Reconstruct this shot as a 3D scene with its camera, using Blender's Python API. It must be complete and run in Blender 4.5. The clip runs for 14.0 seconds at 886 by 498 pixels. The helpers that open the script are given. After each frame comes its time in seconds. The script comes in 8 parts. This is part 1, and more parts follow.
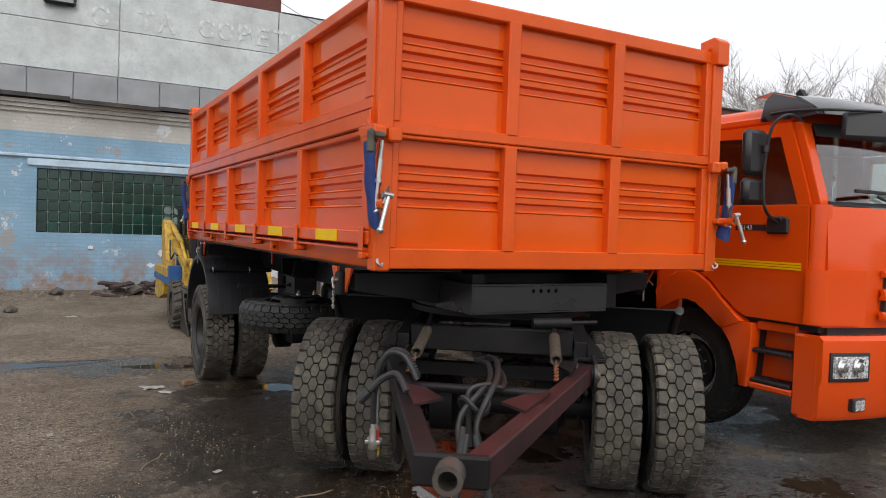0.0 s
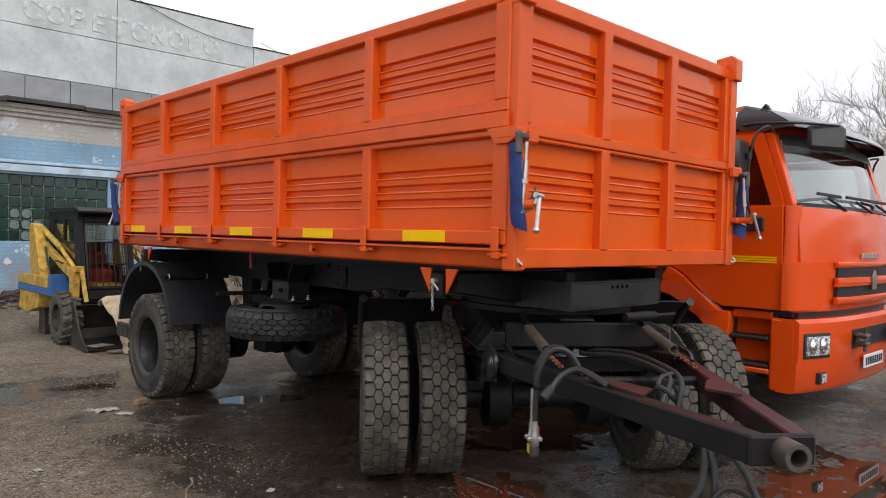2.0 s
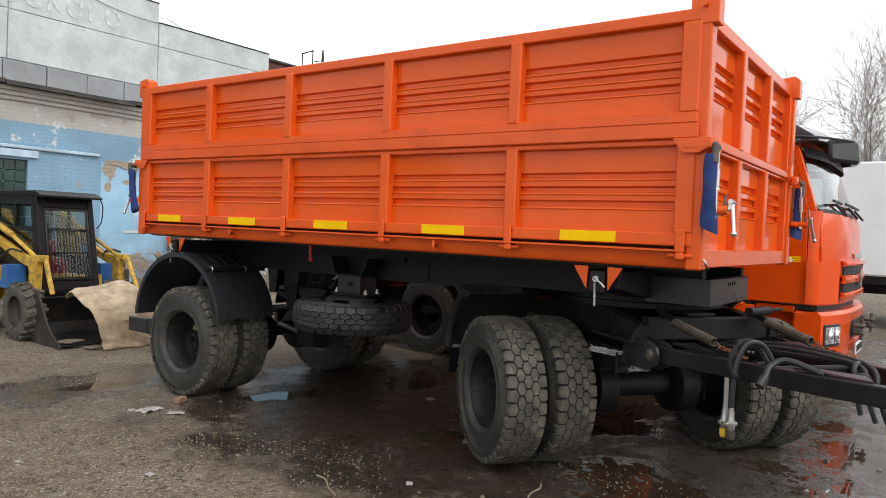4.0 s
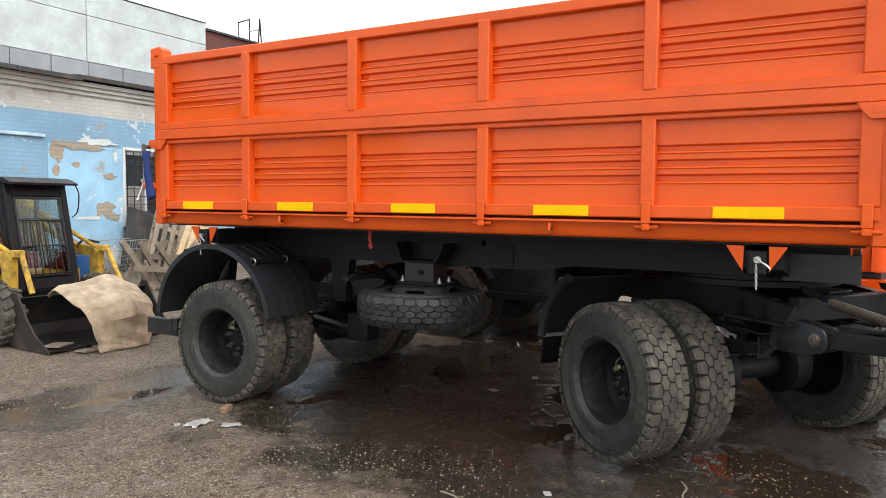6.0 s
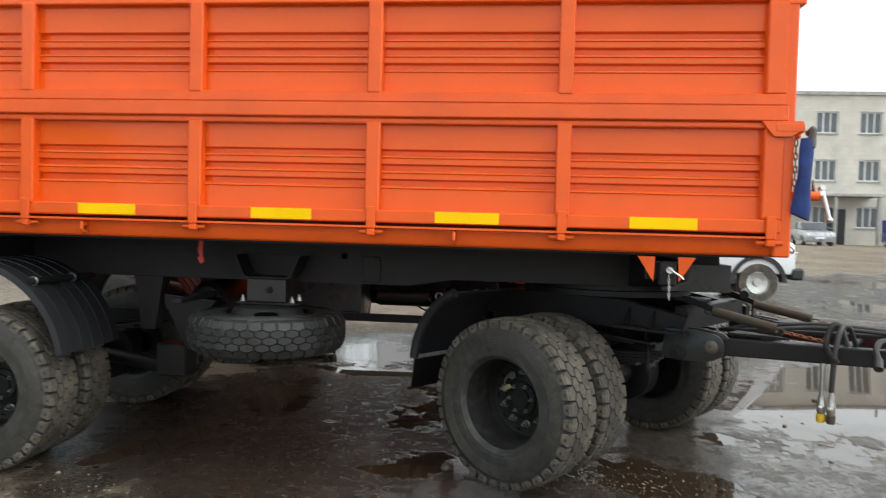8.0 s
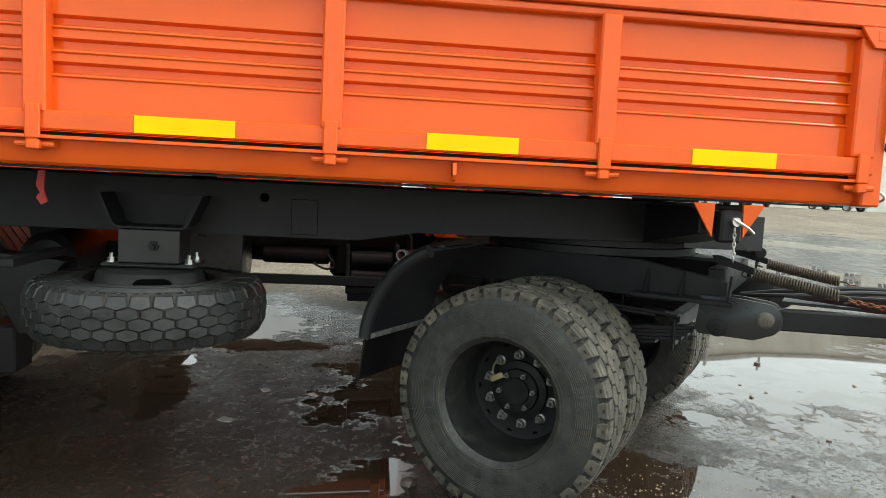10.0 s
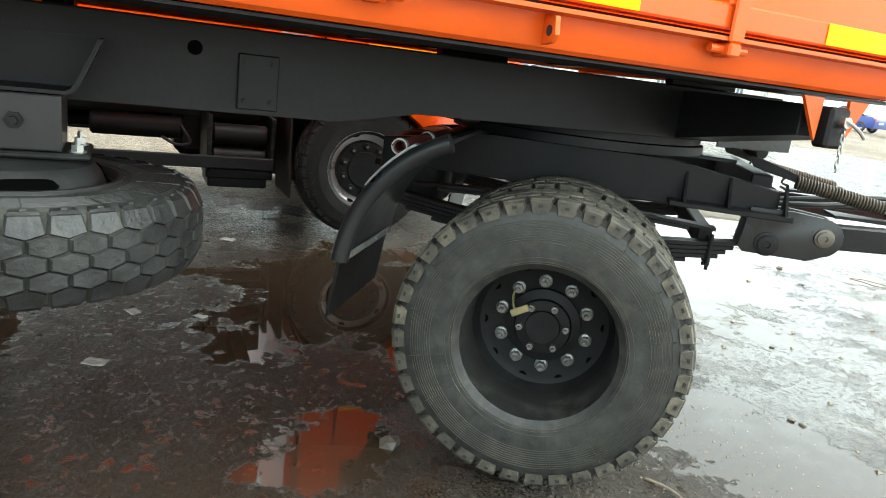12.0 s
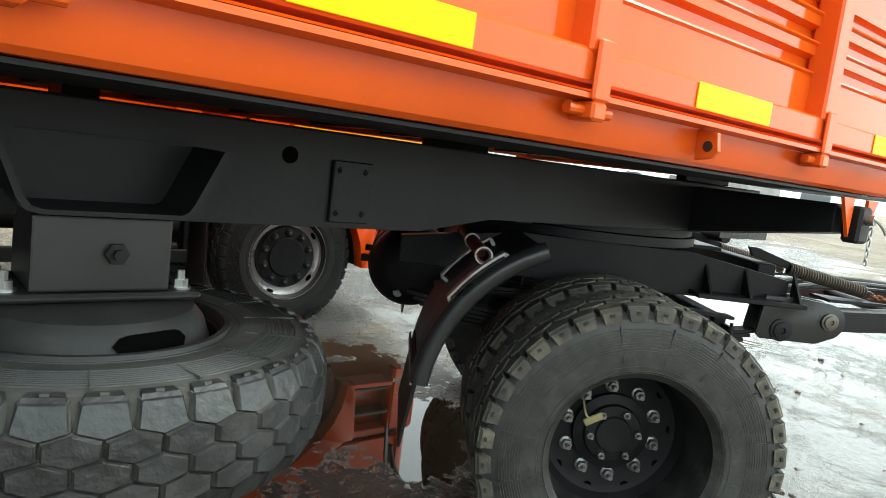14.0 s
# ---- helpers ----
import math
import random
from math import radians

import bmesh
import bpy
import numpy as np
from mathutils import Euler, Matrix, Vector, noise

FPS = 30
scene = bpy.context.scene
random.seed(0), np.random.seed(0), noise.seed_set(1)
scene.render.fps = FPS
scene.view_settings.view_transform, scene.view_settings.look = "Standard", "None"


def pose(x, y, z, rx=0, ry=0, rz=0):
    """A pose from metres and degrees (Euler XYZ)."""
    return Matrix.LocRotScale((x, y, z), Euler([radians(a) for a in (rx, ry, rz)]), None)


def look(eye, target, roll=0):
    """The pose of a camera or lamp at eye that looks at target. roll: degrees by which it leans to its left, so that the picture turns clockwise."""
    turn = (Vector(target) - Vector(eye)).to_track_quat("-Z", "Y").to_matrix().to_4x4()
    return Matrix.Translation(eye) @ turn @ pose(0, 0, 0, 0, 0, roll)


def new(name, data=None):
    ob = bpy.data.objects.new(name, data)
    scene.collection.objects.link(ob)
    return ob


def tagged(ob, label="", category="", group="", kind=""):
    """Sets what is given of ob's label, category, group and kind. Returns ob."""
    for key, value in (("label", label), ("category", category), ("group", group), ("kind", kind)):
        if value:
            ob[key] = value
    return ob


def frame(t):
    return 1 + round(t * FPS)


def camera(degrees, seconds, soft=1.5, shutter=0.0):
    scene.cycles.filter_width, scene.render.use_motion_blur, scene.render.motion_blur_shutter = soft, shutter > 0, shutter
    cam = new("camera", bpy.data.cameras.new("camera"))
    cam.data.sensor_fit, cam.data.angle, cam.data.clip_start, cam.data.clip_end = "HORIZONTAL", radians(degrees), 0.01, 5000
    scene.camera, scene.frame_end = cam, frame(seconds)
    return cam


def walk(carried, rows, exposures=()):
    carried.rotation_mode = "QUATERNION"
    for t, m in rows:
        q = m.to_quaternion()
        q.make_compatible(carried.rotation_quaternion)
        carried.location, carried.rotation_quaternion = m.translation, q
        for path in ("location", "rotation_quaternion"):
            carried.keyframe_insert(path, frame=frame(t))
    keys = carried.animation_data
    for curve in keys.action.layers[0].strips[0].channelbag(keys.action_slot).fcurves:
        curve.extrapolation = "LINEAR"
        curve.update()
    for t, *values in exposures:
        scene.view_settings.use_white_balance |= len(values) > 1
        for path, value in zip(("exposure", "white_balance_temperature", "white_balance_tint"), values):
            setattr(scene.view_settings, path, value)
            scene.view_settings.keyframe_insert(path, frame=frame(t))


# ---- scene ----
cam = camera(63.5, 14.0, soft=0.5, shutter=0.2)
PATH = [
    (0, (-1.316, -3.123, 1.653), (-0.355, -1.37, 1.596), 2.0),
    (0.5, (-1.632, -2.873, 1.613), (-0.626, -1.145, 1.558), -0.2),
    (1, (-1.939, -2.654, 1.623), (-0.824, -0.994, 1.625), 0.4),
    (1.5, (-2.278, -2.486, 1.639), (-0.941, -1.0, 1.595), 0.2),
    (2, (-2.574, -2.252, 1.601), (-1.198, -0.801, 1.564), 1.4),
    (2.5, (-2.904, -2.012, 1.611), (-1.509, -0.58, 1.558), 0.9),
    (2.7, (-3.087, -1.91, 1.618), (-1.653, -0.518, 1.559), 0.9),
    (4.8, (-3.845, -0.61, 1.58), (-2.168, 0.475, 1.481), 2.0),
    (5, (-3.841, -0.501, 1.581), (-2.153, 0.564, 1.456), 1.5),
    (5.5, (-3.851, -0.212, 1.605), (-2.139, 0.811, 1.46), 0.4),
    (6, (-3.977, 0.145, 1.626), (-2.246, 1.139, 1.501), 0.6),
    (6.5, (-4.045, 0.431, 1.596), (-2.298, 1.4, 1.497), 1.7),
    (7, (-3.915, 0.808, 1.606), (-2.114, 1.677, 1.571), -0.1),
    (7.5, (-3.919, 1.093, 1.511), (-2.044, 1.786, 1.557), 2.9),
    (8, (-3.798, 1.342, 1.555), (-1.811, 1.563, 1.49), 1.6),
    (8.5, (-3.455, 1.534, 1.474), (-1.463, 1.523, 1.286), 2.5),
    (8.7, (-3.339, 1.601, 1.486), (-1.349, 1.56, 1.293), 2.5),
    (10.8, (-2.214, 2.347, 1.425), (-0.289, 1.889, 1.132), 3.7),
    (11, (-2.122, 2.423, 1.426), (-0.223, 1.902, 1.08), 4.0),
    (11.5, (-1.873, 2.569, 1.38), (-0.012, 1.981, 0.941), 4.7),
    (12, (-1.549, 2.656, 1.369), (0.21, 1.836, 0.885), 7.0),
    (12.5, (-1.412, 2.817, 1.344), (0.302, 1.855, 0.977), 9.3),
    (13, (-1.323, 3.067, 1.388), (0.316, 1.955, 1.112), 7.3),
    (13.5, (-1.171, 3.18, 1.377), (0.441, 2.027, 1.107), 7.3),
    (14, (-0.941, 3.285, 1.382), (0.587, 2.019, 1.134), 7.2),
]
EXPOSURES = [(0.0, -0.18, 6550, 12), (1.0, -0.1, 6500, 12), (1.5, -0.15, 6500, 13), (2.5, -0.05, 6500, 13), (5.0, 0.38, 6520, 8), (5.5, 0.50, 6480, 8), (6.0, 0.50, 6450, 9), (6.5, 0.47, 6430, 9), (7.0, 0.24, 6550, 14), (7.5, 0.02, 6600, 20), (8.0, 0.52, 6420, 5), (8.5, 0.65, 6380, 1), (11.0, 1.2, 6300, -5), (11.5, 1.48, 6220, -5), (12.0, 1.68, 6250, -5), (12.5, 1.62, 6250, -6), (13.0, 1.37, 6220, -6), (14.0, 1.3, 6220, -6)]
walk(cam, [(t, look(eye, target, roll)) for t, eye, target, roll in PATH], EXPOSURES)

# ---- daylight: overcast sky ----
world = bpy.data.worlds.new("overcast_sky")
scene.world = world
world.use_nodes = True
wn, wl = world.node_tree.nodes, world.node_tree.links
sky = wn.new("ShaderNodeTexSky")
sky.sky_type, sky.sun_disc = "NISHITA", False
sky.sun_elevation, sky.sun_rotation = radians(48), radians(200)
sky.dust_density, sky.air_density = 4.0, 1.0
grey = wn.new("ShaderNodeHueSaturation")
grey.inputs["Saturation"].default_value = 0.12
grey.inputs["Value"].default_value = 0.55
veil = wn.new("ShaderNodeMixRGB")
veil.blend_type = "ADD"
veil.inputs["Fac"].default_value = 1.0
veil.inputs["Color2"].default_value = (7.3, 7.5, 7.8, 1)
wl.new(sky.outputs[0], grey.inputs["Color"])
wl.new(grey.outputs[0], veil.inputs["Color1"])
wl.new(veil.outputs[0], wn["Background"].inputs["Color"])
wn["Background"].inputs["Strength"].default_value = 0.12
sun_data = bpy.data.lights.new("sun", "SUN")
sun_data.energy, sun_data.angle, sun_data.color = 0.7, radians(25), (1.0, 0.97, 0.92)
sun = new("sun", sun_data)
sun.matrix_world = look((0, 0, 30), (7.2, 19.8, 6.6))


# ---- materials ----
def material(name, color, rough=0.6, metal=0.0, var=0.15, scale=6.0, bump=0.0, bump_scale=60.0, spec=0.5, dirt=0.0, dirt_color=(0.12, 0.1, 0.08), dirt_scale=2.5, coat=0.0, rough_var=0.15, by_object=0.0):
    """A painted, rubber, metal or stone surface: colour varied at two scales, dirt patches, fine relief."""
    m = bpy.data.materials.new(name)
    m.use_nodes = True
    nodes, links = m.node_tree.nodes, m.node_tree.links
    shader = nodes["Principled BSDF"]
    coord = nodes.new("ShaderNodeTexCoord")
    broad = nodes.new("ShaderNodeTexNoise")
    broad.inputs["Scale"].default_value, broad.inputs["Detail"].default_value = scale, 6.0
    fine = nodes.new("ShaderNodeTexNoise")
    fine.inputs["Scale"].default_value, fine.inputs["Detail"].default_value = bump_scale, 4.0
    for n in (broad, fine):
        links.new(coord.outputs["Object"], n.inputs["Vector"])
    ramp = nodes.new("ShaderNodeMapRange")
    ramp.inputs["From Min"].default_value, ramp.inputs["From Max"].default_value = 0.3, 0.7
    ramp.inputs["To Min"].default_value, ramp.inputs["To Max"].default_value = 1.0 - var, 1.0 + var
    links.new(broad.outputs["Fac"], ramp.inputs["Value"])
    tint = nodes.new("ShaderNodeMixRGB")
    tint.blend_type = "MULTIPLY"
    tint.inputs["Fac"].default_value = 1.0
    tint.inputs["Color1"].default_value = (*color, 1)
    links.new(ramp.outputs[0], tint.inputs["Color2"])
    out = tint
    if by_object:
        info = nodes.new("ShaderNodeObjectInfo")
        vary = nodes.new("ShaderNodeMapRange")
        vary.inputs["To Min"].default_value, vary.inputs["To Max"].default_value = 1.0 - by_object, 1.0 + by_object
        links.new(info.outputs["Random"], vary.inputs["Value"])
        each = nodes.new("ShaderNodeMixRGB")
        each.blend_type = "MULTIPLY"
        each.inputs["Fac"].default_value = 1.0
        links.new(out.outputs[0], each.inputs["Color1"])
        links.new(vary.outputs[0], each.inputs["Color2"])
        out = each
    if dirt:
        spots = nodes.new("ShaderNodeTexNoise")
        spots.inputs["Scale"].default_value, spots.inputs["Detail"].default_value, spots.inputs["Roughness"].default_value = dirt_scale, 8.0, 0.65
        links.new(coord.outputs["Object"], spots.inputs["Vector"])
        mask = nodes.new("ShaderNodeMapRange")
        mask.inputs["From Min"].default_value, mask.inputs["From Max"].default_value = 0.5, 0.72
        mask.inputs["To Max"].default_value = dirt
        links.new(spots.outputs["Fac"], mask.inputs["Value"])
        soil = nodes.new("ShaderNodeMixRGB")
        soil.inputs["Color2"].default_value = (*dirt_color, 1)
        links.new(mask.outputs[0], soil.inputs["Fac"])
        links.new(out.outputs[0], soil.inputs["Color1"])
        out = soil
    links.new(out.outputs[0], shader.inputs["Base Color"])
    gloss = nodes.new("ShaderNodeMapRange")
    gloss.inputs["To Min"].default_value, gloss.inputs["To Max"].default_value = max(0.02, rough - rough_var), min(1.0, rough + rough_var)
    links.new(broad.outputs["Fac"], gloss.inputs["Value"])
    links.new(gloss.outputs[0], shader.inputs["Roughness"])
    shader.inputs["Metallic"].default_value = metal
    shader.inputs["Specular IOR Level"].default_value = spec
    shader.inputs["Coat Weight"].default_value = coat
    shader.inputs["Coat Roughness"].default_value = 0.08
    if bump:
        relief = nodes.new("ShaderNodeBump")
        relief.inputs["Strength"].default_value, relief.inputs["Distance"].default_value = bump, 0.01
        links.new(fine.outputs["Fac"], relief.inputs["Height"])
        links.new(relief.outputs[0], shader.inputs["Normal"])
    return m


def glass(name, color=(0.8, 0.85, 0.85), rough=0.02, ior=1.5):
    m = bpy.data.materials.new(name)
    m.use_nodes = True
    s = m.node_tree.nodes["Principled BSDF"]
    s.inputs["Base Color"].default_value = (*color, 1)
    s.inputs["Roughness"].default_value = rough
    s.inputs["Transmission Weight"].default_value = 1.0
    s.inputs["IOR"].default_value = ior
    return m


ORANGE = material("orange_paint", (0.73, 0.103, 0.008), 0.08, var=0.09, scale=1.2, bump=0.012, bump_scale=6, spec=0.28, rough_var=0.05, dirt=0.10, dirt_color=(0.30, 0.07, 0.03))
ORANGE_RIB = material("orange_paint_steel", (0.73, 0.100, 0.010), 0.22, var=0.08, scale=3, bump=0.035, bump_scale=50, spec=0.32, dirt=0.16, dirt_color=(0.25, 0.06, 0.03))
CAB = material("orange_cab_paint", (0.78, 0.080, 0.005), 0.16, var=0.03, scale=0.8, spec=0.4, coat=0.1, rough_var=0.03)
BLACK = material("black_frame_paint", (0.0112, 0.0103, 0.0114), 0.44, var=0.25, scale=5, bump=0.08, bump_scale=45, spec=0.22, dirt=0.25, dirt_color=(0.030, 0.027, 0.026), dirt_scale=3)
BLACK_GLOSS = material("black_fresh_paint", (0.019, 0.019, 0.0205), 0.3, var=0.2, scale=4, bump=0.03, dirt=0.2, dirt_color=(0.04, 0.037, 0.033))
PLASTIC = material("black_mudguard_plastic", (0.017, 0.018, 0.021), 0.42, var=0.15, scale=6, bump=0.04, dirt=0.2, dirt_color=(0.04, 0.04, 0.04))
NEW_TYRE = material("new_tyre_rubber", (0.014, 0.0135, 0.013), 0.55, var=0.3, scale=10, bump=0.1, bump_scale=60, spec=0.35, dirt=0.3, dirt_color=(0.035, 0.03, 0.026))
RUBBER = material("tyre_rubber", (0.066, 0.059, 0.047), 0.72, var=0.45, scale=14, bump=0.55, bump_scale=48, dirt=0.85, dirt_color=(0.185, 0.158, 0.115), dirt_scale=11)
RUBBER_SIDE = material("tyre_sidewall_rubber", (0.029, 0.029, 0.027), 0.5, var=0.45, scale=20, bump=0.15, bump_scale=90, dirt=0.35, dirt_color=(0.105, 0.096, 0.076), dirt_scale=24)
# darker tone for tread grooves, their shade put into the colour
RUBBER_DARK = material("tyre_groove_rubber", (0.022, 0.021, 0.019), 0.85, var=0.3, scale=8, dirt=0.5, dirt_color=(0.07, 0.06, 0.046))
NUT = material("worn_zinc_nut", (0.25, 0.25, 0.245), 0.42, metal=0.9, var=0.3, scale=60, dirt=0.5, dirt_color=(0.08, 0.07, 0.06))
BRASS_PLATE = material("yellow_zinc_plate", (0.42, 0.36, 0.2), 0.4, metal=0.7, var=0.2, scale=20)
# polished wheel ring: pale colour stands in for the sky it reflects
RIM = material("bright_wheel_enamel", (0.74, 0.74, 0.74), 0.30, metal=0.35, var=0.15, scale=10, dirt=0.3, dirt_color=(0.2, 0.18, 0.16))
GAP_DARK = material("grimy_seal", (0.035, 0.012, 0.008), 0.8, var=0.3, scale=10)
HOLE = material("hole", (0.002, 0.002, 0.002), 0.9, spec=0.02)
TRIM_BLACK = material("black_plastic_trim", (0.02, 0.02, 0.022), 0.5, var=0.1, scale=8)
SLEEVE = material("grey_spiral_sleeve", (0.04, 0.04, 0.039), 0.45, metal=0.3, var=0.3, scale=25, dirt=0.3)
HOSE = material("rubber_hose", (0.02, 0.02, 0.021), 0.5, var=0.2, scale=12)
PRIMER = material("worn_primer_paint", (0.038, 0.012, 0.014), 0.42, var=0.4, scale=6, dirt=0.95, dirt_color=(0.016, 0.015, 0.016), dirt_scale=5)
STEEL = material("zinc_steel", (0.55, 0.55, 0.53), 0.35, metal=1.0, var=0.15, scale=20, bump=0.03)
WORN = material("worn_steel", (0.13, 0.115, 0.1), 0.5, metal=0.7, var=0.35, scale=12, bump=0.1, dirt=0.5, dirt_color=(0.1, 0.05, 0.03))
RUST = material("rusty_steel", (0.2, 0.07, 0.03), 0.8, metal=0.2, var=0.4, scale=25, bump=0.2)
SPRING = material("dusty_coil_spring", (0.075, 0.058, 0.042), 0.65, metal=0.3, var=0.3, scale=20, bump=0.1)
YELLOW = material("yellow_reflective_tape", (0.90, 0.55, 0.0), 0.4, var=0.06, scale=4, spec=0.12)
BLUE_CLOTH = material("blue_tarp_cloth", (0.015, 0.04, 0.17), 0.75, var=0.3, scale=14, bump=0.3, bump_scale=120)
BRASS = material("yellow_coupling_cap", (0.65, 0.42, 0.03), 0.4, var=0.15, scale=30)
RED = material("red_plastic", (0.5, 0.03, 0.02), 0.4, var=0.1, scale=20)
WHITE = material("white_vehicle_paint", (0.78, 0.79, 0.80), 0.35, var=0.05, scale=1.5, dirt=0.15, dirt_color=(0.45, 0.43, 0.4))
GLASS = glass("vehicle_glass", (0.55, 0.62, 0.6))
SCREEN_GLASS = glass("windscreen_glass", (0.72, 0.80, 0.78), 0.0, 1.85)
DARK_GLASS = material("dark_window_glass", (0.02, 0.025, 0.028), 0.06, var=0.2, scale=1.5, spec=0.8, rough_var=0.03)
CHROME = material("bright_metal", (0.8, 0.8, 0.8), 0.16, metal=1.0, var=0.05, scale=10, rough_var=0.05)
LOADER_YELLOW = material("yellow_loader_paint", (0.56, 0.34, 0.04), 0.55, var=0.35, scale=9, bump=0.15, dirt=1.0, dirt_color=(0.12, 0.075, 0.04), dirt_scale=11)
LOADER_BLUE = material("blue_loader_paint", (0.03, 0.12, 0.34), 0.5, var=0.2, scale=5, dirt=0.4)
SACK = material("dirty_canvas", (0.46, 0.36, 0.245), 0.9, var=0.25, scale=9, bump=0.5, bump_scale=70, dirt=0.85, dirt_color=(0.24, 0.175, 0.105), dirt_scale=3.5)
OLD_WOOD = material("weathered_wood", (0.24, 0.19, 0.14), 0.85, var=0.3, scale=7, bump=0.3, bump_scale=40, dirt=0.4, by_object=0.3)
NEW_WOOD = material("pale_pallet_wood", (0.46, 0.33, 0.19), 0.8, var=0.2, scale=7, bump=0.2, bump_scale=40, by_object=0.2)


# ---- mesh tools ----
def part(name, bm, mat, parent=None, label="", smooth=35, at=None):
    """Links a bmesh as one mesh object under a thing or a part."""
    me = bpy.data.meshes.new(name)
    bmesh.ops.recalc_face_normals(bm, faces=bm.faces)
    bm.to_mesh(me)
    bm.free()
    for one in (mat if isinstance(mat, (list, tuple)) else [mat]):
        me.materials.append(one)
    if smooth:
        me.shade_smooth()
        me.set_sharp_from_angle(angle=radians(smooth))
    ob = new(name, me)
    if at is not None:
        ob.matrix_basis = at
    if parent is not None:
        ob.parent = parent
    if label:
        ob["label"] = label
    return ob


def again(ob, m, parent=None):
    """Another object on the same mesh, at the pose m."""
    other = new(ob.name.split(".")[0], ob.data)
    other.matrix_basis = m
    other.parent = parent or ob.parent
    if "label" in ob:
        other["label"] = ob["label"]
    return other


def thing(name, label, category, group="", kind="", at=None):
    ob = new(name)
    if at is not None:
        ob.matrix_basis = at
    return tagged(ob, label, category, group, kind)


def box(bm, a, b, bevel=0.0, m=None, mat=0):
    lo = [min(p, q) for p, q in zip(a, b)]
    hi = [max(p, q) for p, q in zip(a, b)]
    vs = [bm.verts.new((x, y, z)) for x in (lo[0], hi[0]) for y in (lo[1], hi[1]) for z in (lo[2], hi[2])]
    fs = [bm.faces.new([vs[i] for i in f]) for f in ((0, 1, 3, 2), (4, 6, 7, 5), (0, 4, 5, 1), (2, 3, 7, 6), (0, 2, 6, 4), (1, 5, 7, 3))]
    for f in fs:
        f.material_index = mat
    geom = vs
    if bevel:
        r = bmesh.ops.bevel(bm, geom=list({e for f in fs for e in f.edges}), offset=bevel, segments=1, profile=0.5, affect="EDGES")
        geom = list({v for f in r["faces"] for v in f.verts})
        for f in r["faces"]:
            f.material_index = mat
    if m is not None:
        bmesh.ops.transform(bm, matrix=m, verts=geom)
    return bm


def prism(bm, outline, axis, lo, hi, bevel=0.0, m=None, mat=0):
    """Extrudes a closed outline (pairs in the two other axes, in xyz order) along an axis."""
    def place(p, w):
        q = list(p)
        q.insert("xyz".index(axis), w)
        return q
    a = [bm.verts.new(place(p, lo)) for p in outline]
    b = [bm.verts.new(place(p, hi)) for p in outline]
    n = len(outline)
    fs = [bm.faces.new(a), bm.faces.new(b)] + [bm.faces.new((a[i], a[(i + 1) % n], b[(i + 1) % n], b[i])) for i in range(n)]
    for f in fs:
        f.material_index = mat
    geom = a + b
    if bevel:
        r = bmesh.ops.bevel(bm, geom=list({e for f in fs for e in f.edges}), offset=bevel, segments=2, profile=0.6, affect="EDGES")
        geom = list({v for f in r["faces"] for v in f.verts} | {v for v in geom if v.is_valid})
        for f in r["faces"]:
            f.material_index = mat
    if m is not None:
        bmesh.ops.transform(bm, matrix=m, verts=geom)
    return bm


def lathe(bm, profile, seg=32, m=None, mat=0, mats=None, closed=False, caps=True):
    """Turns a profile of (radius, height) about the z axis."""
    rings = []
    for r, z in profile:
        rings.append([bm.verts.new((r * math.cos(2 * math.pi * k / seg), r * math.sin(2 * math.pi * k / seg), z)) for k in range(seg)])
    pairs = list(zip(range(len(rings) - 1), range(1, len(rings))))
    if closed:
        pairs.append((len(rings) - 1, 0))
    for i, j in pairs:
        for k in range(seg):
            f = bm.faces.new((rings[i][k], rings[i][(k + 1) % seg], rings[j][(k + 1) % seg], rings[j][k]))
            f.material_index = mats[i] if mats else mat
    if caps and not closed:
        for ring in (rings[0], rings[-1]):
            if (Vector(ring[0].co) - Vector(ring[seg // 2].co)).length > 0.004:
                f = bm.faces.new(ring)
                f.material_index = mat
    if m is not None:
        bmesh.ops.transform(bm, matrix=m, verts=[v for ring in rings for v in ring])
    return bm


def rod(bm, p, q, r, seg=10, r2=None, mat=0):
    p, q = Vector(p), Vector(q)
    turn = (q - p).to_track_quat("Z", "Y").to_matrix().to_4x4()
    return lathe(bm, [(r, 0), (r if r2 is None else r2, (q - p).length)], seg, Matrix.Translation(p) @ turn, mat)


def tube(bm, pts, r, seg=8, steps=6, mat=0):
    """A hose along a smooth curve through points."""
    pts = [Vector(p) for p in pts]
    path = []
    for i in range(len(pts) - 1):
        a, b, c, d = pts[max(i - 1, 0)], pts[i], pts[i + 1], pts[min(i + 2, len(pts) - 1)]
        for k in range(steps):
            t = k / steps
            path.append(0.5 * ((2 * b) + (c - a) * t + (2 * a - 5 * b + 4 * c - d) * t * t + (3 * b - a - 3 * c + d) * t ** 3))
    path.append(pts[-1])
    rings, side = [], None
    for i, p in enumerate(path):
        d = (path[min(i + 1, len(path) - 1)] - path[max(i - 1, 0)]).normalized()
        if side is None:
            side = d.orthogonal().normalized()
        side = (side - d * side.dot(d)).normalized()
        up = d.cross(side)
        rr = r[i % len(r)] if isinstance(r, (list, tuple)) else r
        rings.append([bm.verts.new(p + rr * (math.cos(2 * math.pi * k / seg) * side + math.sin(2 * math.pi * k / seg) * up)) for k in range(seg)])
    for a, b in zip(rings, rings[1:]):
        for k in range(seg):
            bm.faces.new((a[k], a[(k + 1) % seg], b[(k + 1) % seg], b[k])).material_index = mat
    bm.faces.new(rings[0]).material_index = mat
    bm.faces.new(rings[-1]).material_index = mat
    return bm


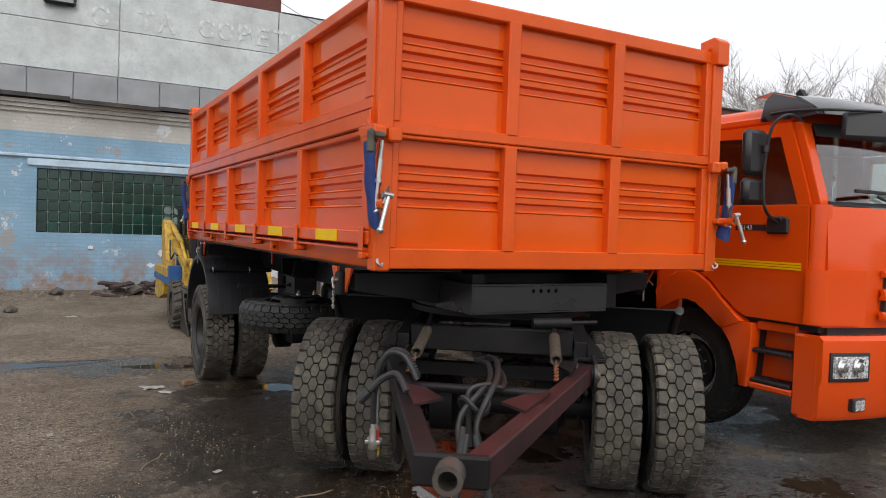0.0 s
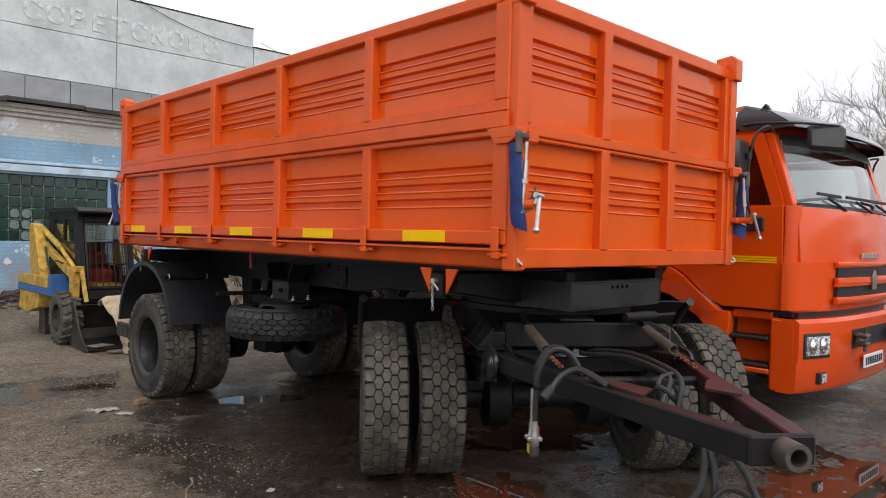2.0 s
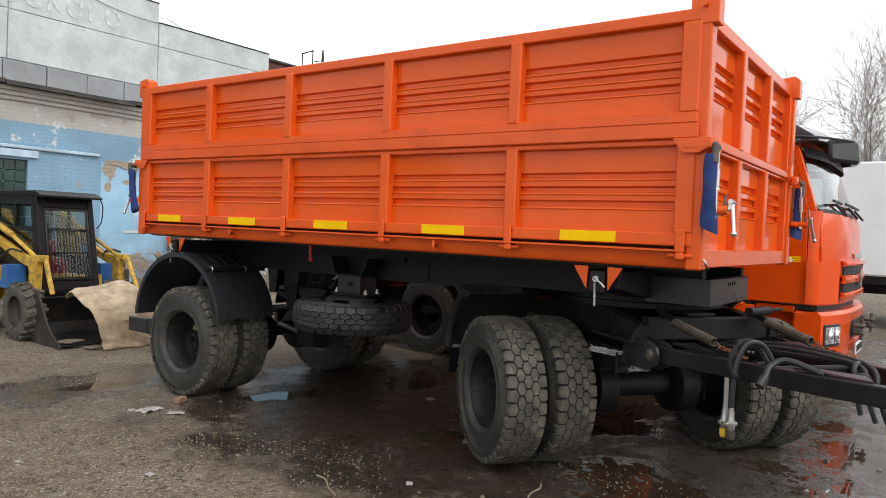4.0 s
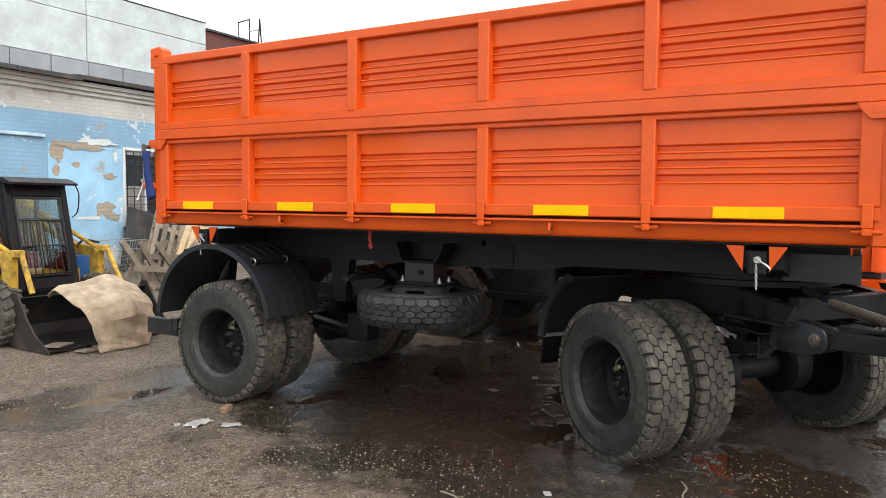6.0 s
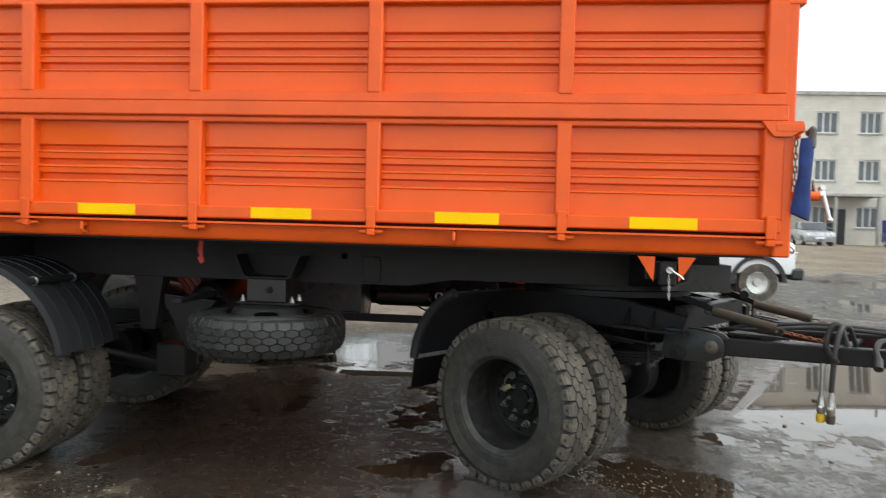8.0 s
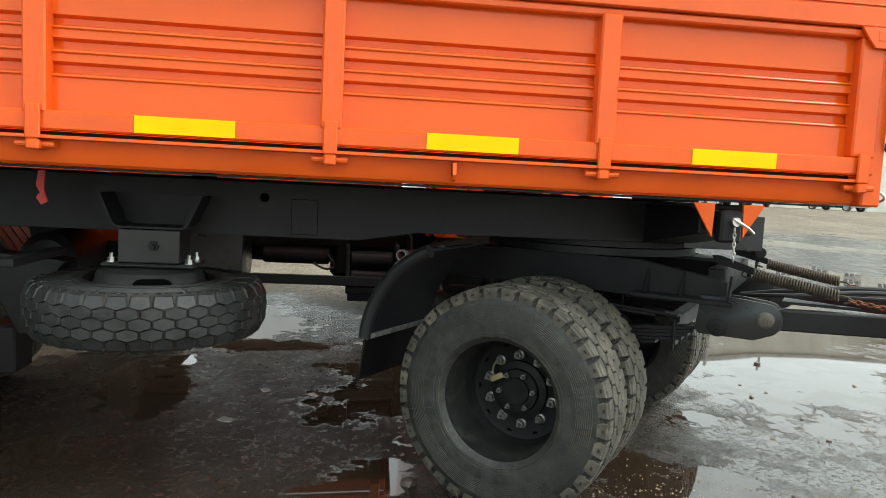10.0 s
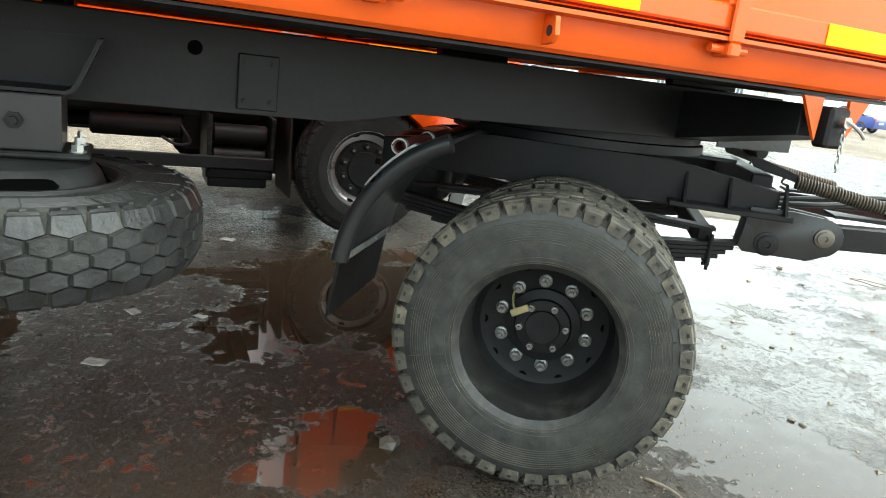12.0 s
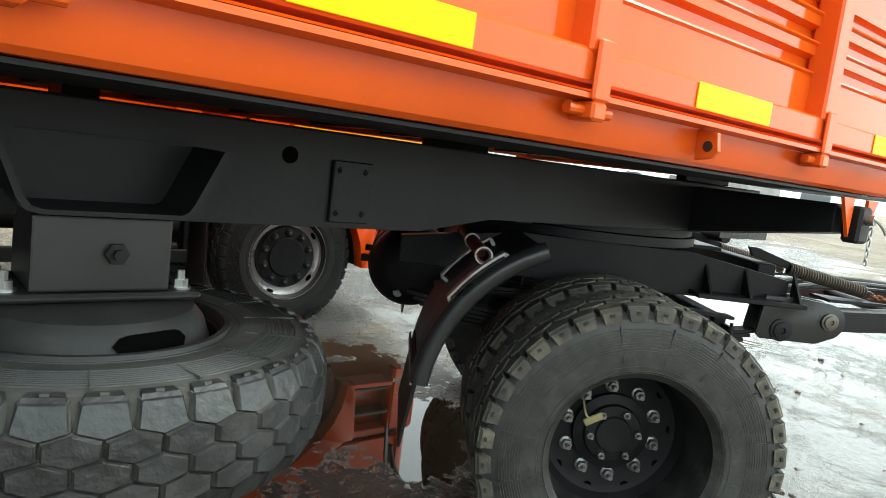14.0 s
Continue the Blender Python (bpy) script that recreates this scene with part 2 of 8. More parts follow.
def coil(bm, p, q, r, wire, turns, seg=6):
    """A coil spring from p to q."""
    p, q = Vector(p), Vector(q)
    turn = (q - p).to_track_quat("Z", "Y").to_matrix()
    n = turns * 10
    pts = [p + turn @ Vector((r * math.cos(2 * math.pi * i / 10), r * math.sin(2 * math.pi * i / 10), (q - p).length * i / n)) for i in range(n + 1)]
    return tube(bm, pts, wire, seg, 1)


def chain(bm, p, q, links=6, r=0.006, size=0.03):
    p, q = Vector(p), Vector(q)
    turn = (q - p).to_track_quat("Z", "Y").to_matrix().to_4x4()
    step = (q - p).length / links
    for i in range(links):
        loop = [(0.5 * size * math.cos(a) * 0.7, 0, step * (i + 0.5) + 0.62 * step * math.sin(a)) for a in [2 * math.pi * k / 8 for k in range(9)]]
        m = Matrix.Translation(p) @ turn @ pose(0, 0, 0, 0, 0, 90 * (i % 2) + 20)
        tube(bm, [m @ Vector(c) for c in loop], r, 5, 1)
    return bm


def bolt(bm, p, d, r=0.014, h=0.014, mat=0):
    p, d = Vector(p), Vector(d).normalized()
    rod(bm, p, p + d * h, r, 6, mat=mat)
    rod(bm, p, p + d * h * 1.9, r * 0.5, 6, mat=mat)
    return bm


B = bmesh.new

# ---- ground ----
# puddles and wet patches: centre x, y, half-length, half-width, turn in degrees
PUDDLES = [
    (3.2, -1.75, 2.8, 1.15, -33), (0.28, 0.30, 0.78, 0.48, 40), (4.2, -4.6, 3.0, 1.8, -20), (0.72, 1.97, 0.40, 0.25, -25), (2.28, 1.48, 0.95, 0.74, -40), (1.62, 1.16, 0.55, 0.34, -40),
    (4.1, 3.0, 0.95, 0.55, 0), (-0.25, 5.35, 0.5, 0.12, -14), (-1.5, 5.85, 0.7, 0.14, 4), (0.75, 3.75, 0.75, 0.16, -28), (3.3, 3.1, 0.9, 0.22, 78), (2.2, 3.35, 0.9, 0.35, 10),
    (7.0, -1.4, 1.6, 0.7, 20), (9.0, -6.5, 3.0, 1.2, 40), (15.0, -9.0, 4.0, 1.3, 60),
]


def ground_material():
    m = bpy.data.materials.new("wet_dirt_yard")
    m.use_nodes = True
    nodes, links = m.node_tree.nodes, m.node_tree.links
    shader = nodes["Principled BSDF"]
    coord = nodes.new("ShaderNodeTexCoord")

    def noise_tex(scale, detail=6.0, rough=0.6, stretch=None):
        n = nodes.new("ShaderNodeTexNoise")
        n.inputs["Scale"].default_value, n.inputs["Detail"].default_value, n.inputs["Roughness"].default_value = scale, detail, rough
        links.new(coord.outputs["Object"], n.inputs["Vector"])
        return n.outputs["Fac"]

    def calc(op, a, b=0.0):
        n = nodes.new("ShaderNodeMath")
        n.operation = op
        for k, v in enumerate((a, b)):
            if isinstance(v, (int, float)):
                n.inputs[k].default_value = v
            else:
                links.new(v, n.inputs[k])
        return n.outputs[0]

    def ranged(v, lo, hi, a=0.0, b=1.0):
        n = nodes.new("ShaderNodeMapRange")
        n.interpolation_type = "SMOOTHSTEP"
        for k, w in zip(("From Min", "From Max", "To Min", "To Max"), (lo, hi, a, b)):
            n.inputs[k].default_value = w
        links.new(v, n.inputs["Value"])
        return n.outputs[0]

    def mix(fac, a, b):
        n = nodes.new("ShaderNodeMixRGB")
        links.new(fac, n.inputs["Fac"])
        for k, c in (("Color1", a), ("Color2", b)):
            if isinstance(c, tuple):
                n.inputs[k].default_value = (*c, 1)
            else:
                links.new(c, n.inputs[k])
        return n.outputs[0]

    field = None
    for x, y, a, b, turn in PUDDLES:
        mp = nodes.new("ShaderNodeMapping")
        mp.vector_type = "TEXTURE"
        mp.inputs["Location"].default_value = (x, y, 0)
        mp.inputs["Rotation"].default_value = (0, 0, radians(turn))
        mp.inputs["Scale"].default_value = (a, b, 1)
        links.new(coord.outputs["Object"], mp.inputs["Vector"])
        ln = nodes.new("ShaderNodeVectorMath")
        ln.operation = "LENGTH"
        links.new(mp.outputs[0], ln.inputs[0])
        field = ln.outputs["Value"] if field is None else calc("MINIMUM", field, ln.outputs["Value"])
    ragged = calc("ADD", field, calc("ADD", calc("MULTIPLY", calc("SUBTRACT", noise_tex(1.6, 8, 0.62), 0.5), 2.6), calc("MULTIPLY", calc("SUBTRACT", noise_tex(7.0, 8, 0.7), 0.5), 1.6)))
    puddle = ranged(ragged, 0.90, 0.83)
    soaked = None
    for x, y, a, b in ((1.8, 2.4, 2.75, 2.55), (1.9, -0.8, 2.1, 1.35), (5.0, -4.5, 4.5, 4.5), (12, -10, 8, 8)):
        mp = nodes.new("ShaderNodeMapping")
        mp.vector_type = "TEXTURE"
        mp.inputs["Location"].default_value, mp.inputs["Scale"].default_value = (x, y, 0), (a, b, 1)
        links.new(coord.outputs["Object"], mp.inputs["Vector"])
        ln = nodes.new("ShaderNodeVectorMath")
        ln.operation = "LENGTH"
        links.new(mp.outputs[0], ln.inputs[0])
        soaked = ln.outputs["Value"] if soaked is None else calc("MINIMUM", soaked, ln.outputs["Value"])
    soaked = calc("ADD", soaked, calc("MULTIPLY", calc("SUBTRACT", noise_tex(1.1, 9, 0.65), 0.5), 1.6))
    damp = calc("MAXIMUM", ranged(ragged, 2.4, 0.9), ranged(soaked, 1.15, 0.8))
    film = ranged(noise_tex(3.2, 10, 0.75), 0.46, 0.56)
    pale = None
    for x, y, a, b, turn in ((-0.2, 5.5, 1.35, 0.62, 4), (-2.3, 5.9, 1.3, 0.42, -4)):   # thin sheet of water on flat soil
        mp = nodes.new("ShaderNodeMapping")
        mp.vector_type = "TEXTURE"
        mp.inputs["Location"].default_value, mp.inputs["Rotation"].default_value, mp.inputs["Scale"].default_value = (x, y, 0), (0, 0, radians(turn)), (a, b, 1)
        links.new(coord.outputs["Object"], mp.inputs["Vector"])
        ln = nodes.new("ShaderNodeVectorMath")
        ln.operation = "LENGTH"
        links.new(mp.outputs[0], ln.inputs[0])
        pale = ln.outputs["Value"] if pale is None else calc("MINIMUM", pale, ln.outputs["Value"])
    pale = calc("ADD", pale, calc("ADD", calc("MULTIPLY", calc("SUBTRACT", noise_tex(2.6, 9, 0.7), 0.5), 1.8), calc("MULTIPLY", calc("SUBTRACT", noise_tex(12.0, 8, 0.75), 0.5), 1.4)))
    pale = ranged(pale, 1.0, 0.72)
    mp = nodes.new("ShaderNodeMapping")      # slick sheet of water in front of the trailer
    mp.vector_type = "TEXTURE"
    mp.inputs["Location"].default_value, mp.inputs["Rotation"].default_value, mp.inputs["Scale"].default_value = (2.6, -1.5, 0), (0, 0, radians(-30)), (3.2, 1.9, 1)
    links.new(coord.outputs["Object"], mp.inputs["Vector"])
    ln = nodes.new("ShaderNodeVectorMath")
    ln.operation = "LENGTH"
    links.new(mp.outputs[0], ln.inputs[0])
    slick = calc("MULTIPLY", ranged(calc("ADD", ln.outputs["Value"], calc("MULTIPLY", calc("SUBTRACT", noise_tex(1.4, 8, 0.65), 0.5), 1.2)), 1.2, 0.8), calc("MULTIPLY", ranged(noise_tex(2.4, 9, 0.7), 0.33, 0.52), ranged(noise_tex(38, 4, 0.8), 0.34, 0.46, 0.7, 1.0)))
    under = None
    for x, y, a, b, turn in ((1.7, 2.85, 1.9, 1.5, 0), (1.9, 1.5, 1.5, 0.95, -40), (0.35, 0.55, 1.1, 0.7, 30)):   # wet grains under the trailer, browned darker for the underside they reflect
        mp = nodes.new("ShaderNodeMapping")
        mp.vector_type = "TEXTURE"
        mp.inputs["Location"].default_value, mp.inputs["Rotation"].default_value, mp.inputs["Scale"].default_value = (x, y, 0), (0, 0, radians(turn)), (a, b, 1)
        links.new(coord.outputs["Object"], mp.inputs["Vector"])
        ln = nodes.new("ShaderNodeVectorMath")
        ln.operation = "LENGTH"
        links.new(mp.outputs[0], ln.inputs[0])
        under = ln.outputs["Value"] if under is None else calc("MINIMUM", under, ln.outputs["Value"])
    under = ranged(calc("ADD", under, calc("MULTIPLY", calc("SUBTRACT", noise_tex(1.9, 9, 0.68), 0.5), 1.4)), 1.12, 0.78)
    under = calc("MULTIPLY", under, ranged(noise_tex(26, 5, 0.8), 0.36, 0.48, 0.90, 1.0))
    glint = calc("MULTIPLY", ranged(under, 0.5, 0.9), ranged(noise_tex(17, 5, 0.7), 0.56, 0.60))
    grit = noise_tex(110, 3, 0.7)
    clod = noise_tex(22, 7, 0.75)
    pebble = nodes.new("ShaderNodeTexVoronoi")
    pebble.inputs["Scale"].default_value = 48
    links.new(coord.outputs["Object"], pebble.inputs["Vector"])
    soil = mix(ranged(noise_tex(0.45, 8, 0.65), 0.38, 0.62), (0.165, 0.120, 0.084), (0.285, 0.228, 0.168))
    soil = mix(ranged(clod, 0.44, 0.66), soil, (0.045, 0.033, 0.024))
    soil = mix(ranged(noise_tex(5.0, 8, 0.7), 0.50, 0.66, 0, 0.7), soil, (0.27, 0.235, 0.19))
    soil = mix(ranged(grit, 0.585, 0.66, 0, 0.85), soil, (0.33, 0.30, 0.25))
    soil = mix(ranged(grit, 0.43, 0.34, 0, 0.7), soil, (0.018, 0.014, 0.011))
    strewn = ranged(noise_tex(0.9, 7, 0.7), 0.40, 0.62)
    speck_height = None
    for size, share, tone in ((40, 0.34, (0.52, 0.455, 0.335)), (75, 0.28, (0.48, 0.40, 0.30)), (21, 0.74, (0.44, 0.40, 0.33)), (33, 0.66, (0.03, 0.024, 0.018)), (14, 0.80, (0.045, 0.036, 0.027))):
        v = nodes.new("ShaderNodeTexVoronoi")
        v.inputs["Scale"].default_value = size
        links.new(coord.outputs["Object"], v.inputs["Vector"])
        tell = nodes.new("ShaderNodeSeparateColor")
        links.new(v.outputs["Color"], tell.inputs[0])
        some = ranged(tell.outputs[0], share, share + 0.02)
        spot = calc("MULTIPLY", ranged(v.outputs["Distance"], 0.30, 0.20), some)
        spot = calc("MULTIPLY", spot, ranged(strewn, 0, 1, 0.5, 1.0))
        soil = mix(spot, soil, tone)
        speck_height = spot if speck_height is None else calc("ADD", speck_height, spot)
    wet = mix(damp, soil, mix(ranged(clod, 0.36, 0.64), mix(ranged(grit, 0.40, 0.62), (0.009, 0.0068, 0.005), (0.034, 0.0255, 0.018)), mix(ranged(grit, 0.40, 0.62), (0.016, 0.012, 0.0088), (0.056, 0.0425, 0.031))))
    wet = mix(calc("MULTIPLY", speck_height, 0.10), wet, (0.30, 0.27, 0.22))
    wet = mix(calc("MULTIPLY", pale, 0.8), wet, (0.085, 0.074, 0.064))
    # wet brown, with the trailer's dark reflection put into the colour
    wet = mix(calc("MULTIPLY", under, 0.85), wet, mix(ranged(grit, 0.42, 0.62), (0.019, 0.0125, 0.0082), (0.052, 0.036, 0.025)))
    wet = mix(calc("MULTIPLY", slick, 0.45), wet, (0.105, 0.095, 0.085))
    base = mix(puddle, wet, (0.040, 0.026, 0.0165))
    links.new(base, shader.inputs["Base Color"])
    sheen = calc("MULTIPLY", film, damp)
    muddy = calc("MULTIPLY", under, calc("SUBTRACT", 1.0, calc("MAXIMUM", puddle, glint)))
    wet_spec = calc("MAXIMUM", calc("MULTIPLY", calc("MULTIPLY", sheen, 0.42), calc("SUBTRACT", 1.0, calc("MULTIPLY", muddy, 0.75))), calc("MULTIPLY", calc("MAXIMUM", pale, slick), 0.6))
    links.new(calc("MAXIMUM", calc("MAXIMUM", ranged(puddle, 0, 1, 0.2, 0.42), wet_spec), calc("MULTIPLY", glint, 0.5)), shader.inputs["Specular IOR Level"])
    rough = calc("SUBTRACT", ranged(damp, 0, 1, 0.66, 0.20), calc("MULTIPLY", sheen, 0.14))
    rough = calc("ADD", rough, calc("MULTIPLY", muddy, 0.22))
    rough = calc("MAXIMUM", calc("SUBTRACT", rough, calc("MULTIPLY", puddle, 0.6)), 0.02)
    rough = calc("MINIMUM", rough, calc("MINIMUM", ranged(pale, 0, 1, 0.66, 0.12), calc("MINIMUM", ranged(glint, 0, 1, 0.66, 0.03), ranged(slick, 0, 1, 0.66, 0.09))))
    links.new(rough, shader.inputs["Roughness"])
    height = calc("ADD", calc("MULTIPLY", grit, 0.45), calc("ADD", calc("MULTIPLY", clod, 1.3), calc("ADD", calc("MULTIPLY", speck_height, 0.5), calc("MULTIPLY", pebble.outputs["Distance"], -0.5))))
    dry = calc("MULTIPLY", calc("SUBTRACT", 1.0, puddle), calc("SUBTRACT", 1.0, calc("MAXIMUM", calc("MULTIPLY", damp, ranged(film, 0, 1, 0.55, 0.76)), calc("MAXIMUM", calc("MAXIMUM", calc("MULTIPLY", under, 0.45), calc("MULTIPLY", glint, 0.99)), calc("MAXIMUM", calc("MULTIPLY", slick, 0.93), calc("MULTIPLY", pale, 0.94))))))
    relief = nodes.new("ShaderNodeBump")
    relief.inputs["Distance"].default_value = 0.014
    relief.inputs["Strength"].default_value = 1.0
    links.new(calc("MULTIPLY", height, dry), relief.inputs["Height"])
    links.new(relief.outputs[0], shader.inputs["Normal"])
    return m


GROUND = ground_material()


def ground_z(x, y):
    """Height of the yard: a gentle fall towards the annex, a bank at its foot, a rise to the far side."""
    near = 1.0 if abs(x - 3) < 14 and abs(y - 3) < 14 else 0.0
    far = min(1.0, max(0.0, (x - 8) / 32)) * min(1.0, max(0.0, (22 - y) / 10)) * min(1.0, max(0.0, (90 + y) / 40))
    slope = float(np.interp(y, (1.3, 4.5, 8.0, 11.0, 13.0), (0.058, 0.018, 0.0, 0.0, 0.16))) * min(1.0, max(0.0, (22 - abs(x)) / 10))
    return 0.9 * far + 0.012 * min(8.0, max(0.0, x)) + slope + near * (0.02 * noise.noise(Vector((x * 0.45, y * 0.45, 1.7))) - 0.008)


bm = B()
xs = [-600, -120, -40, -12] + [x * 0.5 for x in range(-20, 33)] + [20, 24, 28, 32, 36, 40, 60, 120, 600]
ys = [-600, -120, -40, -16] + [y * 0.5 for y in range(-20, 33)] + [20, 30, 50, 120, 600]
grid = {}
for x in xs:
    for y in ys:
        grid[x, y] = bm.verts.new((x, y, ground_z(x, y)))
for x0, x1 in zip(xs, xs[1:]):
    for y0, y1 in zip(ys, ys[1:]):
        bm.faces.new((grid[x0, y0], grid[x1, y0], grid[x1, y1], grid[x0, y1]))
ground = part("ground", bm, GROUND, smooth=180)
tagged(ground, "wet brown dirt and gravel yard with shallow puddles", "ground", kind="structure")


# ---- buildings behind the yard ----
def wall_material(name, layers, brick=False, speckle=0.0, peel=0.0, joint=(0.2, 0.85)):
    """Plastered or brick wall whose paint changes with height: layers of (from height, colour)."""
    m = bpy.data.materials.new(name)
    m.use_nodes = True
    nodes, links = m.node_tree.nodes, m.node_tree.links
    shader = nodes["Principled BSDF"]
    shader.inputs["Roughness"].default_value = 0.85
    coord = nodes.new("ShaderNodeTexCoord")
    split = nodes.new("ShaderNodeSeparateXYZ")
    links.new(coord.outputs["Object"], split.inputs[0])

    def tex(scale, detail=8.0, rough=0.65):
        n = nodes.new("ShaderNodeTexNoise")
        n.inputs["Scale"].default_value, n.inputs["Detail"].default_value, n.inputs["Roughness"].default_value = scale, detail, rough
        links.new(coord.outputs["Object"], n.inputs["Vector"])
        return n.outputs["Fac"]

    def ranged(v, lo, hi, a=0.0, b=1.0):
        n = nodes.new("ShaderNodeMapRange")
        for k, w in zip(("From Min", "From Max", "To Min", "To Max"), (lo, hi, a, b)):
            n.inputs[k].default_value = w
        links.new(v, n.inputs["Value"])
        return n.outputs[0]

    def mix(fac, a, b, mode="MIX"):
        n = nodes.new("ShaderNodeMixRGB")
        n.blend_type = mode
        if isinstance(fac, float):
            n.inputs["Fac"].default_value = fac
        else:
            links.new(fac, n.inputs["Fac"])
        for k, c in (("Color1", a), ("Color2", b)):
            if isinstance(c, tuple):
                n.inputs[k].default_value = (*c, 1)
            else:
                links.new(c, n.inputs[k])
        return n.outputs[0]

    color = None
    for z, c in layers:
        tone = mix(ranged(tex(1.3), 0.35, 0.65), tuple(v * 0.84 for v in c), tuple(min(1.0, v * 1.12) for v in c))
        color = tone if color is None else mix(ranged(split.outputs["Z"], z - 0.01, z + 0.01), color, tone)
    if speckle:
        color = mix(ranged(tex(34, 3, 0.6), 0.59, 0.66, 0, speckle * 0.5), color, (0.30, 0.32, 0.31))
        color = mix(ranged(tex(0.9), 0.50, 0.72, 0, 0.4), color, (0.36, 0.38, 0.38))
        color = mix(ranged(tex(5.0, 9, 0.7), 0.52, 0.68, 0, 0.5), color, (0.42, 0.44, 0.44))
    if peel:
        spots = tex(2.1, 10, 0.72)
        color = mix(ranged(spots, 0.60, 0.625, 0, peel), color, (0.62, 0.66, 0.68))
        color = mix(ranged(tex(1.1, 10, 0.7), 0.60, 0.64, 0, peel * 0.8), color, (0.36, 0.31, 0.25))
        low = nodes.new("ShaderNodeMath")
        low.operation = "MULTIPLY"
        links.new(ranged(split.outputs["Z"], 1.0, 0.2), low.inputs[0])
        links.new(ranged(tex(3.0, 10, 0.7), 0.40, 0.58), low.inputs[1])
        color = mix(low.outputs[0], color, (0.30, 0.21, 0.16))
    height = tex(30, 5)
    if brick:
        mp = nodes.new("ShaderNodeMapping")
        mp.inputs["Rotation"].default_value = (radians(90), 0, 0)
        links.new(coord.outputs["Object"], mp.inputs["Vector"])
        courses = nodes.new("ShaderNodeTexBrick")
        courses.inputs["Scale"].default_value = 1.0
        courses.inputs["Brick Width"].default_value, courses.inputs["Row Height"].default_value = 0.26, 0.077
        courses.inputs["Mortar Size"].default_value = 0.008
        courses.inputs["Color1"].default_value, courses.inputs["Color2"].default_value = (1, 1, 1, 1), (0.86, 0.86, 0.86, 1)
        courses.inputs["Mortar"].default_value = (0.62, 0.62, 0.62, 1)
        wobble = nodes.new("ShaderNodeTexNoise")
        wobble.inputs["Scale"].default_value, wobble.inputs["Detail"].default_value = 6.0, 4.0
        links.new(mp.outputs[0], wobble.inputs["Vector"])
        bend = nodes.new("ShaderNodeVectorMath")
        bend.operation = "MULTIPLY_ADD"
        bend.inputs[1].default_value = (0.035, 0.025, 0)
        links.new(wobble.outputs["Color"], bend.inputs[0])
        links.new(mp.outputs[0], bend.inputs[2])
        links.new(bend.outputs[0], courses.inputs["Vector"])
        color = mix(ranged(tex(2.6, 8, 0.7), 0.38, 0.62, joint[0], joint[1]), color, courses.outputs["Color"], "MULTIPLY")
        height = courses.outputs["Color"]
    links.new(color, shader.inputs["Base Color"])
    relief = nodes.new("ShaderNodeBump")
    relief.inputs["Strength"].default_value, relief.inputs["Distance"].default_value = 0.5, 0.012
    links.new(height, relief.inputs["Height"])
    links.new(relief.outputs[0], shader.inputs["Normal"])
    return m


BLUE_WALL = wall_material("peeling_blue_brick_wall", [(0, (0.235, 0.395, 0.53)), (3.12, (0.50, 0.49, 0.45))], brick=True, peel=0.9, joint=(0.05, 0.5))
PANEL_WALL = wall_material("white_pebbledash_panels", [(0, (0.58, 0.625, 0.615))], speckle=0.85)
BAND = material("grey_sheet_band", (0.30, 0.31, 0.32), 0.6, var=0.15, scale=1.5, dirt=0.4, dirt_color=(0.2, 0.2, 0.2), dirt_scale=1.2)
DARK_BRICK = wall_material("dark_red_brick", [(0, (0.15, 0.055, 0.045))], brick=True)
ROOF_FELT = material("dark_roofing_felt", (0.05, 0.048, 0.046), 0.9, var=0.3, scale=3, bump=0.4, dirt=0.5, dirt_color=(0.14, 0.12, 0.1))
BLOCK_GLASS = material("green_glass_blocks", (0.012, 0.045, 0.036), 0.16, var=0.35, scale=2.5, spec=0.55, by_object=0.35)
MORTAR = material("pale_mortar", (0.36, 0.42, 0.38), 0.9, var=0.2, scale=8)
TRIM = material("pale_blue_trim", (0.45, 0.58, 0.68), 0.8, var=0.2, scale=4, dirt=0.4, dirt_color=(0.3, 0.3, 0.3))
OLD_WHITE = material("old_white_frame_paint", (0.62, 0.64, 0.63), 0.7, var=0.15, scale=5, dirt=0.3)

AY, HY = 13.2, 20.6   # front faces of the annex and of the hall
annex = thing("annex_building", "low brick annex with peeling blue paint and pale brickwork above", "building", kind="structure", at=pose(0, 0, 0.16))
openings = [(-1.58, 2.55, 1.14, 2.42), (5.58, 6.86, 1.0, 2.50)]
edges_x = [-16, -1.58, 2.55, 5.58, 6.86, 24]
for i, (x0, x1) in enumerate(zip(edges_x, edges_x[1:])):
    hole = next((o for o in openings if o[0] == x0), None)
    for z0, z1 in (((-0.4, hole[2]), (hole[3], 3.72)) if hole else ((-0.4, 3.72),)):
        bm = B()
        box(bm, (x0, AY, z0), (x1, AY + 0.4, z1))
        part("wall", bm, BLUE_WALL, annex, "brick wall in peeling sky-blue paint", smooth=0)
bm = B()
for k, (z, out) in enumerate(((3.50, 0.05), (3.58, 0.10), (3.66, 0.15))):
    box(bm, (-16, AY - out, z), (24, AY - 0.002, z + 0.074))
part("brick_cornice", bm, wall_material("pale_cornice_brick", [(0, (0.52, 0.51, 0.47))], brick=True), annex, "stepped pale brick cornice", smooth=0)
bm = B()
rnd = random.Random(4)
x = -16.0
while x < 24:
    w = rnd.uniform(0.7, 1.8)
    d = rnd.uniform(-0.04, 0.05)
    prism(bm, [(AY - 0.30 + d, 3.74 + d * 0.6), (AY + 7.38, 4.55), (AY + 7.38, 4.60), (AY - 0.30 + d, 3.82 + d * 0.6)], "x", x, x + w - 0.004)
    x += w
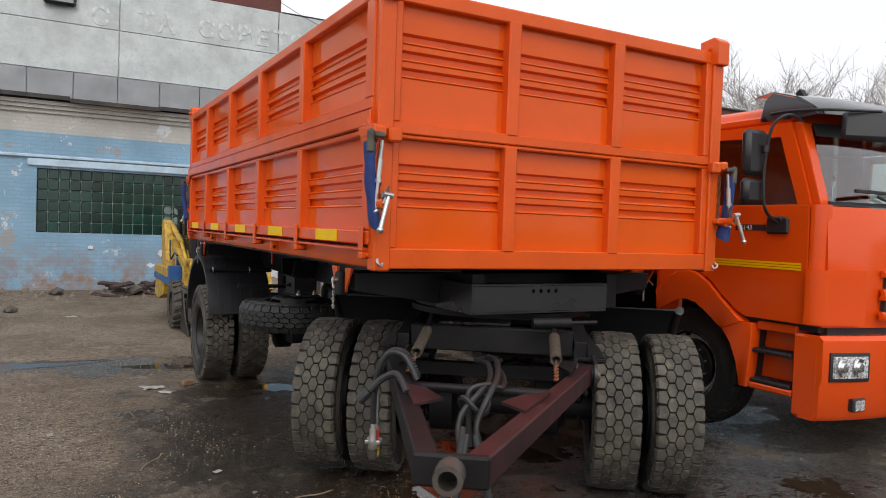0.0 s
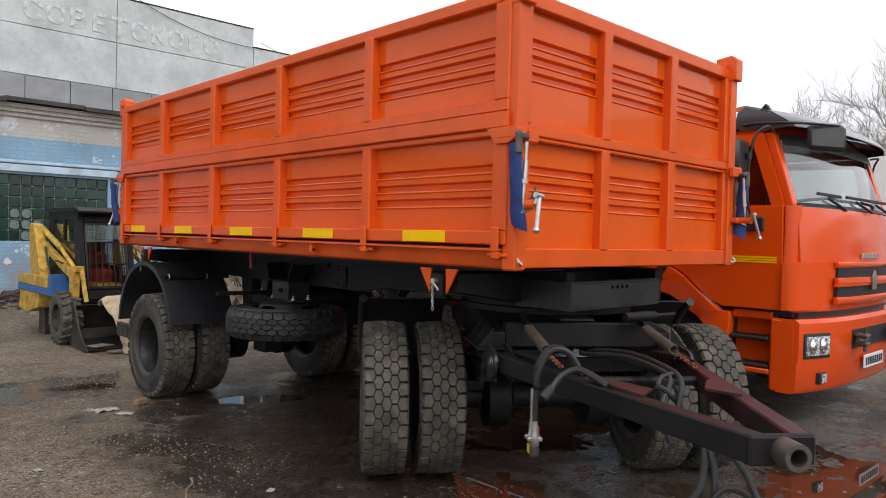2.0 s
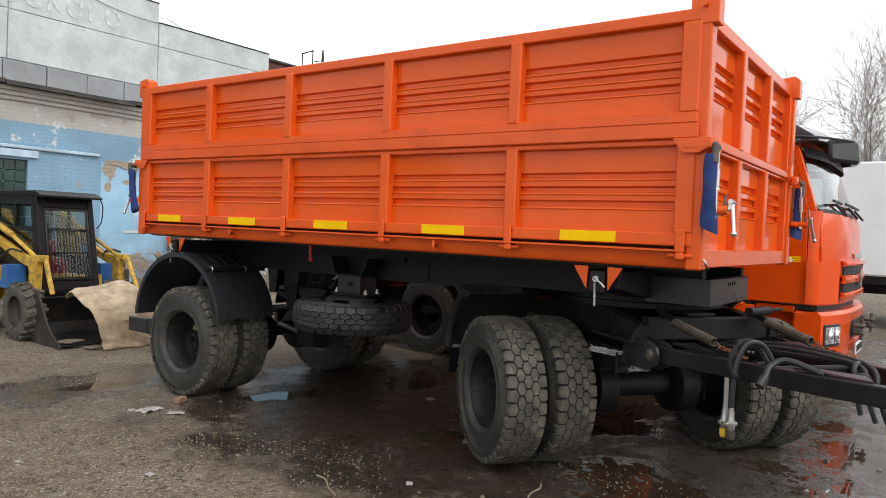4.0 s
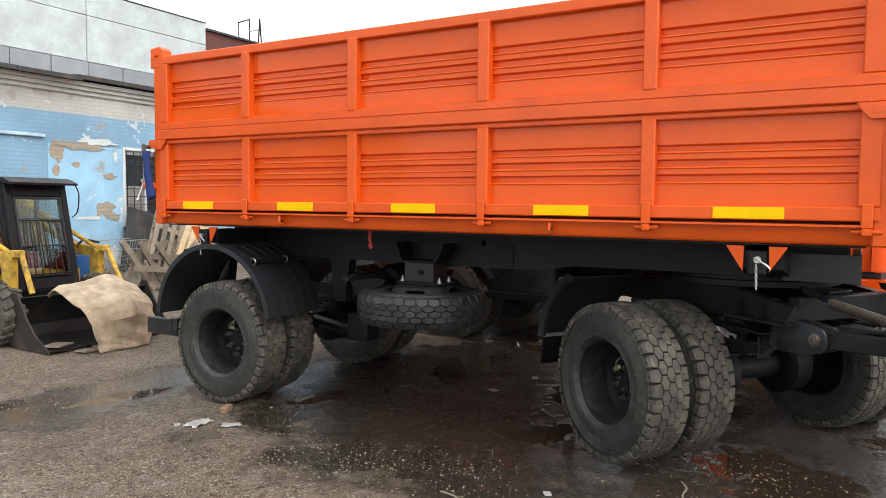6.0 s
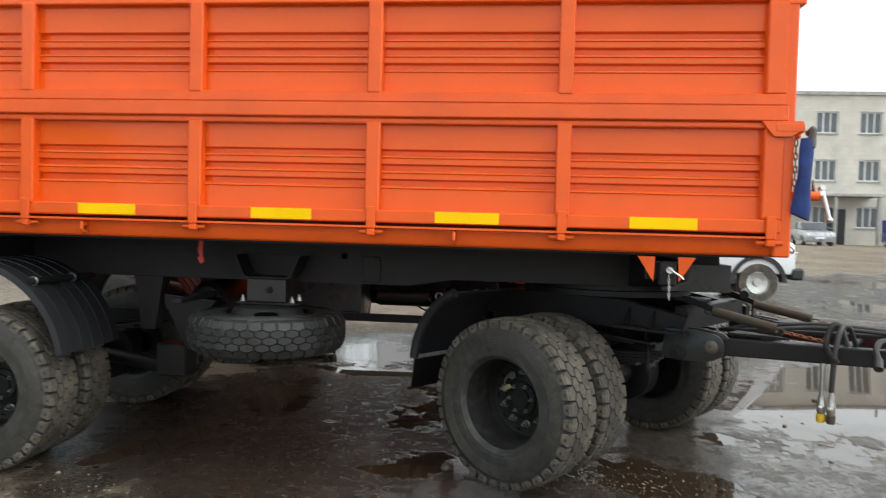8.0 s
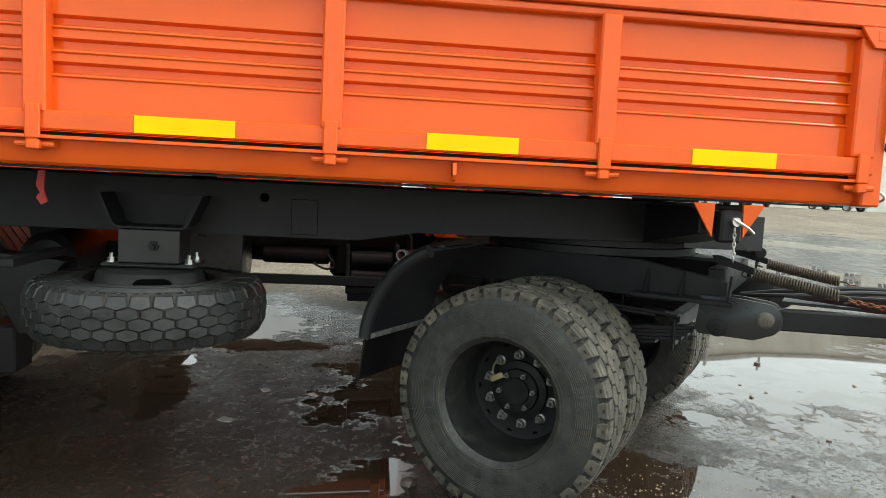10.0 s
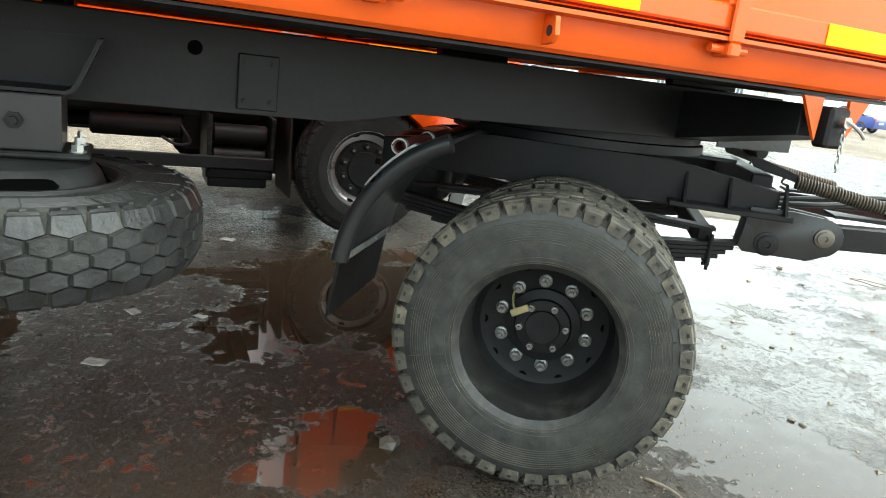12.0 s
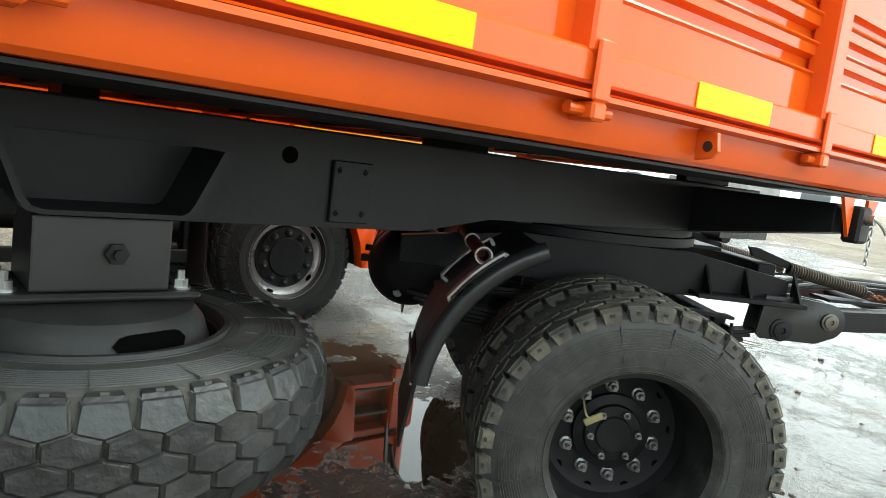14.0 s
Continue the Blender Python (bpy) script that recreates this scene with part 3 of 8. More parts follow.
part("roof", bm, ROOF_FELT, annex, "ragged felt roof edge of the annex", smooth=0)
bm = B()
box(bm, (-16, AY - 0.06, 2.62), (3.9, AY - 0.003, 2.68), 0.01)
box(bm, (-1.75, AY - 0.05, 2.46), (2.72, AY - 0.003, 2.60), 0.01)
part("ledge", bm, TRIM, annex, smooth=0)
bm = B()
box(bm, (-16, 13.65, -0.1), (24, 13.75, 3.7))
part("inner_wall", bm, DARK_BRICK, annex, smooth=0)


bm = B()
box(bm, (3.95, AY - 0.022, -0.05), (5.52, AY - 0.003, 2.52), 0.006)
part("plaster_patch", bm, wall_material("peeling_blue_plaster", [(0, (0.33, 0.55, 0.72))], peel=1.0), annex, "smooth blue plaster patch, peeling", smooth=0)
BARE = wall_material("bare_tan_brick", [(0, (0.40, 0.33, 0.25))], brick=True)
CHALK = wall_material("chalky_white_undercoat", [(0, (0.68, 0.70, 0.69))], speckle=0.4)
rnd = random.Random(17)
for x, z, a, b, mat, lift in ((4.12, 2.40, 0.13, 0.20, BARE, 0.027), (4.45, 2.52, 0.30, 0.07, BARE, 0.027), (4.85, 2.50, 0.24, 0.06, BARE, 0.027), (4.10, 2.02, 0.07, 0.10, BARE, 0.027), (4.95, 2.62, 0.42, 0.06, CHALK, 0.012),
                              (5.22, 1.95, 0.16, 0.05, BARE, 0.027), (5.10, 1.28, 0.22, 0.15, BARE, 0.027), (5.28, 1.14, 0.14, 0.06, BARE, 0.027), (4.75, 1.12, 0.30, 0.035, CHALK, 0.026), (5.35, 2.35, 0.05, 0.10, CHALK, 0.026),
                              (4.6, 0.45, 0.5, 0.22, BARE, 0.027), (5.3, 0.35, 0.16, 0.2, CHALK, 0.026), (3.3, 0.4, 0.3, 0.16, CHALK, 0.006), (3.0, 0.15, 0.6, 0.14, BARE, 0.008), (-0.6, 0.85, 0.05, 0.04, CHALK, 0.006), (0.75, 0.75, 0.07, 0.06, CHALK, 0.006), (0.9, 0.95, 0.04, 0.03, CHALK, 0.006), (0.55, 0.5, 0.08, 0.04, CHALK, 0.006), (4.5, 2.15, 0.08, 0.05, BARE, 0.027)):
    lift += 0.0045 * (int(x * 10) % 5)
    bm = B()
    ring = []
    for k in range(40):
        t = 2 * math.pi * k / 40
        r = 1 + 0.6 * noise.noise(Vector((math.cos(t) * 1.6 + x, math.sin(t) * 1.6 + z, 3))) + rnd.uniform(-0.09, 0.09)
        ring.append((x + a * r * math.cos(t), max(0.0, z + b * r * math.sin(t))))
    prism(bm, ring, "y", AY - lift, AY - lift + 0.004)
    part("bare_patch", bm, mat, annex, "patch where the paint and plaster fell off", smooth=0)


BAG = material("pale_bag_behind_glass", (0.15, 0.20, 0.185), 0.2, var=0.4, scale=9)


def block_window(x0, x1, z0, z1, nx, nz):
    win = thing("window_1", "wide window of dark green glass blocks in pale mortar", "window", kind="structure", at=pose(0, 0, 0.16))
    bm = B()
    box(bm, (x0, AY + 0.10, z0), (x1, AY + 0.2, z1))
    part("window_frame", bm, MORTAR, win, "pale mortar grid", smooth=0)
    w, h = (x1 - x0) / nx, (z1 - z0) / nz
    bm = B()
    box(bm, (0.008, 0, 0.008), (w - 0.008, 0.05, h - 0.008), 0.012)
    first = None
    for i in range(nx):
        for k in range(nz):
            m = pose(x0 + i * w, AY + 0.055, z0 + k * h)
            if first is None:
                first = part("pane", bm, BLOCK_GLASS, win, at=m, smooth=0)
            else:
                again(first, m)
            if x0 + i * w > 0.72 and x0 + i * w < 1.35 and k < 3 and (i * 7 + k * 3) % 4:
                bm = B()
                ring = [(w / 2 + (w / 2 - 0.016) * rnd.uniform(0.9, 1.25) * math.cos(2 * math.pi * q / 12), h / 2 + (h / 2 - 0.016) * rnd.uniform(0.9, 1.25) * math.sin(2 * math.pi * q / 12)) for q in range(12)]
                ring = [(min(max(u, 0.018), w - 0.018), min(max(v, 0.018), h - 0.018)) for u, v in ring]
                prism(bm, ring, "y", -0.003, -0.0005)
                part("bag_behind_pane", bm, BAG, win, "pale plastic bag showing through the glass", at=m, smooth=0)
    return win


block_window(-1.58, 2.55, 1.14, 2.42, 21, 6)
win = thing("window_2", "white-framed window with a dark metal grille", "window", kind="structure", at=pose(0, 0, 0.16))
bm = B()
for x in (5.58, 6.10, 6.78):
    box(bm, (x, AY + 0.06, 1.0), (x + 0.08, AY + 0.16, 2.50), 0.006)
for z in (1.0, 2.42):
    for x0, x1 in ((5.662, 6.098), (6.182, 6.778)):
        box(bm, (x0, AY + 0.062, z), (x1, AY + 0.158, z + 0.08), 0.006)
box(bm, (5.50, AY - 0.05, 0.92), (6.95, AY - 0.004, 0.995), 0.01)
box(bm, (5.52, AY - 0.03, 1.0), (5.579, AY - 0.004, 2.56), 0.006)
box(bm, (5.58, AY - 0.03, 2.502), (6.95, AY - 0.004, 2.56), 0.006)
part("window_frame", bm, OLD_WHITE, win, smooth=0)
for x0, x1, z0 in ((5.665, 6.095, 1.78), (6.185, 6.775, 1.085)):
    bm = B()
    box(bm, (x0, AY + 0.105, z0), (x1, AY + 0.115, 2.415))
    part("pane", bm, DARK_GLASS, win, smooth=0)
bm = B()
box(bm, (5.665, AY + 0.08, 1.085), (6.095, AY + 0.15, 1.775))
part("brick_infill", bm, wall_material("grey_infill_brick", [(0, (0.30, 0.28, 0.26))], brick=True), win, "lower half filled with grey brick", smooth=0)
bm = B()
for i in range(8):
    rod(bm, (5.66 + i * 0.16, AY + 0.03, 1.02), (5.66 + i * 0.16, AY + 0.03, 2.48), 0.008, 6)
for i in range(9):
    rod(bm, (5.60, AY + 0.022, 1.08 + i * 0.16), (6.84, AY + 0.022, 1.08 + i * 0.16), 0.008, 6)
part("grille", bm, BLACK, win)

hall = thing("workshop_hall", "tall hall of white pebbledash panels with a grey band", "building", kind="structure")
joints = [-13.8, -9.0, -4.4, 0.38, 5.19, 9.77, 14.4]
first = None
for x0, x1, top in zip(joints, joints[1:], [8.62] * 5 + [8.0]):
    for z0, z1 in ((5.84, 7.23), (7.23, top)):
        bm = B()
        box(bm, (x0 + 0.012, HY, z0 + 0.012), (x1 - 0.012, HY + 0.3, z1 - 0.004), 0.012)
        part("panel", bm, PANEL_WALL, hall, smooth=0)
bm = B()
box(bm, (-13.8, HY + 0.06, 3.0), (14.39, HY + 0.32, 5.84))
box(bm, (-13.8, HY + 0.06, 5.85), (14.39, HY + 0.295, 7.98))
part("backing_wall", bm, PANEL_WALL, hall, smooth=0)
bm = B()
box(bm, (14.1, HY + 0.33, 0), (14.39, HY + 14, 7.99))
part("end_wall", bm, PANEL_WALL, hall, smooth=0)
x = -13.8
k = 0
while x < 14.2:
    w = min(1.18, 14.39 - x)
    bm = B()
    box(bm, (x + 0.012, HY - 0.02 - 0.012 * (k % 2), 4.95), (x + w - 0.012, HY + 0.05, 5.83), 0.006)
    part("band_panel", bm, BAND, hall, smooth=0)
    x += w
    k += 1
bm = B()
box(bm, (-13.8, HY + 0.03, 8.625), (5.26, HY + 0.3, 9.10))
part("brick_parapet", bm, DARK_BRICK, hall, "dark red brick parapet", smooth=0)
bm = B()
box(bm, (-13.8, HY - 0.03, 9.105), (5.28, HY + 0.34, 9.13))
box(bm, (5.285, HY - 0.02, 8.622), (9.76, HY + 0.32, 8.65))
box(bm, (9.77, HY - 0.02, 8.002), (14.4, HY + 0.32, 8.03))
part("coping", bm, ROOF_FELT, hall, smooth=0)
LETTER = material("raised_pale_lettering", (0.61, 0.65, 0.64), 0.9, var=0.3, scale=6, dirt=0.6, dirt_color=(0.44, 0.42, 0.40), dirt_scale=4)


def lettering(text, x, z, size, step, y, mat, parent, turn=0.0):
    """Raised block letters, one mesh each."""
    for ch in text:
        if ch != " ":
            cu = bpy.data.curves.new("letter", "FONT")
            cu.body, cu.size, cu.extrude, cu.align_x, cu.offset = ch, size, 0.006, "CENTER", 0.022
            tmp = bpy.data.objects.new("letter", cu)
            me = bpy.data.meshes.new_from_object(tmp)
            bpy.data.objects.remove(tmp)
            me.materials.append(mat)
            ob = new("letter", me)
            ob.parent = parent
            ob.matrix_basis = pose(x, y, z, 90, 0, turn)
        x += step


lettering("СОВЕТСКОГО", 2.90, 7.46, 0.74, 0.588, HY - 0.012, LETTER, hall)
lettering("ТА", 1.11, 7.40, 0.74, 0.58, HY - 0.012, LETTER, hall)
lettering("С", -0.14, 7.34, 0.74, 0.58, HY - 0.012, LETTER, hall)

clock = thing("wall_clock", "dark square outdoor clock on the hall wall", "clock", at=pose(0, 0, 0.24))
bm = B()
box(bm, (-1.62, HY - 0.22, 7.45), (-0.78, HY - 0.002, 8.25), 0.06)
part("case", bm, BLACK_GLOSS, clock)
bm = B()
box(bm, (-1.54, HY - 0.232, 7.53), (-0.86, HY - 0.222, 8.17), 0.004)
part("dial", bm, material("clock_dial", (0.3, 0.31, 0.31), 0.4, var=0.1), clock, smooth=0)
bm = B()
box(bm, (-1.212, HY - 0.245, 7.84), (-1.188, HY - 0.235, 8.1))
box(bm, (-1.2, HY - 0.245, 7.828), (-1.02, HY - 0.235, 7.852))
part("pointer", bm, WHITE, clock, smooth=0)

low = thing("rear_building", "brown flat-roofed building beyond the hall", "building", kind="structure")
bm = B()
box(bm, (14.45, HY + 1.0, 0), (34, HY + 9, 8.05))
part("wall", bm, DARK_BRICK, low, smooth=0)
bm = B()
box(bm, (14.42, HY + 0.9, 8.052), (34.1, HY + 9.1, 8.13))
part("roof", bm, ROOF_FELT, low, smooth=0)
rail = thing("roof_ladder_rail", "thin steel handrail on the roof edge", "railing")
bm = B()
tube(bm, [(17.35, HY + 1.4, 8.12), (17.35, HY + 1.4, 8.80), (17.38, HY + 1.4, 8.86), (17.90, HY + 1.4, 9.08), (17.94, HY + 1.4, 9.04), (17.94, HY + 1.4, 8.12)], 0.026, 6, 3)
rod(bm, (17.94, HY + 1.4, 8.62), (18.50, HY + 1.4, 8.80), 0.018, 6)
part("hoop", bm, BLACK, rail)
for dx in (-0.10, 0.10):
    bm = B()
    rod(bm, (18.53 + dx, HY + 1.4, 8.12), (18.53, HY + 1.4, 9.27), 0.03, 6)
    part("post", bm, BLACK, rail)


# ---- the trailer ----
XL, XR, CX = 0.0, 2.36, 1.18      # rib faces on either side, and the middle
POSTS = [1.144, 2.161, 3.166, 4.166]
trailer = thing("tipper_trailer", "orange steel tipper trailer on a black two-axle chassis", "trailer")


def sheet(bm, length, z0, z1, grooves, depth=0.024):
    """A pressed sheet along x from 0 to length, facing -y, with recessed horizontal grooves (from, to)."""
    prof = [(0.0, z0)]
    for a, b in sorted(grooves):
        prof += [(0.0, a - 0.010), (-0.007, a - 0.004), (-0.004, a + 0.002), (depth, a + 0.011), (depth, b - 0.009), (0.0, b)]
    prof.append((0.0, z1))
    back = [(depth + 0.006, z1), (depth + 0.006, z0)]
    prism(bm, prof + back, "x", 0, length)
    return bm


def board(name, m, length, z0, z1, ribs, ridges, label, rail_top, rail_bot, rib_w=0.078, end_w=0.10):
    """A side or end board, built along x facing -y: pressed panels, upright ribs, top and bottom rails."""
    bm = B()
    box(bm, (0, 0.012, z1 - rail_top), (length, 0.075, z1), 0.006)
    top = part(name, bm, ORANGE_RIB, trailer, label, at=m, smooth=0)
    bm = B()
    box(bm, (0, 0.006, z0), (length, 0.075, z0 + rail_bot), 0.006)
    part("bottom_rail", bm, ORANGE_RIB, top, smooth=0)
    ends = [0.0] + list(ribs) + [length]
    for i, (a, b) in enumerate(zip(ends, ends[1:])):
        a2 = a + (end_w if i == 0 else rib_w / 2)
        b2 = b - (end_w if i == len(ends) - 2 else rib_w / 2)
        bm = B()
        sheet(bm, b2 - a2 + 0.05, z0 + rail_bot, z1 - rail_top, ridges)
        part("panel", bm, ORANGE, top, at=pose(a2 - 0.025, 0.056, 0), smooth=20)
    for r in ribs:
        bm = B()
        box(bm, (r - rib_w / 2, 0.0, z0 + rail_bot - 0.01), (r + rib_w / 2, 0.074, z1 - rail_top + 0.012), 0.007)
        part("rib", bm, ORANGE_RIB, top, smooth=0)
    for a in (0.0, length - end_w):
        bm = B()
        box(bm, (a, 0.008, z0 + rail_bot), (a + end_w, 0.0745, z1 - rail_top), 0.007)
        part("end_rib", bm, ORANGE_RIB, top, smooth=0)
    return top


LOW_R, UP_R = ((1.757, 1.803), (1.84, 1.884), (1.922, 1.963)), ((2.386, 2.430), (2.467, 2.513), (2.550, 2.596))
LEFT = Matrix.Translation((XL, 5.14, 0)) @ pose(0, 0, 0, 0, 0, -90)      # local x runs to -y, faces -x
RIGHT = Matrix.Translation((XR, 0.04, 0)) @ pose(0, 0, 0, 0, 0, 90)
lower = None
for side, m in (("left", LEFT), ("right", RIGHT)):
    length = 5.10
    ribs = sorted((5.14 - p) if side == "left" else (p - 0.04) for p in POSTS)
    lo = board("lower_side_board", m, length, 1.563, 2.125, ribs, LOW_R, "orange pressed-steel drop side with upright ribs", 0.03, 0.068)
    up = board("upper_side_board", m, length, 2.13, 2.805, ribs, UP_R, "orange pressed-steel upper side board", 0.064, 0.138)
    bm = B()
    box(bm, (-0.01, -0.006, 2.131), (length + 0.01, 0.0055, 2.205), 0.004)
    box(bm, (-0.01, -0.002, 2.213), (length + 0.01, 0.0055, 2.218), 0.001)
    part("rub_rail", bm, ORANGE_RIB, up, smooth=0)
    # reflective strips, hinges and the long hinge rod
    for i, p in enumerate([0.796, 1.814, 2.836, 3.850, 4.86]):
        w = 0.342
        a = (5.14 - p) if side == "left" else (p - 0.04 - w)
        bm = B()
        box(bm, (a, 0.002, 1.568), (a + w, 0.0055, 1.628), 0.001)
        part("reflective_strip", bm, YELLOW, lo, "yellow reflective strip", smooth=0)
    for r in [0.055] + ribs + [length - 0.055]:
        bm = B()
        box(bm, (r - 0.026, -0.012, 1.53), (r + 0.026, 0.0, 1.65), 0.005)
        box(bm, (r - 0.022, -0.012, 1.492), (r + 0.022, 0.06, 1.53), 0.006)
        rod(bm, (r - 0.065, 0.02, 1.512), (r + 0.065, 0.02, 1.512), 0.012, 10)
        part("hinge", bm, ORANGE_RIB, lo)

FRONT = pose(0.03, 0.0, 0)
REAR = Matrix.Translation((XR - 0.03, 5.20, 0)) @ pose(0, 0, 0, 0, 0, 180)
for m, lab in ((FRONT, "orange front wall of the tipper body"), (REAR, "orange tailboard of the tipper body")):
    board("lower_end_board", m, 2.30, 1.45, 2.10, (0.757, 1.475), LOW_R, lab, 0.02, 0.10, 0.075, 0.115)
    board("upper_end_board", m, 2.30, 2.102, 2.805, (0.757, 1.475), UP_R, lab, 0.074, 0.055, 0.075, 0.115)
for x, y in ((0.02, -0.012), (2.255, -0.012), (0.02, 5.13), (2.255, 5.13)):
    bm = B()
    box(bm, (x, y, 1.44), (x + 0.085, y + 0.085, 2.80), 0.008)
    prism(bm, [(y - 0.03, 2.72), (y + 0.115, 2.72), (y + 0.115, 2.875), (y + 0.01, 2.89), (y - 0.03, 2.86)], "x", x - 0.005, x + 0.09, 0.006)
    post = part("corner_post", bm, ORANGE_RIB, trailer, "orange corner post with a raised ear", smooth=0)
    bm = B()
    rod(bm, (x - 0.03, y + 0.04, 2.82), (x + 0.12, y + 0.04, 2.82), 0.016, 10)
    part("ear_pin", bm, ORANGE_RIB, post)
bm = B()
box(bm, (0.16, 0.09, 1.50), (2.20, 5.11, 1.52))
part("floor", bm, ORANGE_RIB, trailer, smooth=0)
bm = B()
box(bm, (0.128, 0.09, 1.490), (2.232, 5.11, 1.4985))
part("floor_underside", bm, BLACK, trailer, "black underside of the body floor", smooth=0)
for x0, x1 in ((0.05, 0.12), (2.24, 2.31)):
    bm = B()
    o = -1 if x0 < 1 else 1
    xo, xi = (x0, x1) if o < 0 else (x1, x0)
    low = 1.440 if o < 0 else 1.458      # the body leans a little
    prism(bm, [(xi, 1.545), (xo + o * 0.052, 1.545), (xo + o * 0.052, 1.534), (xo, 1.531), (xo - o * 0.002, 1.508), (xo - o * 0.006, low + 0.034), (xo - o * 0.016, low + 0.012), (xo - o * 0.030, low + 0.002), (xi, low)], "y", 0.075, 5.125)
    sill = part("sill_beam", bm, ORANGE_RIB, trailer, "orange sill beam under the body", smooth=28)
    out = -1 if x0 < 1 else 1
    for y in (1.70, 3.815):
        bm = B()
        xo = x0 if out < 0 else x1
        prism(bm, [(xo, 1.530), (xo + out * 0.052, 1.524), (xo + out * 0.060, 1.480), (xo + out * 0.045, 1.462), (xo, 1.456)], "y", y, y + 0.014, 0.002)
        lug = part("rope_lug", bm, ORANGE_RIB, sill, "orange rope lug with a round hole", smooth=0)
        bm = B()
        lathe(bm, [(0.013, -0.0085), (0.013, 0.0085)], 16, pose(xo + out * 0.032, y + 0.007, 1.490, 90, 0, 0))
        part("hole", bm, GAP_DARK, lug)

# dark strips added to paint the shade inside the gap above each sill
for x0, x1 in ((0.085, 0.155), (2.205, 2.275)):
    bm = B()
    box(bm, (x0, 0.09, 1.5465), (x1, 5.11, 1.5615))
    part("seal_strip", bm, GAP_DARK, trailer, "dark strip added in the gap above the sill", smooth=0)
bm = B()
box(bm, (0.098, 0.09, 1.431), (0.56, 5.11, 1.4385))
part("floor_edge_plate", bm, BLACK, trailer, "black plate under the edge of the floor", smooth=0)
for x0, x1, y0, y1 in ((0.68, 0.73, 0.42, 0.74), (0.68, 0.73, 4.55, 4.9), (1.63, 1.70, 0.95, 1.30), (1.63, 1.70, 4.55, 4.9), (1.12, 1.30, 2.80, 2.89)):
    bm = B()
    box(bm, (x0, y0, 1.417), (x1, y1, 1.4695), 0.003)
    part("body_packer", bm, BLACK, trailer, "black packer between chassis and body", smooth=0)
for y in [0.3 + 0.41 * k for k in range(12)]:
    bm = B()
    box(bm, (0.125, y, 1.470), (2.235, y + 0.06, 1.489))
    part("floor_bearer", bm, BLACK, trailer, smooth=0)
for x in (0.09, 2.27):
    for y in (0.575, 4.70):
        bm = B()
        s = 1 if x < 1 else -1
        prism(bm, [(y + 0.07, 1.424), (y + 0.16, 1.424), (y + 0.075, 1.29)], "x", x - 0.006, x + 0.006)
        lug = part("pivot_lug", bm, ORANGE_RIB, trailer, "orange triangular tipping lug", smooth=0)
        bm = B()
        prism(bm, [(y - 0.05, 1.424), (y - 0.14, 1.424), (y - 0.055, 1.29)], "x", x - 0.006, x + 0.006)
        part("pivot_lug", bm, ORANGE_RIB, trailer, "orange triangular tipping lug", smooth=0)
        bm = B()
        box(bm, (x - 0.03, y - 0.04, 1.27), (x + 0.03, y + 0.05, 1.40), 0.01)
        part("pivot_block", bm, BLACK, lug, smooth=0)
        bm = B()
        rod(bm, (x - s * 0.055, y, 1.355), (x + s * 0.05, y, 1.355), 0.018, 12)
        tube(bm, [(x - s * 0.05, y + 0.015, 1.365), (x - s * 0.062, y - 0.01, 1.352), (x - s * 0.07, y - 0.045, 1.330), (x - s * 0.072, y - 0.065, 1.312)], 0.0055, 6, 4)
        chain(bm, (x - s * 0.05, y + 0.005, 1.33), (x - s * 0.05, y - 0.0, 1.20), 7, 0.003, 0.015)
        part("locking_pin", bm, STEEL, lug, "zinc locking pin on a chain")

# chassis
for s in (-1, 1):
    x = CX + s * 0.47
    bm = B()
    o = [(0.16, 1.215), (1.78, 1.215), (2.05, 1.17), (4.98, 1.17), (4.98, 1.416), (0.16, 1.416)]
    prism(bm, o, "x", x - 0.04, x + 0.04, 0.006)
    rail = part("chassis_beam", bm, BLACK, trailer, "black chassis beam", smooth=0)
    xo = x - 0.041 if s < 0 else x + 0.041
    bm = B()
    box(bm, (xo, 2.232, 1.185), (xo + s * 0.012, 2.350, 1.345), 0.003)
    for dy in (0.052, 0.130):
        for dz in (0.025, 0.135):
            bolt(bm, (xo + s * 0.012, 2.20 + dy, 1.185 + dz), (s, 0, 0), 0.009, 0.006)
    part("bolted_plate", bm, BLACK, rail)
    bm = B()
    lathe(bm, [(0.021, 0), (0.021, 0.003)], 16, pose(xo, 2.47, 1.345, 0, 90 * s, 0))
    part("beam_hole", bm, HOLE, rail)
bm = B()
box(bm, (0.645, 0.10, 1.200), (1.56, 0.15, 1.213), 0.003)
box(bm, (0.645, 0.10, 1.352), (1.56, 0.15, 1.365), 0.003)
box(bm, (0.645, 0.10, 1.2135), (1.56, 0.112, 1.3515))
box(bm, (0.635, 0.10, 1.200), (0.6445, 0.5, 1.365), 0.002)
front_cross = part("front_crossmember", bm, BLACK_GLOSS, trailer, "black front channel with four holes", smooth=0)
for k in range(4):
    bm = B()
    lathe(bm, [(0.011, 0), (0.011, 0.002)], 12, pose(1.03 + 0.052 * k, 0.099, 1.325, 90, 0, 0))
    part("hole", bm, HOLE, front_cross)
for y in (0.56, 4.70):
    bm = B()
    prism(bm, [(0.12, 1.30), (0.66, 1.22), (1.70, 1.22), (2.24, 1.30), (2.24, 1.40), (0.12, 1.40)], "y", y - 0.10, y + 0.13, 0.006)
    part("outrigger", bm, BLACK, trailer, "black tipping outrigger beam", smooth=0)
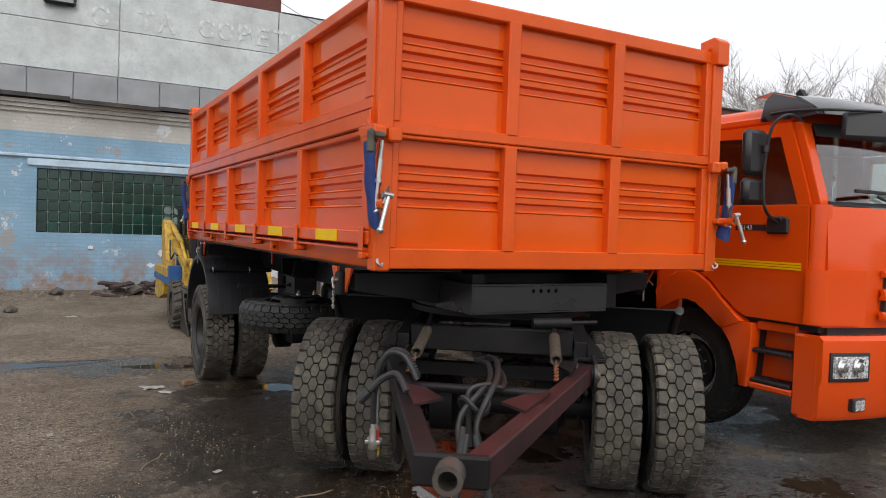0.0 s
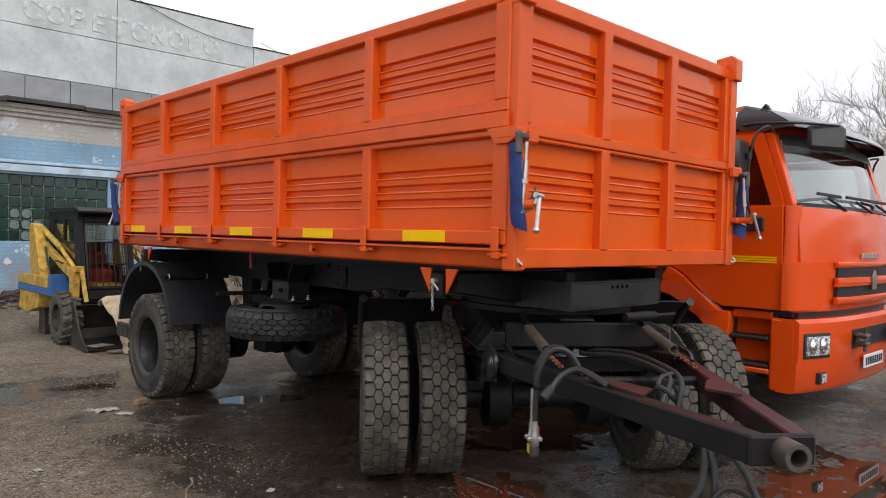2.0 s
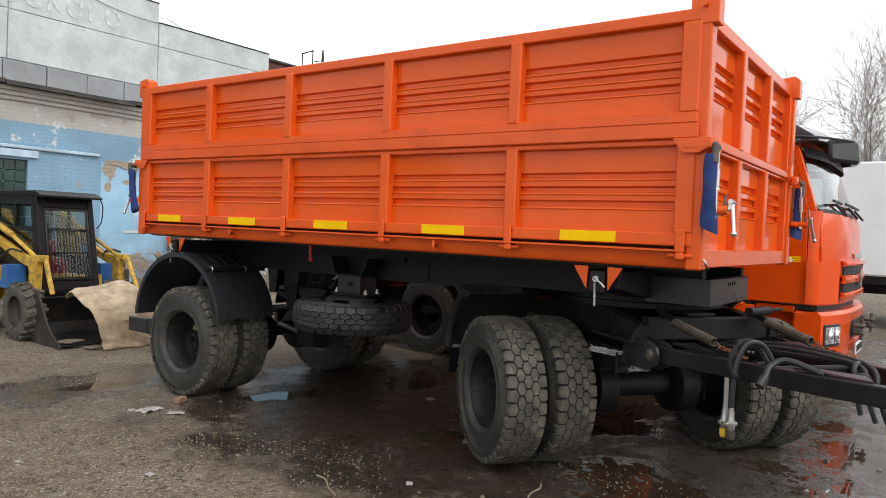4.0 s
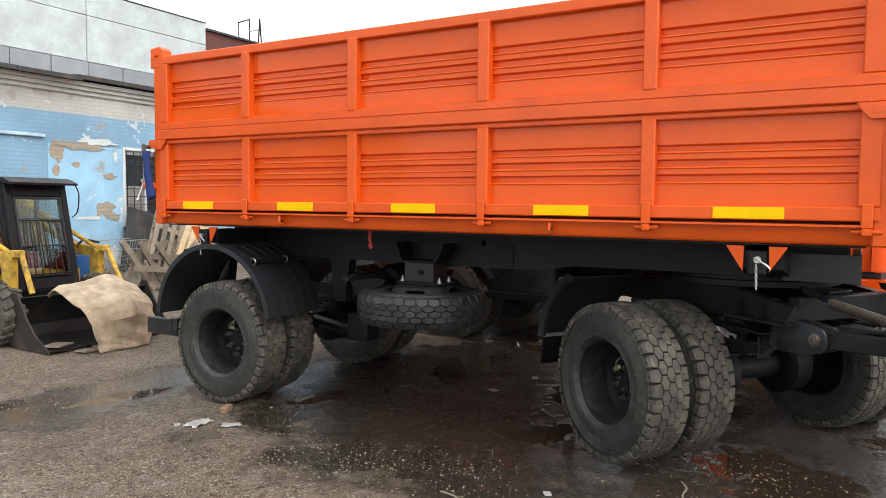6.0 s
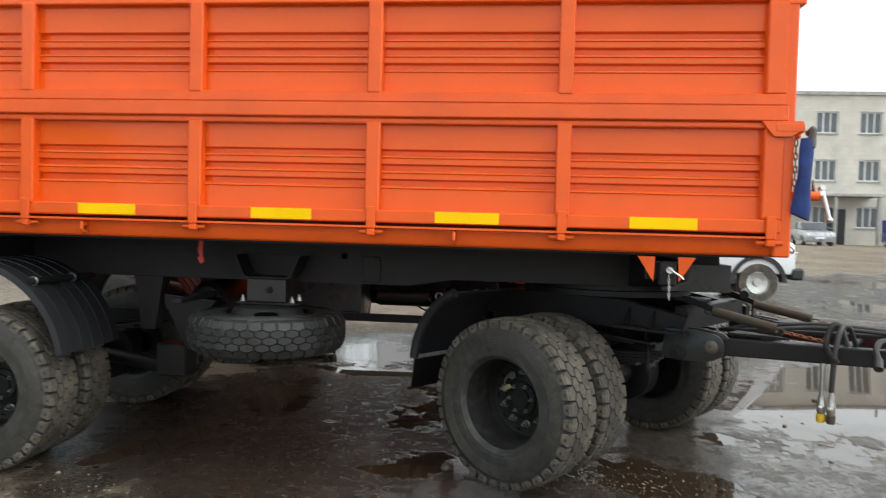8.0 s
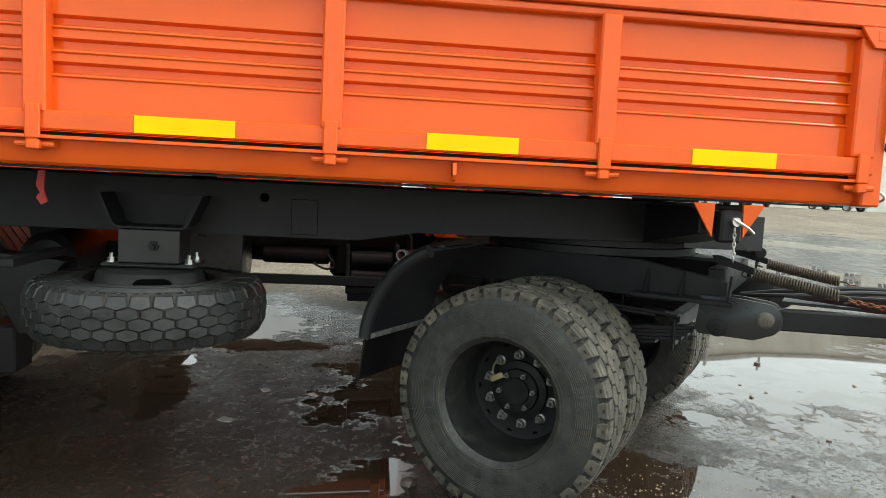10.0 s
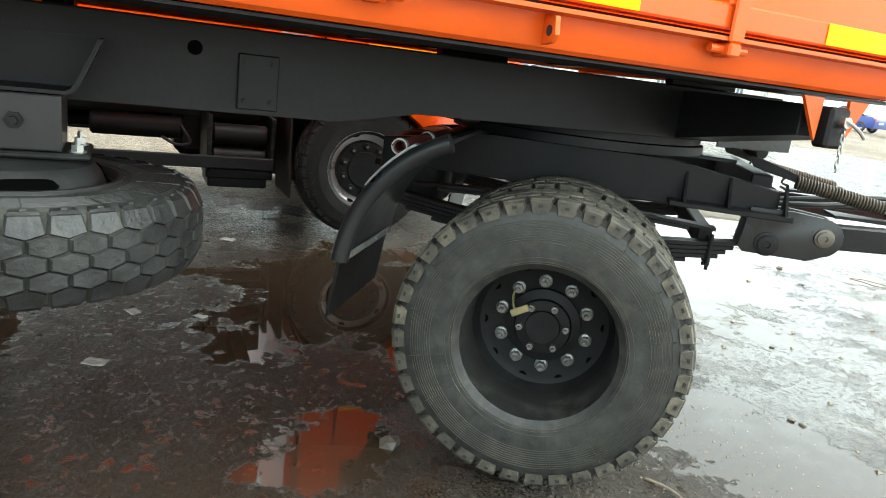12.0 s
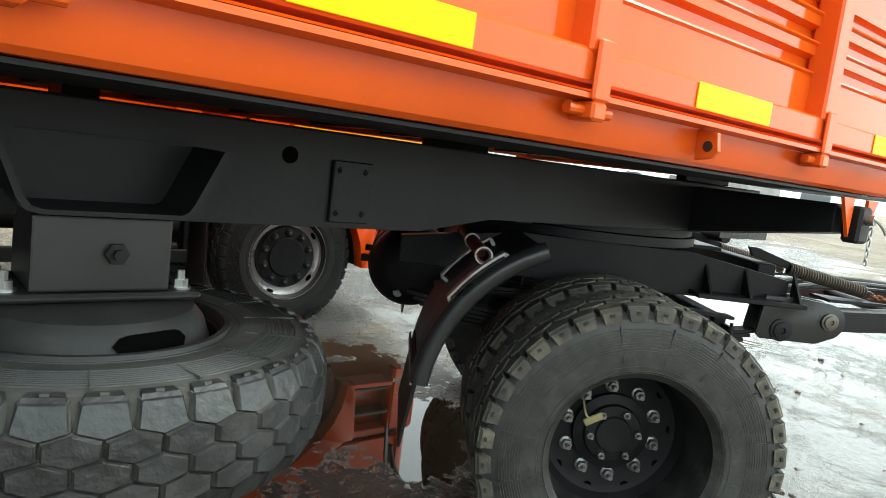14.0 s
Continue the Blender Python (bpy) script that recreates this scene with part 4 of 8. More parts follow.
for y in (1.5, 2.4, 3.3, 4.0):
    bm = B()
    box(bm, (0.752, y, 1.2), (1.608, y + 0.08, 1.38), 0.005)
    part("crossmember", bm, BLACK, trailer, smooth=0)

# tyre, rim and hub, turned about the local z axis; the outer face looks along +z
R, TW, K = 0.488, 0.275, 0.488 / 0.5185


def tyre_mesh():
    bm = B()
    h = TW / 2
    prof = [(0.272, -h * 0.78), (0.30, -h * 0.95), (0.36, -h * 1.0), (0.43, -h * 0.98), (0.470, -h * 0.93), (0.492, -h * 0.84), (0.500, -h * 0.4), (0.502, 0.0),
            (0.500, h * 0.4), (0.492, h * 0.84), (0.470, h * 0.93), (0.43, h * 0.98), (0.36, h * 1.0), (0.30, h * 0.95), (0.272, h * 0.78)]
    lathe(bm, prof, 72, mats=[1] * 4 + [2] * 6 + [1] * 5, caps=False)
    for r in [0.296, 0.303, 0.318] + [0.372 + 0.0085 * k for k in range(9)]:   # raised rings on the sidewalls, in lighter rubber as painted-in highlights
        for s in (1, -1):
            zz = s * h * np.interp(r, [0.296, 0.30, 0.36, 0.43, 0.475], [0.94, 0.95, 1.0, 0.98, 0.93])
            lathe(bm, [(r - 0.002, zz - s * 0.002), (r, zz + s * 0.0018), (r + 0.002, zz - s * 0.002)], 72, mat=0, caps=False)
    for k in range(16):      # fine moulding lines across the sidewalls
        for s in (1, -1):
            a = 2 * math.pi * k / 16
            box(bm, (0.335, -0.0012, -0.002), (0.452, 0.0012, 0.0025), 0, Matrix.Rotation(a, 4, "Z") @ pose(0, 0, s * h * 0.985), 1)
    n, pitch = 36, 2 * math.pi * 0.5185 / 36

    def block(a, z, outline, drop):
        m = Matrix.Rotation(a, 4, "Z") @ pose(0, 0, z) @ Matrix.Rotation(math.pi / 2, 4, "Y")
        low = [bm.verts.new(m @ Vector((-u * 1.08, v * 1.05, 0.490))) for u, v in outline]
        edge = [bm.verts.new(m @ Vector((-u, v, 0.514 - drop))) for u, v in outline]
        top = [bm.verts.new(m @ Vector((-u * 0.9, v * 0.93, 0.5185 - drop))) for u, v in outline]
        bm.faces.new(top)
        q = len(outline)
        for i in range(q):
            # block sides take the dark groove tone as painted-in shade
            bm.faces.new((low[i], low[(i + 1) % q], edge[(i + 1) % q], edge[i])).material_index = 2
            bm.faces.new((edge[i], edge[(i + 1) % q], top[(i + 1) % q], top[i]))

    gap, col = 0.0042, 0.0470
    v, e, w = pitch / 2 - gap, 0.0150, 0.0330 - gap * 0.7
    for row in (-1, 0, 1):
        for k in range(n):
            block(2 * math.pi * (k + 0.5 * (row % 2)) / n, row * col, [(-e, -v), (e, -v), (w, 0), (e, v), (-e, v), (-w, 0)], 0.0022 * abs(row))
    for s in (-1, 1):      # shoulder blocks, notched towards the sidewall
        for k in range(n):
            a = 2 * math.pi * k / n
            block(a, s * 2 * col, [(-s * e, -v), (s * 0.030, -v * 0.86), (s * 0.030, v * 0.86), (-s * e, v), (-s * w, 0)][::s], 0.0068)
            m = Matrix.Rotation(a, 4, "Z")
            wd = v * 0.84
            pts = [(0.509, -wd, s * 0.121), (0.509, wd, s * 0.121), (0.500, wd * 0.9, s * h * 0.955), (0.500, -wd * 0.9, s * h * 0.955)]
            low = [(0.480, -wd, s * 0.118), (0.480, wd, s * 0.118), (0.462, wd * 0.75, s * h * 0.978), (0.462, -wd * 0.75, s * h * 0.978)]
            t = [bm.verts.new(m @ Vector(p)) for p in pts]
            l = [bm.verts.new(m @ Vector(p)) for p in low]
            bm.faces.new(t)
            for i in range(4):
                bm.faces.new((l[i], l[(i + 1) % 4], t[(i + 1) % 4], t[i]))
            notch = box(bm, (0.484, -0.007, -0.003), (0.493, 0.007, 0.003), 0, m @ pose(0, 0, s * h * 0.972), 2)
    bmesh.ops.scale(bm, vec=(K, K, 1), verts=bm.verts)
    return bm


def rim_mesh(dish):
    """Steel rim whose disc lies at the height dish."""
    bm = B()
    h = TW / 2
    prof = [(0.278, h * 0.90), (0.283, h * 0.78), (0.268, h * 0.72), (0.262, h * 0.5), (0.250, h * 0.3), (0.246, dish + 0.04), (0.225, dish + 0.008), (0.20, dish), (0.09, dish),
            (0.09, dish - 0.012), (0.20, dish - 0.012), (0.235, dish - 0.01), (0.252, -h * 0.6), (0.278, -h * 0.72), (0.283, -h * 0.88)]
    lathe(bm, prof, 48, mats=[0] * 5 + [1] * 9, caps=False)
    return bm


tyre_data = None
DUSTY_RIM = material("dusty_black_rim", (0.020, 0.020, 0.019), 0.45, var=0.4, scale=18, bump=0.12, bump_scale=70, spec=0.35, dirt=0.6, dirt_color=(0.085, 0.078, 0.065), dirt_scale=9)


DISC = material("black_wheel_disc", (0.009, 0.009, 0.0095), 0.5, var=0.3, scale=14, bump=0.05, spec=0.2, dirt=0.15, dirt_color=(0.04, 0.036, 0.03), dirt_scale=10)


def wheel(m, parent):
    """A tyre on the wheel parent; the local z axis points outwards."""
    global tyre_data
    if tyre_data is None:
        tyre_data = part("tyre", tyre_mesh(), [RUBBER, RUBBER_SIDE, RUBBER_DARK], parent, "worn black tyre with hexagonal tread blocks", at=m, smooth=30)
        ty = tyre_data
    else:
        ty = again(tyre_data, m, parent)
    return ty


def dual(parent, m):
    """Twin wheels on one axle end; local z points outwards, z = 0 at the middle of the outer tyre."""
    outer = part("wheel", rim_mesh(-0.135), [DUSTY_RIM, DISC], parent, "black dished steel wheel", at=m, smooth=30)
    wheel(pose(0, 0, 0, 0, 0, 7), outer)
    inner = part("wheel", rim_mesh(0.05), [BLACK, BLACK], parent, "black inner wheel of a pair", at=m @ pose(0, 0, -0.345), smooth=30)
    wheel(pose(0, 0, 0, 0, 0, 19), inner)
    bm = B()
    lathe(bm, [(0.13, -0.134), (0.13, -0.11), (0.10, -0.102), (0.095, -0.09), (0.062, -0.086), (0.058, -0.078), (0.0, -0.075)], 28)
    part("hub", bm, DISC, outer, smooth=30)
    for k in range(10):
        a = 2 * math.pi * k / 10 + 0.2
        bm = B()
        bolt(bm, (0.155 * math.cos(a), 0.155 * math.sin(a), -0.134), (0, 0, 1), 0.017, 0.026)
        lathe(bm, [(0.024, -0.134), (0.024, -0.128), (0.021, -0.126)], 12, pose(0.155 * math.cos(a), 0.155 * math.sin(a), 0))
        part("wheel_nut", bm, NUT, outer, "bright wheel nut")
    for k in range(6):
        a = 2 * math.pi * k / 6 + 0.1
        bm = B()
        bolt(bm, (0.080 * math.cos(a), 0.080 * math.sin(a), -0.09), (0, 0, 1), 0.0125, 0.02)
        part("hub_bolt", bm, NUT, outer)
    for k in range(10):
        a = 2 * math.pi * (k + 0.5) / 10 + 0.2
        bm = B()
        lathe(bm, [(0.016, -0.1345), (0.016, -0.1325)], 10, pose(0.212 * math.cos(a), 0.212 * math.sin(a), 0.0))
        part("hand_hole", bm, HOLE, outer)
    bm = B()
    tube(bm, [(0.13, 0.02, -0.12), (0.15, 0.045, -0.09), (0.11, 0.06, -0.06), (0.095, 0.05, -0.05)], 0.004, 6, 4)
    box(bm, (0.078, 0.012, -0.057), (0.104, 0.078, -0.05), 0.003)
    part("valve", bm, BRASS_PLATE, outer, "brass-coloured valve plate")
    bm = B()
    lathe(bm, [(0.14, -0.50), (0.20, -0.47), (0.20, -0.33), (0.10, -0.30)], 28)
    part("brake_drum", bm, BLACK, inner, "black brake drum")
    return outer


# rear axle
bm = B()
rod(bm, (0.60, 4.50, 0.525), (1.76, 4.50, 0.525), 0.075, 20)
box(bm, (0.68, 4.38, 0.58), (0.82, 4.62, 0.66), 0.01)
box(bm, (1.54, 4.38, 0.58), (1.68, 4.62, 0.66), 0.01)
part("rear_axle", bm, BLACK, trailer)
TURN_L, TURN_R = pose(0, 0, 0, 0, -90, 0), pose(0, 0, 0, 0, 90, 0)
dual(trailer, Matrix.Translation((0.16, 4.50, R + 0.018)) @ TURN_L)
dual(trailer, Matrix.Translation((2 * CX - 0.16, 4.50, R + 0.018)) @ TURN_R)

# front dolly, turned with the drawbar
DOLLY = Matrix.Translation((1.24, 0.765, 0.015)) @ pose(0, 0, 0, 0, 0, -35.8)
dual(trailer, DOLLY @ Matrix.Translation((-1.075, -0.025, R + 0.045)) @ TURN_L @ pose(0, 0, 0, 0, 0, 30))
dual(trailer, DOLLY @ Matrix.Translation((1.075, -0.025, R + 0.045)) @ TURN_R)
bm = B()
rod(bm, (-0.72, -0.02, 0.535), (0.72, -0.02, 0.535), 0.085, 24)
box(bm, (-0.55, -0.12, 0.58), (-0.41, 0.12, 0.66), 0.01)
box(bm, (0.41, -0.12, 0.58), (0.55, 0.12, 0.66), 0.01)
part("front_axle", bm, BLACK, trailer, at=DOLLY)
bm = B()
lathe(bm, [(0.42, 1.13), (0.56, 1.13), (0.56, 1.165), (0.42, 1.165)], 48, closed=True)
lathe(bm, [(0.44, 1.17), (0.545, 1.17), (0.545, 1.21), (0.44, 1.21)], 48, closed=True)
part("turntable", bm, BLACK, trailer, "black slewing ring", at=DOLLY)
bm = B()
for s in (-1, 1):
    prism(bm, [(-0.80, 0.955), (0.75, 0.955), (0.75, 1.06), (0.3, 1.125), (-0.4, 1.125), (-0.80, 1.06)], "x", s * 0.48 - 0.035, s * 0.48 + 0.035, 0.005)
box(bm, (-0.44, -0.78, 0.975), (0.44, -0.70, 1.11), 0.006)
box(bm, (-0.44, 0.45, 0.975), (0.44, 0.53, 1.11), 0.006)
box(bm, (-0.46, -0.60, 0.80), (0.46, -0.545, 0.88), 0.005)
dolly = part("dolly_frame", bm, BLACK, trailer, "black turntable dolly frame", at=DOLLY, smooth=0)

bm = B()
box(bm, (-0.10, -0.70, 1.112), (0.10, 0.5, 1.128), 0.004)
part("top_plate", bm, BLACK_GLOSS, dolly, smooth=0)
for s in (-1, 1):
    # spring hanger with the drawbar pin
    bm = B()
    ring = [(-0.965 + 0.072 * math.cos(a), 0.918 + 0.072 * math.sin(a)) for a in [radians(d) for d in range(270, 75, -15)]]
    prism(bm, ring + [(-0.86, 1.0), (-0.70, 1.0), (-0.68, 0.845), (-0.70, 0.825), (-0.93, 0.825)], "x", s * 0.552, s * 0.534, 0.004)
    prism(bm, ring + [(-0.86, 1.0), (-0.70, 1.0), (-0.68, 0.845), (-0.70, 0.825), (-0.93, 0.825)], "x", s * 0.455, s * 0.437, 0.004)
    hanger = part("spring_hanger", bm, BLACK_GLOSS, dolly, "black plate hanger with drawbar pin", smooth=30)
    for y, z, r in ((-0.97, 0.92, 0.035), (-0.778, 0.867, 0.045)):
        bm = B()
        lathe(bm, [(r, 0), (r, 0.008), (r * 0.75, 0.010), (r * 0.72, 0.016), (r * 0.3, 0.018), (r * 0.25, 0.012), (0, 0.012)], 20, pose(s * 0.552, y, z, 0, 90 * s, 0))
        rod(bm, (s * 0.55, y, z), (s * 0.44, y, z), r * 0.6, 12)
        part("pivot_pin", bm, WORN if r < 0.04 else BLACK, hanger, "greased steel pin" if r < 0.04 else "", smooth=30)
    for y in (-0.82, -0.62, -0.46):
        bm = B()
        prism(bm, [(s * 0.516, 0.985), (s * 0.60, 0.985), (s * 0.516, 1.09)], "y", y, y + 0.01)
        part("gusset", bm, BLACK, dolly, smooth=0)
    bm = B()
    box(bm, (s * 0.44, -0.84, 0.965), (s * 0.61, -0.40, 0.984), 0.003)
    part("gusset_plate", bm, BLACK, dolly, smooth=0)
    # leaf spring
    leaf = None
    for k in range(6):
        half = 0.70 - 0.025 * k - 0.09 * max(0, k - 3)
        zc = 0.79 - 0.017 * k
        up, dn = [], []
        for i in range(9):
            y = -half + half * i / 4
            z = zc + 0.05 * (y / 0.66) ** 2
            up.append((y, z + 0.007))
            dn.append((y, z - 0.007))
        bm = B()
        prism(bm, up + dn[::-1], "x", s * 0.49 - 0.035, s * 0.49 + 0.035)
        ob = part("leaf_spring" if leaf is None else "leaf", bm, BLACK, leaf or dolly, smooth=0)
        leaf = leaf or ob
    for y in (-0.09, 0.09):
        bm = B()
        for dx in (-0.045, 0.045):
            rod(bm, (s * 0.49 + dx, y, 0.42), (s * 0.49 + dx, y, 0.83), 0.01, 8)
        box(bm, (s * 0.49 - 0.06, y - 0.015, 0.82), (s * 0.49 + 0.06, y + 0.015, 0.845), 0.004)
        part("u_bolt", bm, BLACK, leaf)
    for k in range(2):      # helper leaves above the main pack
        half, zc = 0.60 - 0.10 * k, 0.905 - 0.015 * k
        bm = B()
        up, dn = [], []
        for i in range(9):
            y = -half + half * i / 4
            z = zc - 0.02 * (y / 0.6) ** 2
            up.append((y, z + 0.006))
            dn.append((y, z - 0.006))
        prism(bm, up + dn[::-1], "x", s * 0.49 - 0.035, s * 0.49 + 0.035)
        part("helper_leaf", bm, BLACK, leaf, smooth=0)
    bm = B()
    box(bm, (s * 0.49 - 0.042, -0.600, 0.745), (s * 0.49 + 0.042, -0.580, 0.852), 0.003)
    for dx in (-0.040, 0.040):
        rod(bm, (s * 0.49 + dx, -0.590, 0.728), (s * 0.49 + dx, -0.590, 0.868), 0.007, 8)
    rod(bm, (s * 0.49 - 0.052, -0.590, 0.748), (s * 0.49 + 0.052, -0.590, 0.748), 0.007, 8)
    part("spring_clip", bm, BLACK, leaf)
    bm = B()
    lathe(bm, [(0.06, 0), (0.07, 0.02), (0.07, 0.10), (0.045, 0.14), (0.02, 0.14)], 20, pose(s * 0.30, 0.10, 0.62, -70, 0, 0))
    part("brake_chamber", bm, BLACK, dolly)

# drawbar
bm = B()
a, b = Vector((-0.50, -0.955, 0.92)), Vector((-0.07, -2.66, 0.958))
m = Matrix.Translation(a) @ (b - a).to_track_quat("Y", "Z").to_matrix().to_4x4()
box(bm, (-0.036, -0.01, -0.045), (0.036, (b - a).length, 0.045), 0.006, m)
box(bm, (-0.11, -2.675, 0.91), (0.11, -2.64, 1.005), 0.008)
drawbar = part("drawbar", bm, BLACK, trailer, "black and worn dark red A-frame drawbar", at=DOLLY, smooth=0)
bm = B()
a, b = Vector((0.50, -0.955, 0.92)), Vector((0.07, -2.66, 0.958))
m = Matrix.Translation(a) @ (b - a).to_track_quat("Y", "Z").to_matrix().to_4x4()
box(bm, (-0.036, -0.01, -0.045), (0.036, (b - a).length, 0.045), 0.006, m)
part("drawbar_arm", bm, PRIMER, drawbar, "arm in worn dark red primer", smooth=0)
bm = B()
lathe(bm, [(0.027, -0.045), (0.039, -0.050), (0.044, -0.040), (0.042, 0.05), (0.027, 0.05)], 32, pose(0, -2.70, 0.958, 90, 0, 0), closed=True)
part("coupling_eye", bm, WORN, drawbar, "worn steel coupling ring")
for s in (-1, 1):
    bm = B()
    prism(bm, [(s * 0.30, -1.76), (s * 0.20, -2.10), (s * 0.11, -1.98), (s * 0.20, -1.82)], "z", 0.99, 1.0)
    part("gusset_plate", bm, PRIMER, drawbar, smooth=0)
    bm = B()
    prism(bm, [(s * 0.45, -1.02), (s * 0.40, -1.32), (s * 0.30, -1.02)], "z", 0.985, 0.997)
    part("gusset_plate", bm, BLACK, drawbar, smooth=0)
    bm = B()
    rod(bm, (s * 0.535, -0.955, 0.92), (s * 0.455, -0.955, 0.92), 0.055, 20)
    part("bush", bm, BLACK, drawbar)
    # coil spring and chain that hold the drawbar up
    p, q = Vector((s * 0.335, -0.885, 1.092)), Vector((s * 0.335, -1.235, 1.032))
    bm = B()
    coil(bm, p, q, 0.0235, 0.0055, 30)
    tube(bm, [p, p + Vector((0, 0.03, 0.02)), p + Vector((0, 0.05, -0.01)), p + Vector((0, 0.02, -0.02))], 0.005, 6, 3)
    tube(bm, [q, q + Vector((0, -0.03, 0.0)), q + Vector((0, -0.05, -0.02)), q + Vector((0, -0.02, -0.03))], 0.005, 6, 3)
    sp = part("coil_spring", bm, SPRING, drawbar, "dusty brown coil spring")
    bm = B()
    chain(bm, q + Vector((0, -0.04, -0.015)), (s * 0.33, -1.48, 0.99), 9, 0.0045, 0.026)
    part("chain", bm, RUST, sp, "rusty chain")
    bm = B()
    prism(bm, [(-0.72, 1.128), (-0.90, 1.085), (-0.905, 1.115), (-0.74, 1.165), (-0.70, 1.165)], "x", s * 0.335 - 0.010, s * 0.335 + 0.010, 0.003)
    part("spring_eye", bm, BLACK, dolly, smooth=0)
bm = B()
rod(bm, (-0.36, -1.50, 0.93), (0.36, -1.50, 0.93), 0.022, 12)
part("cross_tube", bm, BLACK, drawbar)

# air and electric hoses
hoses = [
    [(0.0, -0.80, 0.95), (-0.06, -1.05, 0.98), (0.02, -1.35, 1.02), (0.05, -1.7, 1.02), (0.02, -1.86, 1.0), (-0.04, -1.92, 0.93), (-0.05, -1.96, 0.86), (-0.03, -1.98, 0.78)],
    [(0.03, -0.80, 0.95), (0.0, -1.05, 1.0), (0.06, -1.35, 1.035), (0.08, -1.7, 1.03), (0.06, -1.88, 1.0), (0.02, -1.94, 0.9), (0.03, -1.96, 0.84), (0.06, -1.97, 0.76)],
    [(0.06, -0.80, 0.94), (0.05, -1.1, 0.97), (0.10, -1.5, 0.99), (0.10, -1.75, 1.0), (0.05, -1.80, 1.02), (-0.02, -1.84, 1.0), (-0.02, -1.86, 0.9), (-0.01, -1.88, 0.79)],
]
for pts in hoses:
    bm = B()
    tube(bm, pts, 0.012, 8, 6)
    part("air_hose", bm, HOSE, drawbar, "black rubber air hose")
bm = B()
ring = [(0.055 * math.cos(a), -1.86 + 0.05 * math.sin(a), 0.955 + 0.03 * math.sin(2 * a)) for a in [2 * math.pi * k / 14 for k in range(29)]]
tube(bm, ring, 0.011, 7, 2)
part("hose_coil", bm, HOSE, drawbar)
for lp in ([(-0.02, -2.1, 0.92), (-0.02, -2.22, 0.86), (-0.06, -2.30, 0.74), (-0.14, -2.34, 0.66), (-0.24, -2.36, 0.55), (-0.32, -2.38, 0.36), (-0.36, -2.38, 0.12), (-0.34, -2.34, 0.012), (-0.10, -2.2, 0.012)],
           [(0.0, -2.15, 0.91), (-0.01, -2.28, 0.80), (-0.02, -2.33, 0.66), (0.03, -2.35, 0.56), (0.09, -2.35, 0.60), (0.08, -2.35, 0.70), (0.0, -2.34, 0.72), (-0.05, -2.34, 0.64), (-0.02, -2.36, 0.52), (0.02, -2.37, 0.40), (0.08, -2.37, 0.47), (0.05, -2.36, 0.58)],
           [(0.03, -2.15, 0.91), (0.10, -2.34, 0.74), (0.14, -2.44, 0.48), (0.17, -2.50, 0.2), (0.19, -2.50, 0.012), (0.12, -2.3, 0.012)]):
    bm = B()
    tube(bm, lp, 0.0125, 8, 6)
    part("hanging_hose", bm, HOSE, drawbar, "black hose hanging in loops to the ground")
# spiral-wrapped hose with brake coupling, draped over the arm
for k, (dx, dy) in enumerate(((0.0, 0.06), (0.0, 0.015))):
    bm = B()
    pts = [(-0.27, -1.62 + dy, 0.98), (-0.33, -1.60 + dy, 1.075), (-0.405 - dx, -1.58 + dy, 1.08), (-0.455 - dx, -1.57 + dy, 0.99), (-0.468 - dx, -1.565 + dy, 0.88), (-0.468 - dx, -1.56 + dy, 0.76)]
    if k == 0:
        tube(bm, pts[:4] + [(-0.467, -1.567, 0.91)], [0.0175, 0.0135], 10, 22)
        hs = part("spiral_hose", bm, SLEEVE, drawbar, "hose in a grey metal spiral sleeve")
    else:
        tube(bm, pts, 0.013, 8, 6)
        hs = part("air_hose", bm, HOSE, drawbar)
    x, y = -0.468 - dx, -1.563 + dy
    bm = B()
    rod(bm, (x, y, 0.90 if k == 0 else 0.76), (x, y, 0.71), 0.012, 10)
    lathe(bm, [(0.016, 0.645), (0.021, 0.655), (0.021, 0.69), (0.016, 0.71), (0.016, 0.74)], 14, pose(x, y, 0.0))
    box(bm, (x - 0.035, y - 0.012, 0.668), (x + 0.035, y + 0.012, 0.688), 0.005)
    cp = part("brake_coupling", bm, STEEL, drawbar, "zinc brake-line coupling head")
    bm = B()
    lathe(bm, [(0.0, 0.60), (0.018, 0.602), (0.022, 0.612), (0.022, 0.644), (0.0, 0.645)], 16, pose(x, y, 0.0), caps=False)
    if k:
        part("dust_cap", bm, WORN, cp, "worn steel coupling end")
        continue
    part("dust_cap", bm, BRASS, cp, "yellow dust cap")
    bm = B()
    box(bm, (x + 0.012, y - 0.034, 0.655), (x + 0.026, y - 0.022, 0.735), 0.004)
    part("shut_off_lever", bm, RED, cp, "red shut-off lever", smooth=0)
bm = B()
tube(bm, [(-0.26, -1.9, 0.99), (-0.33, -1.75, 1.03), (-0.40, -1.72, 1.0), (-0.45, -1.74, 0.95)], 0.015, 8, 6)
rod(bm, (-0.45, -1.74, 0.95), (-0.49, -1.75, 0.91), 0.022, 10)
part("air_hose", bm, HOSE, drawbar)

BARE_STRAP = material("bare_metal_strap", (0.42, 0.41, 0.39), 0.4, metal=0.5, var=0.3, scale=20)
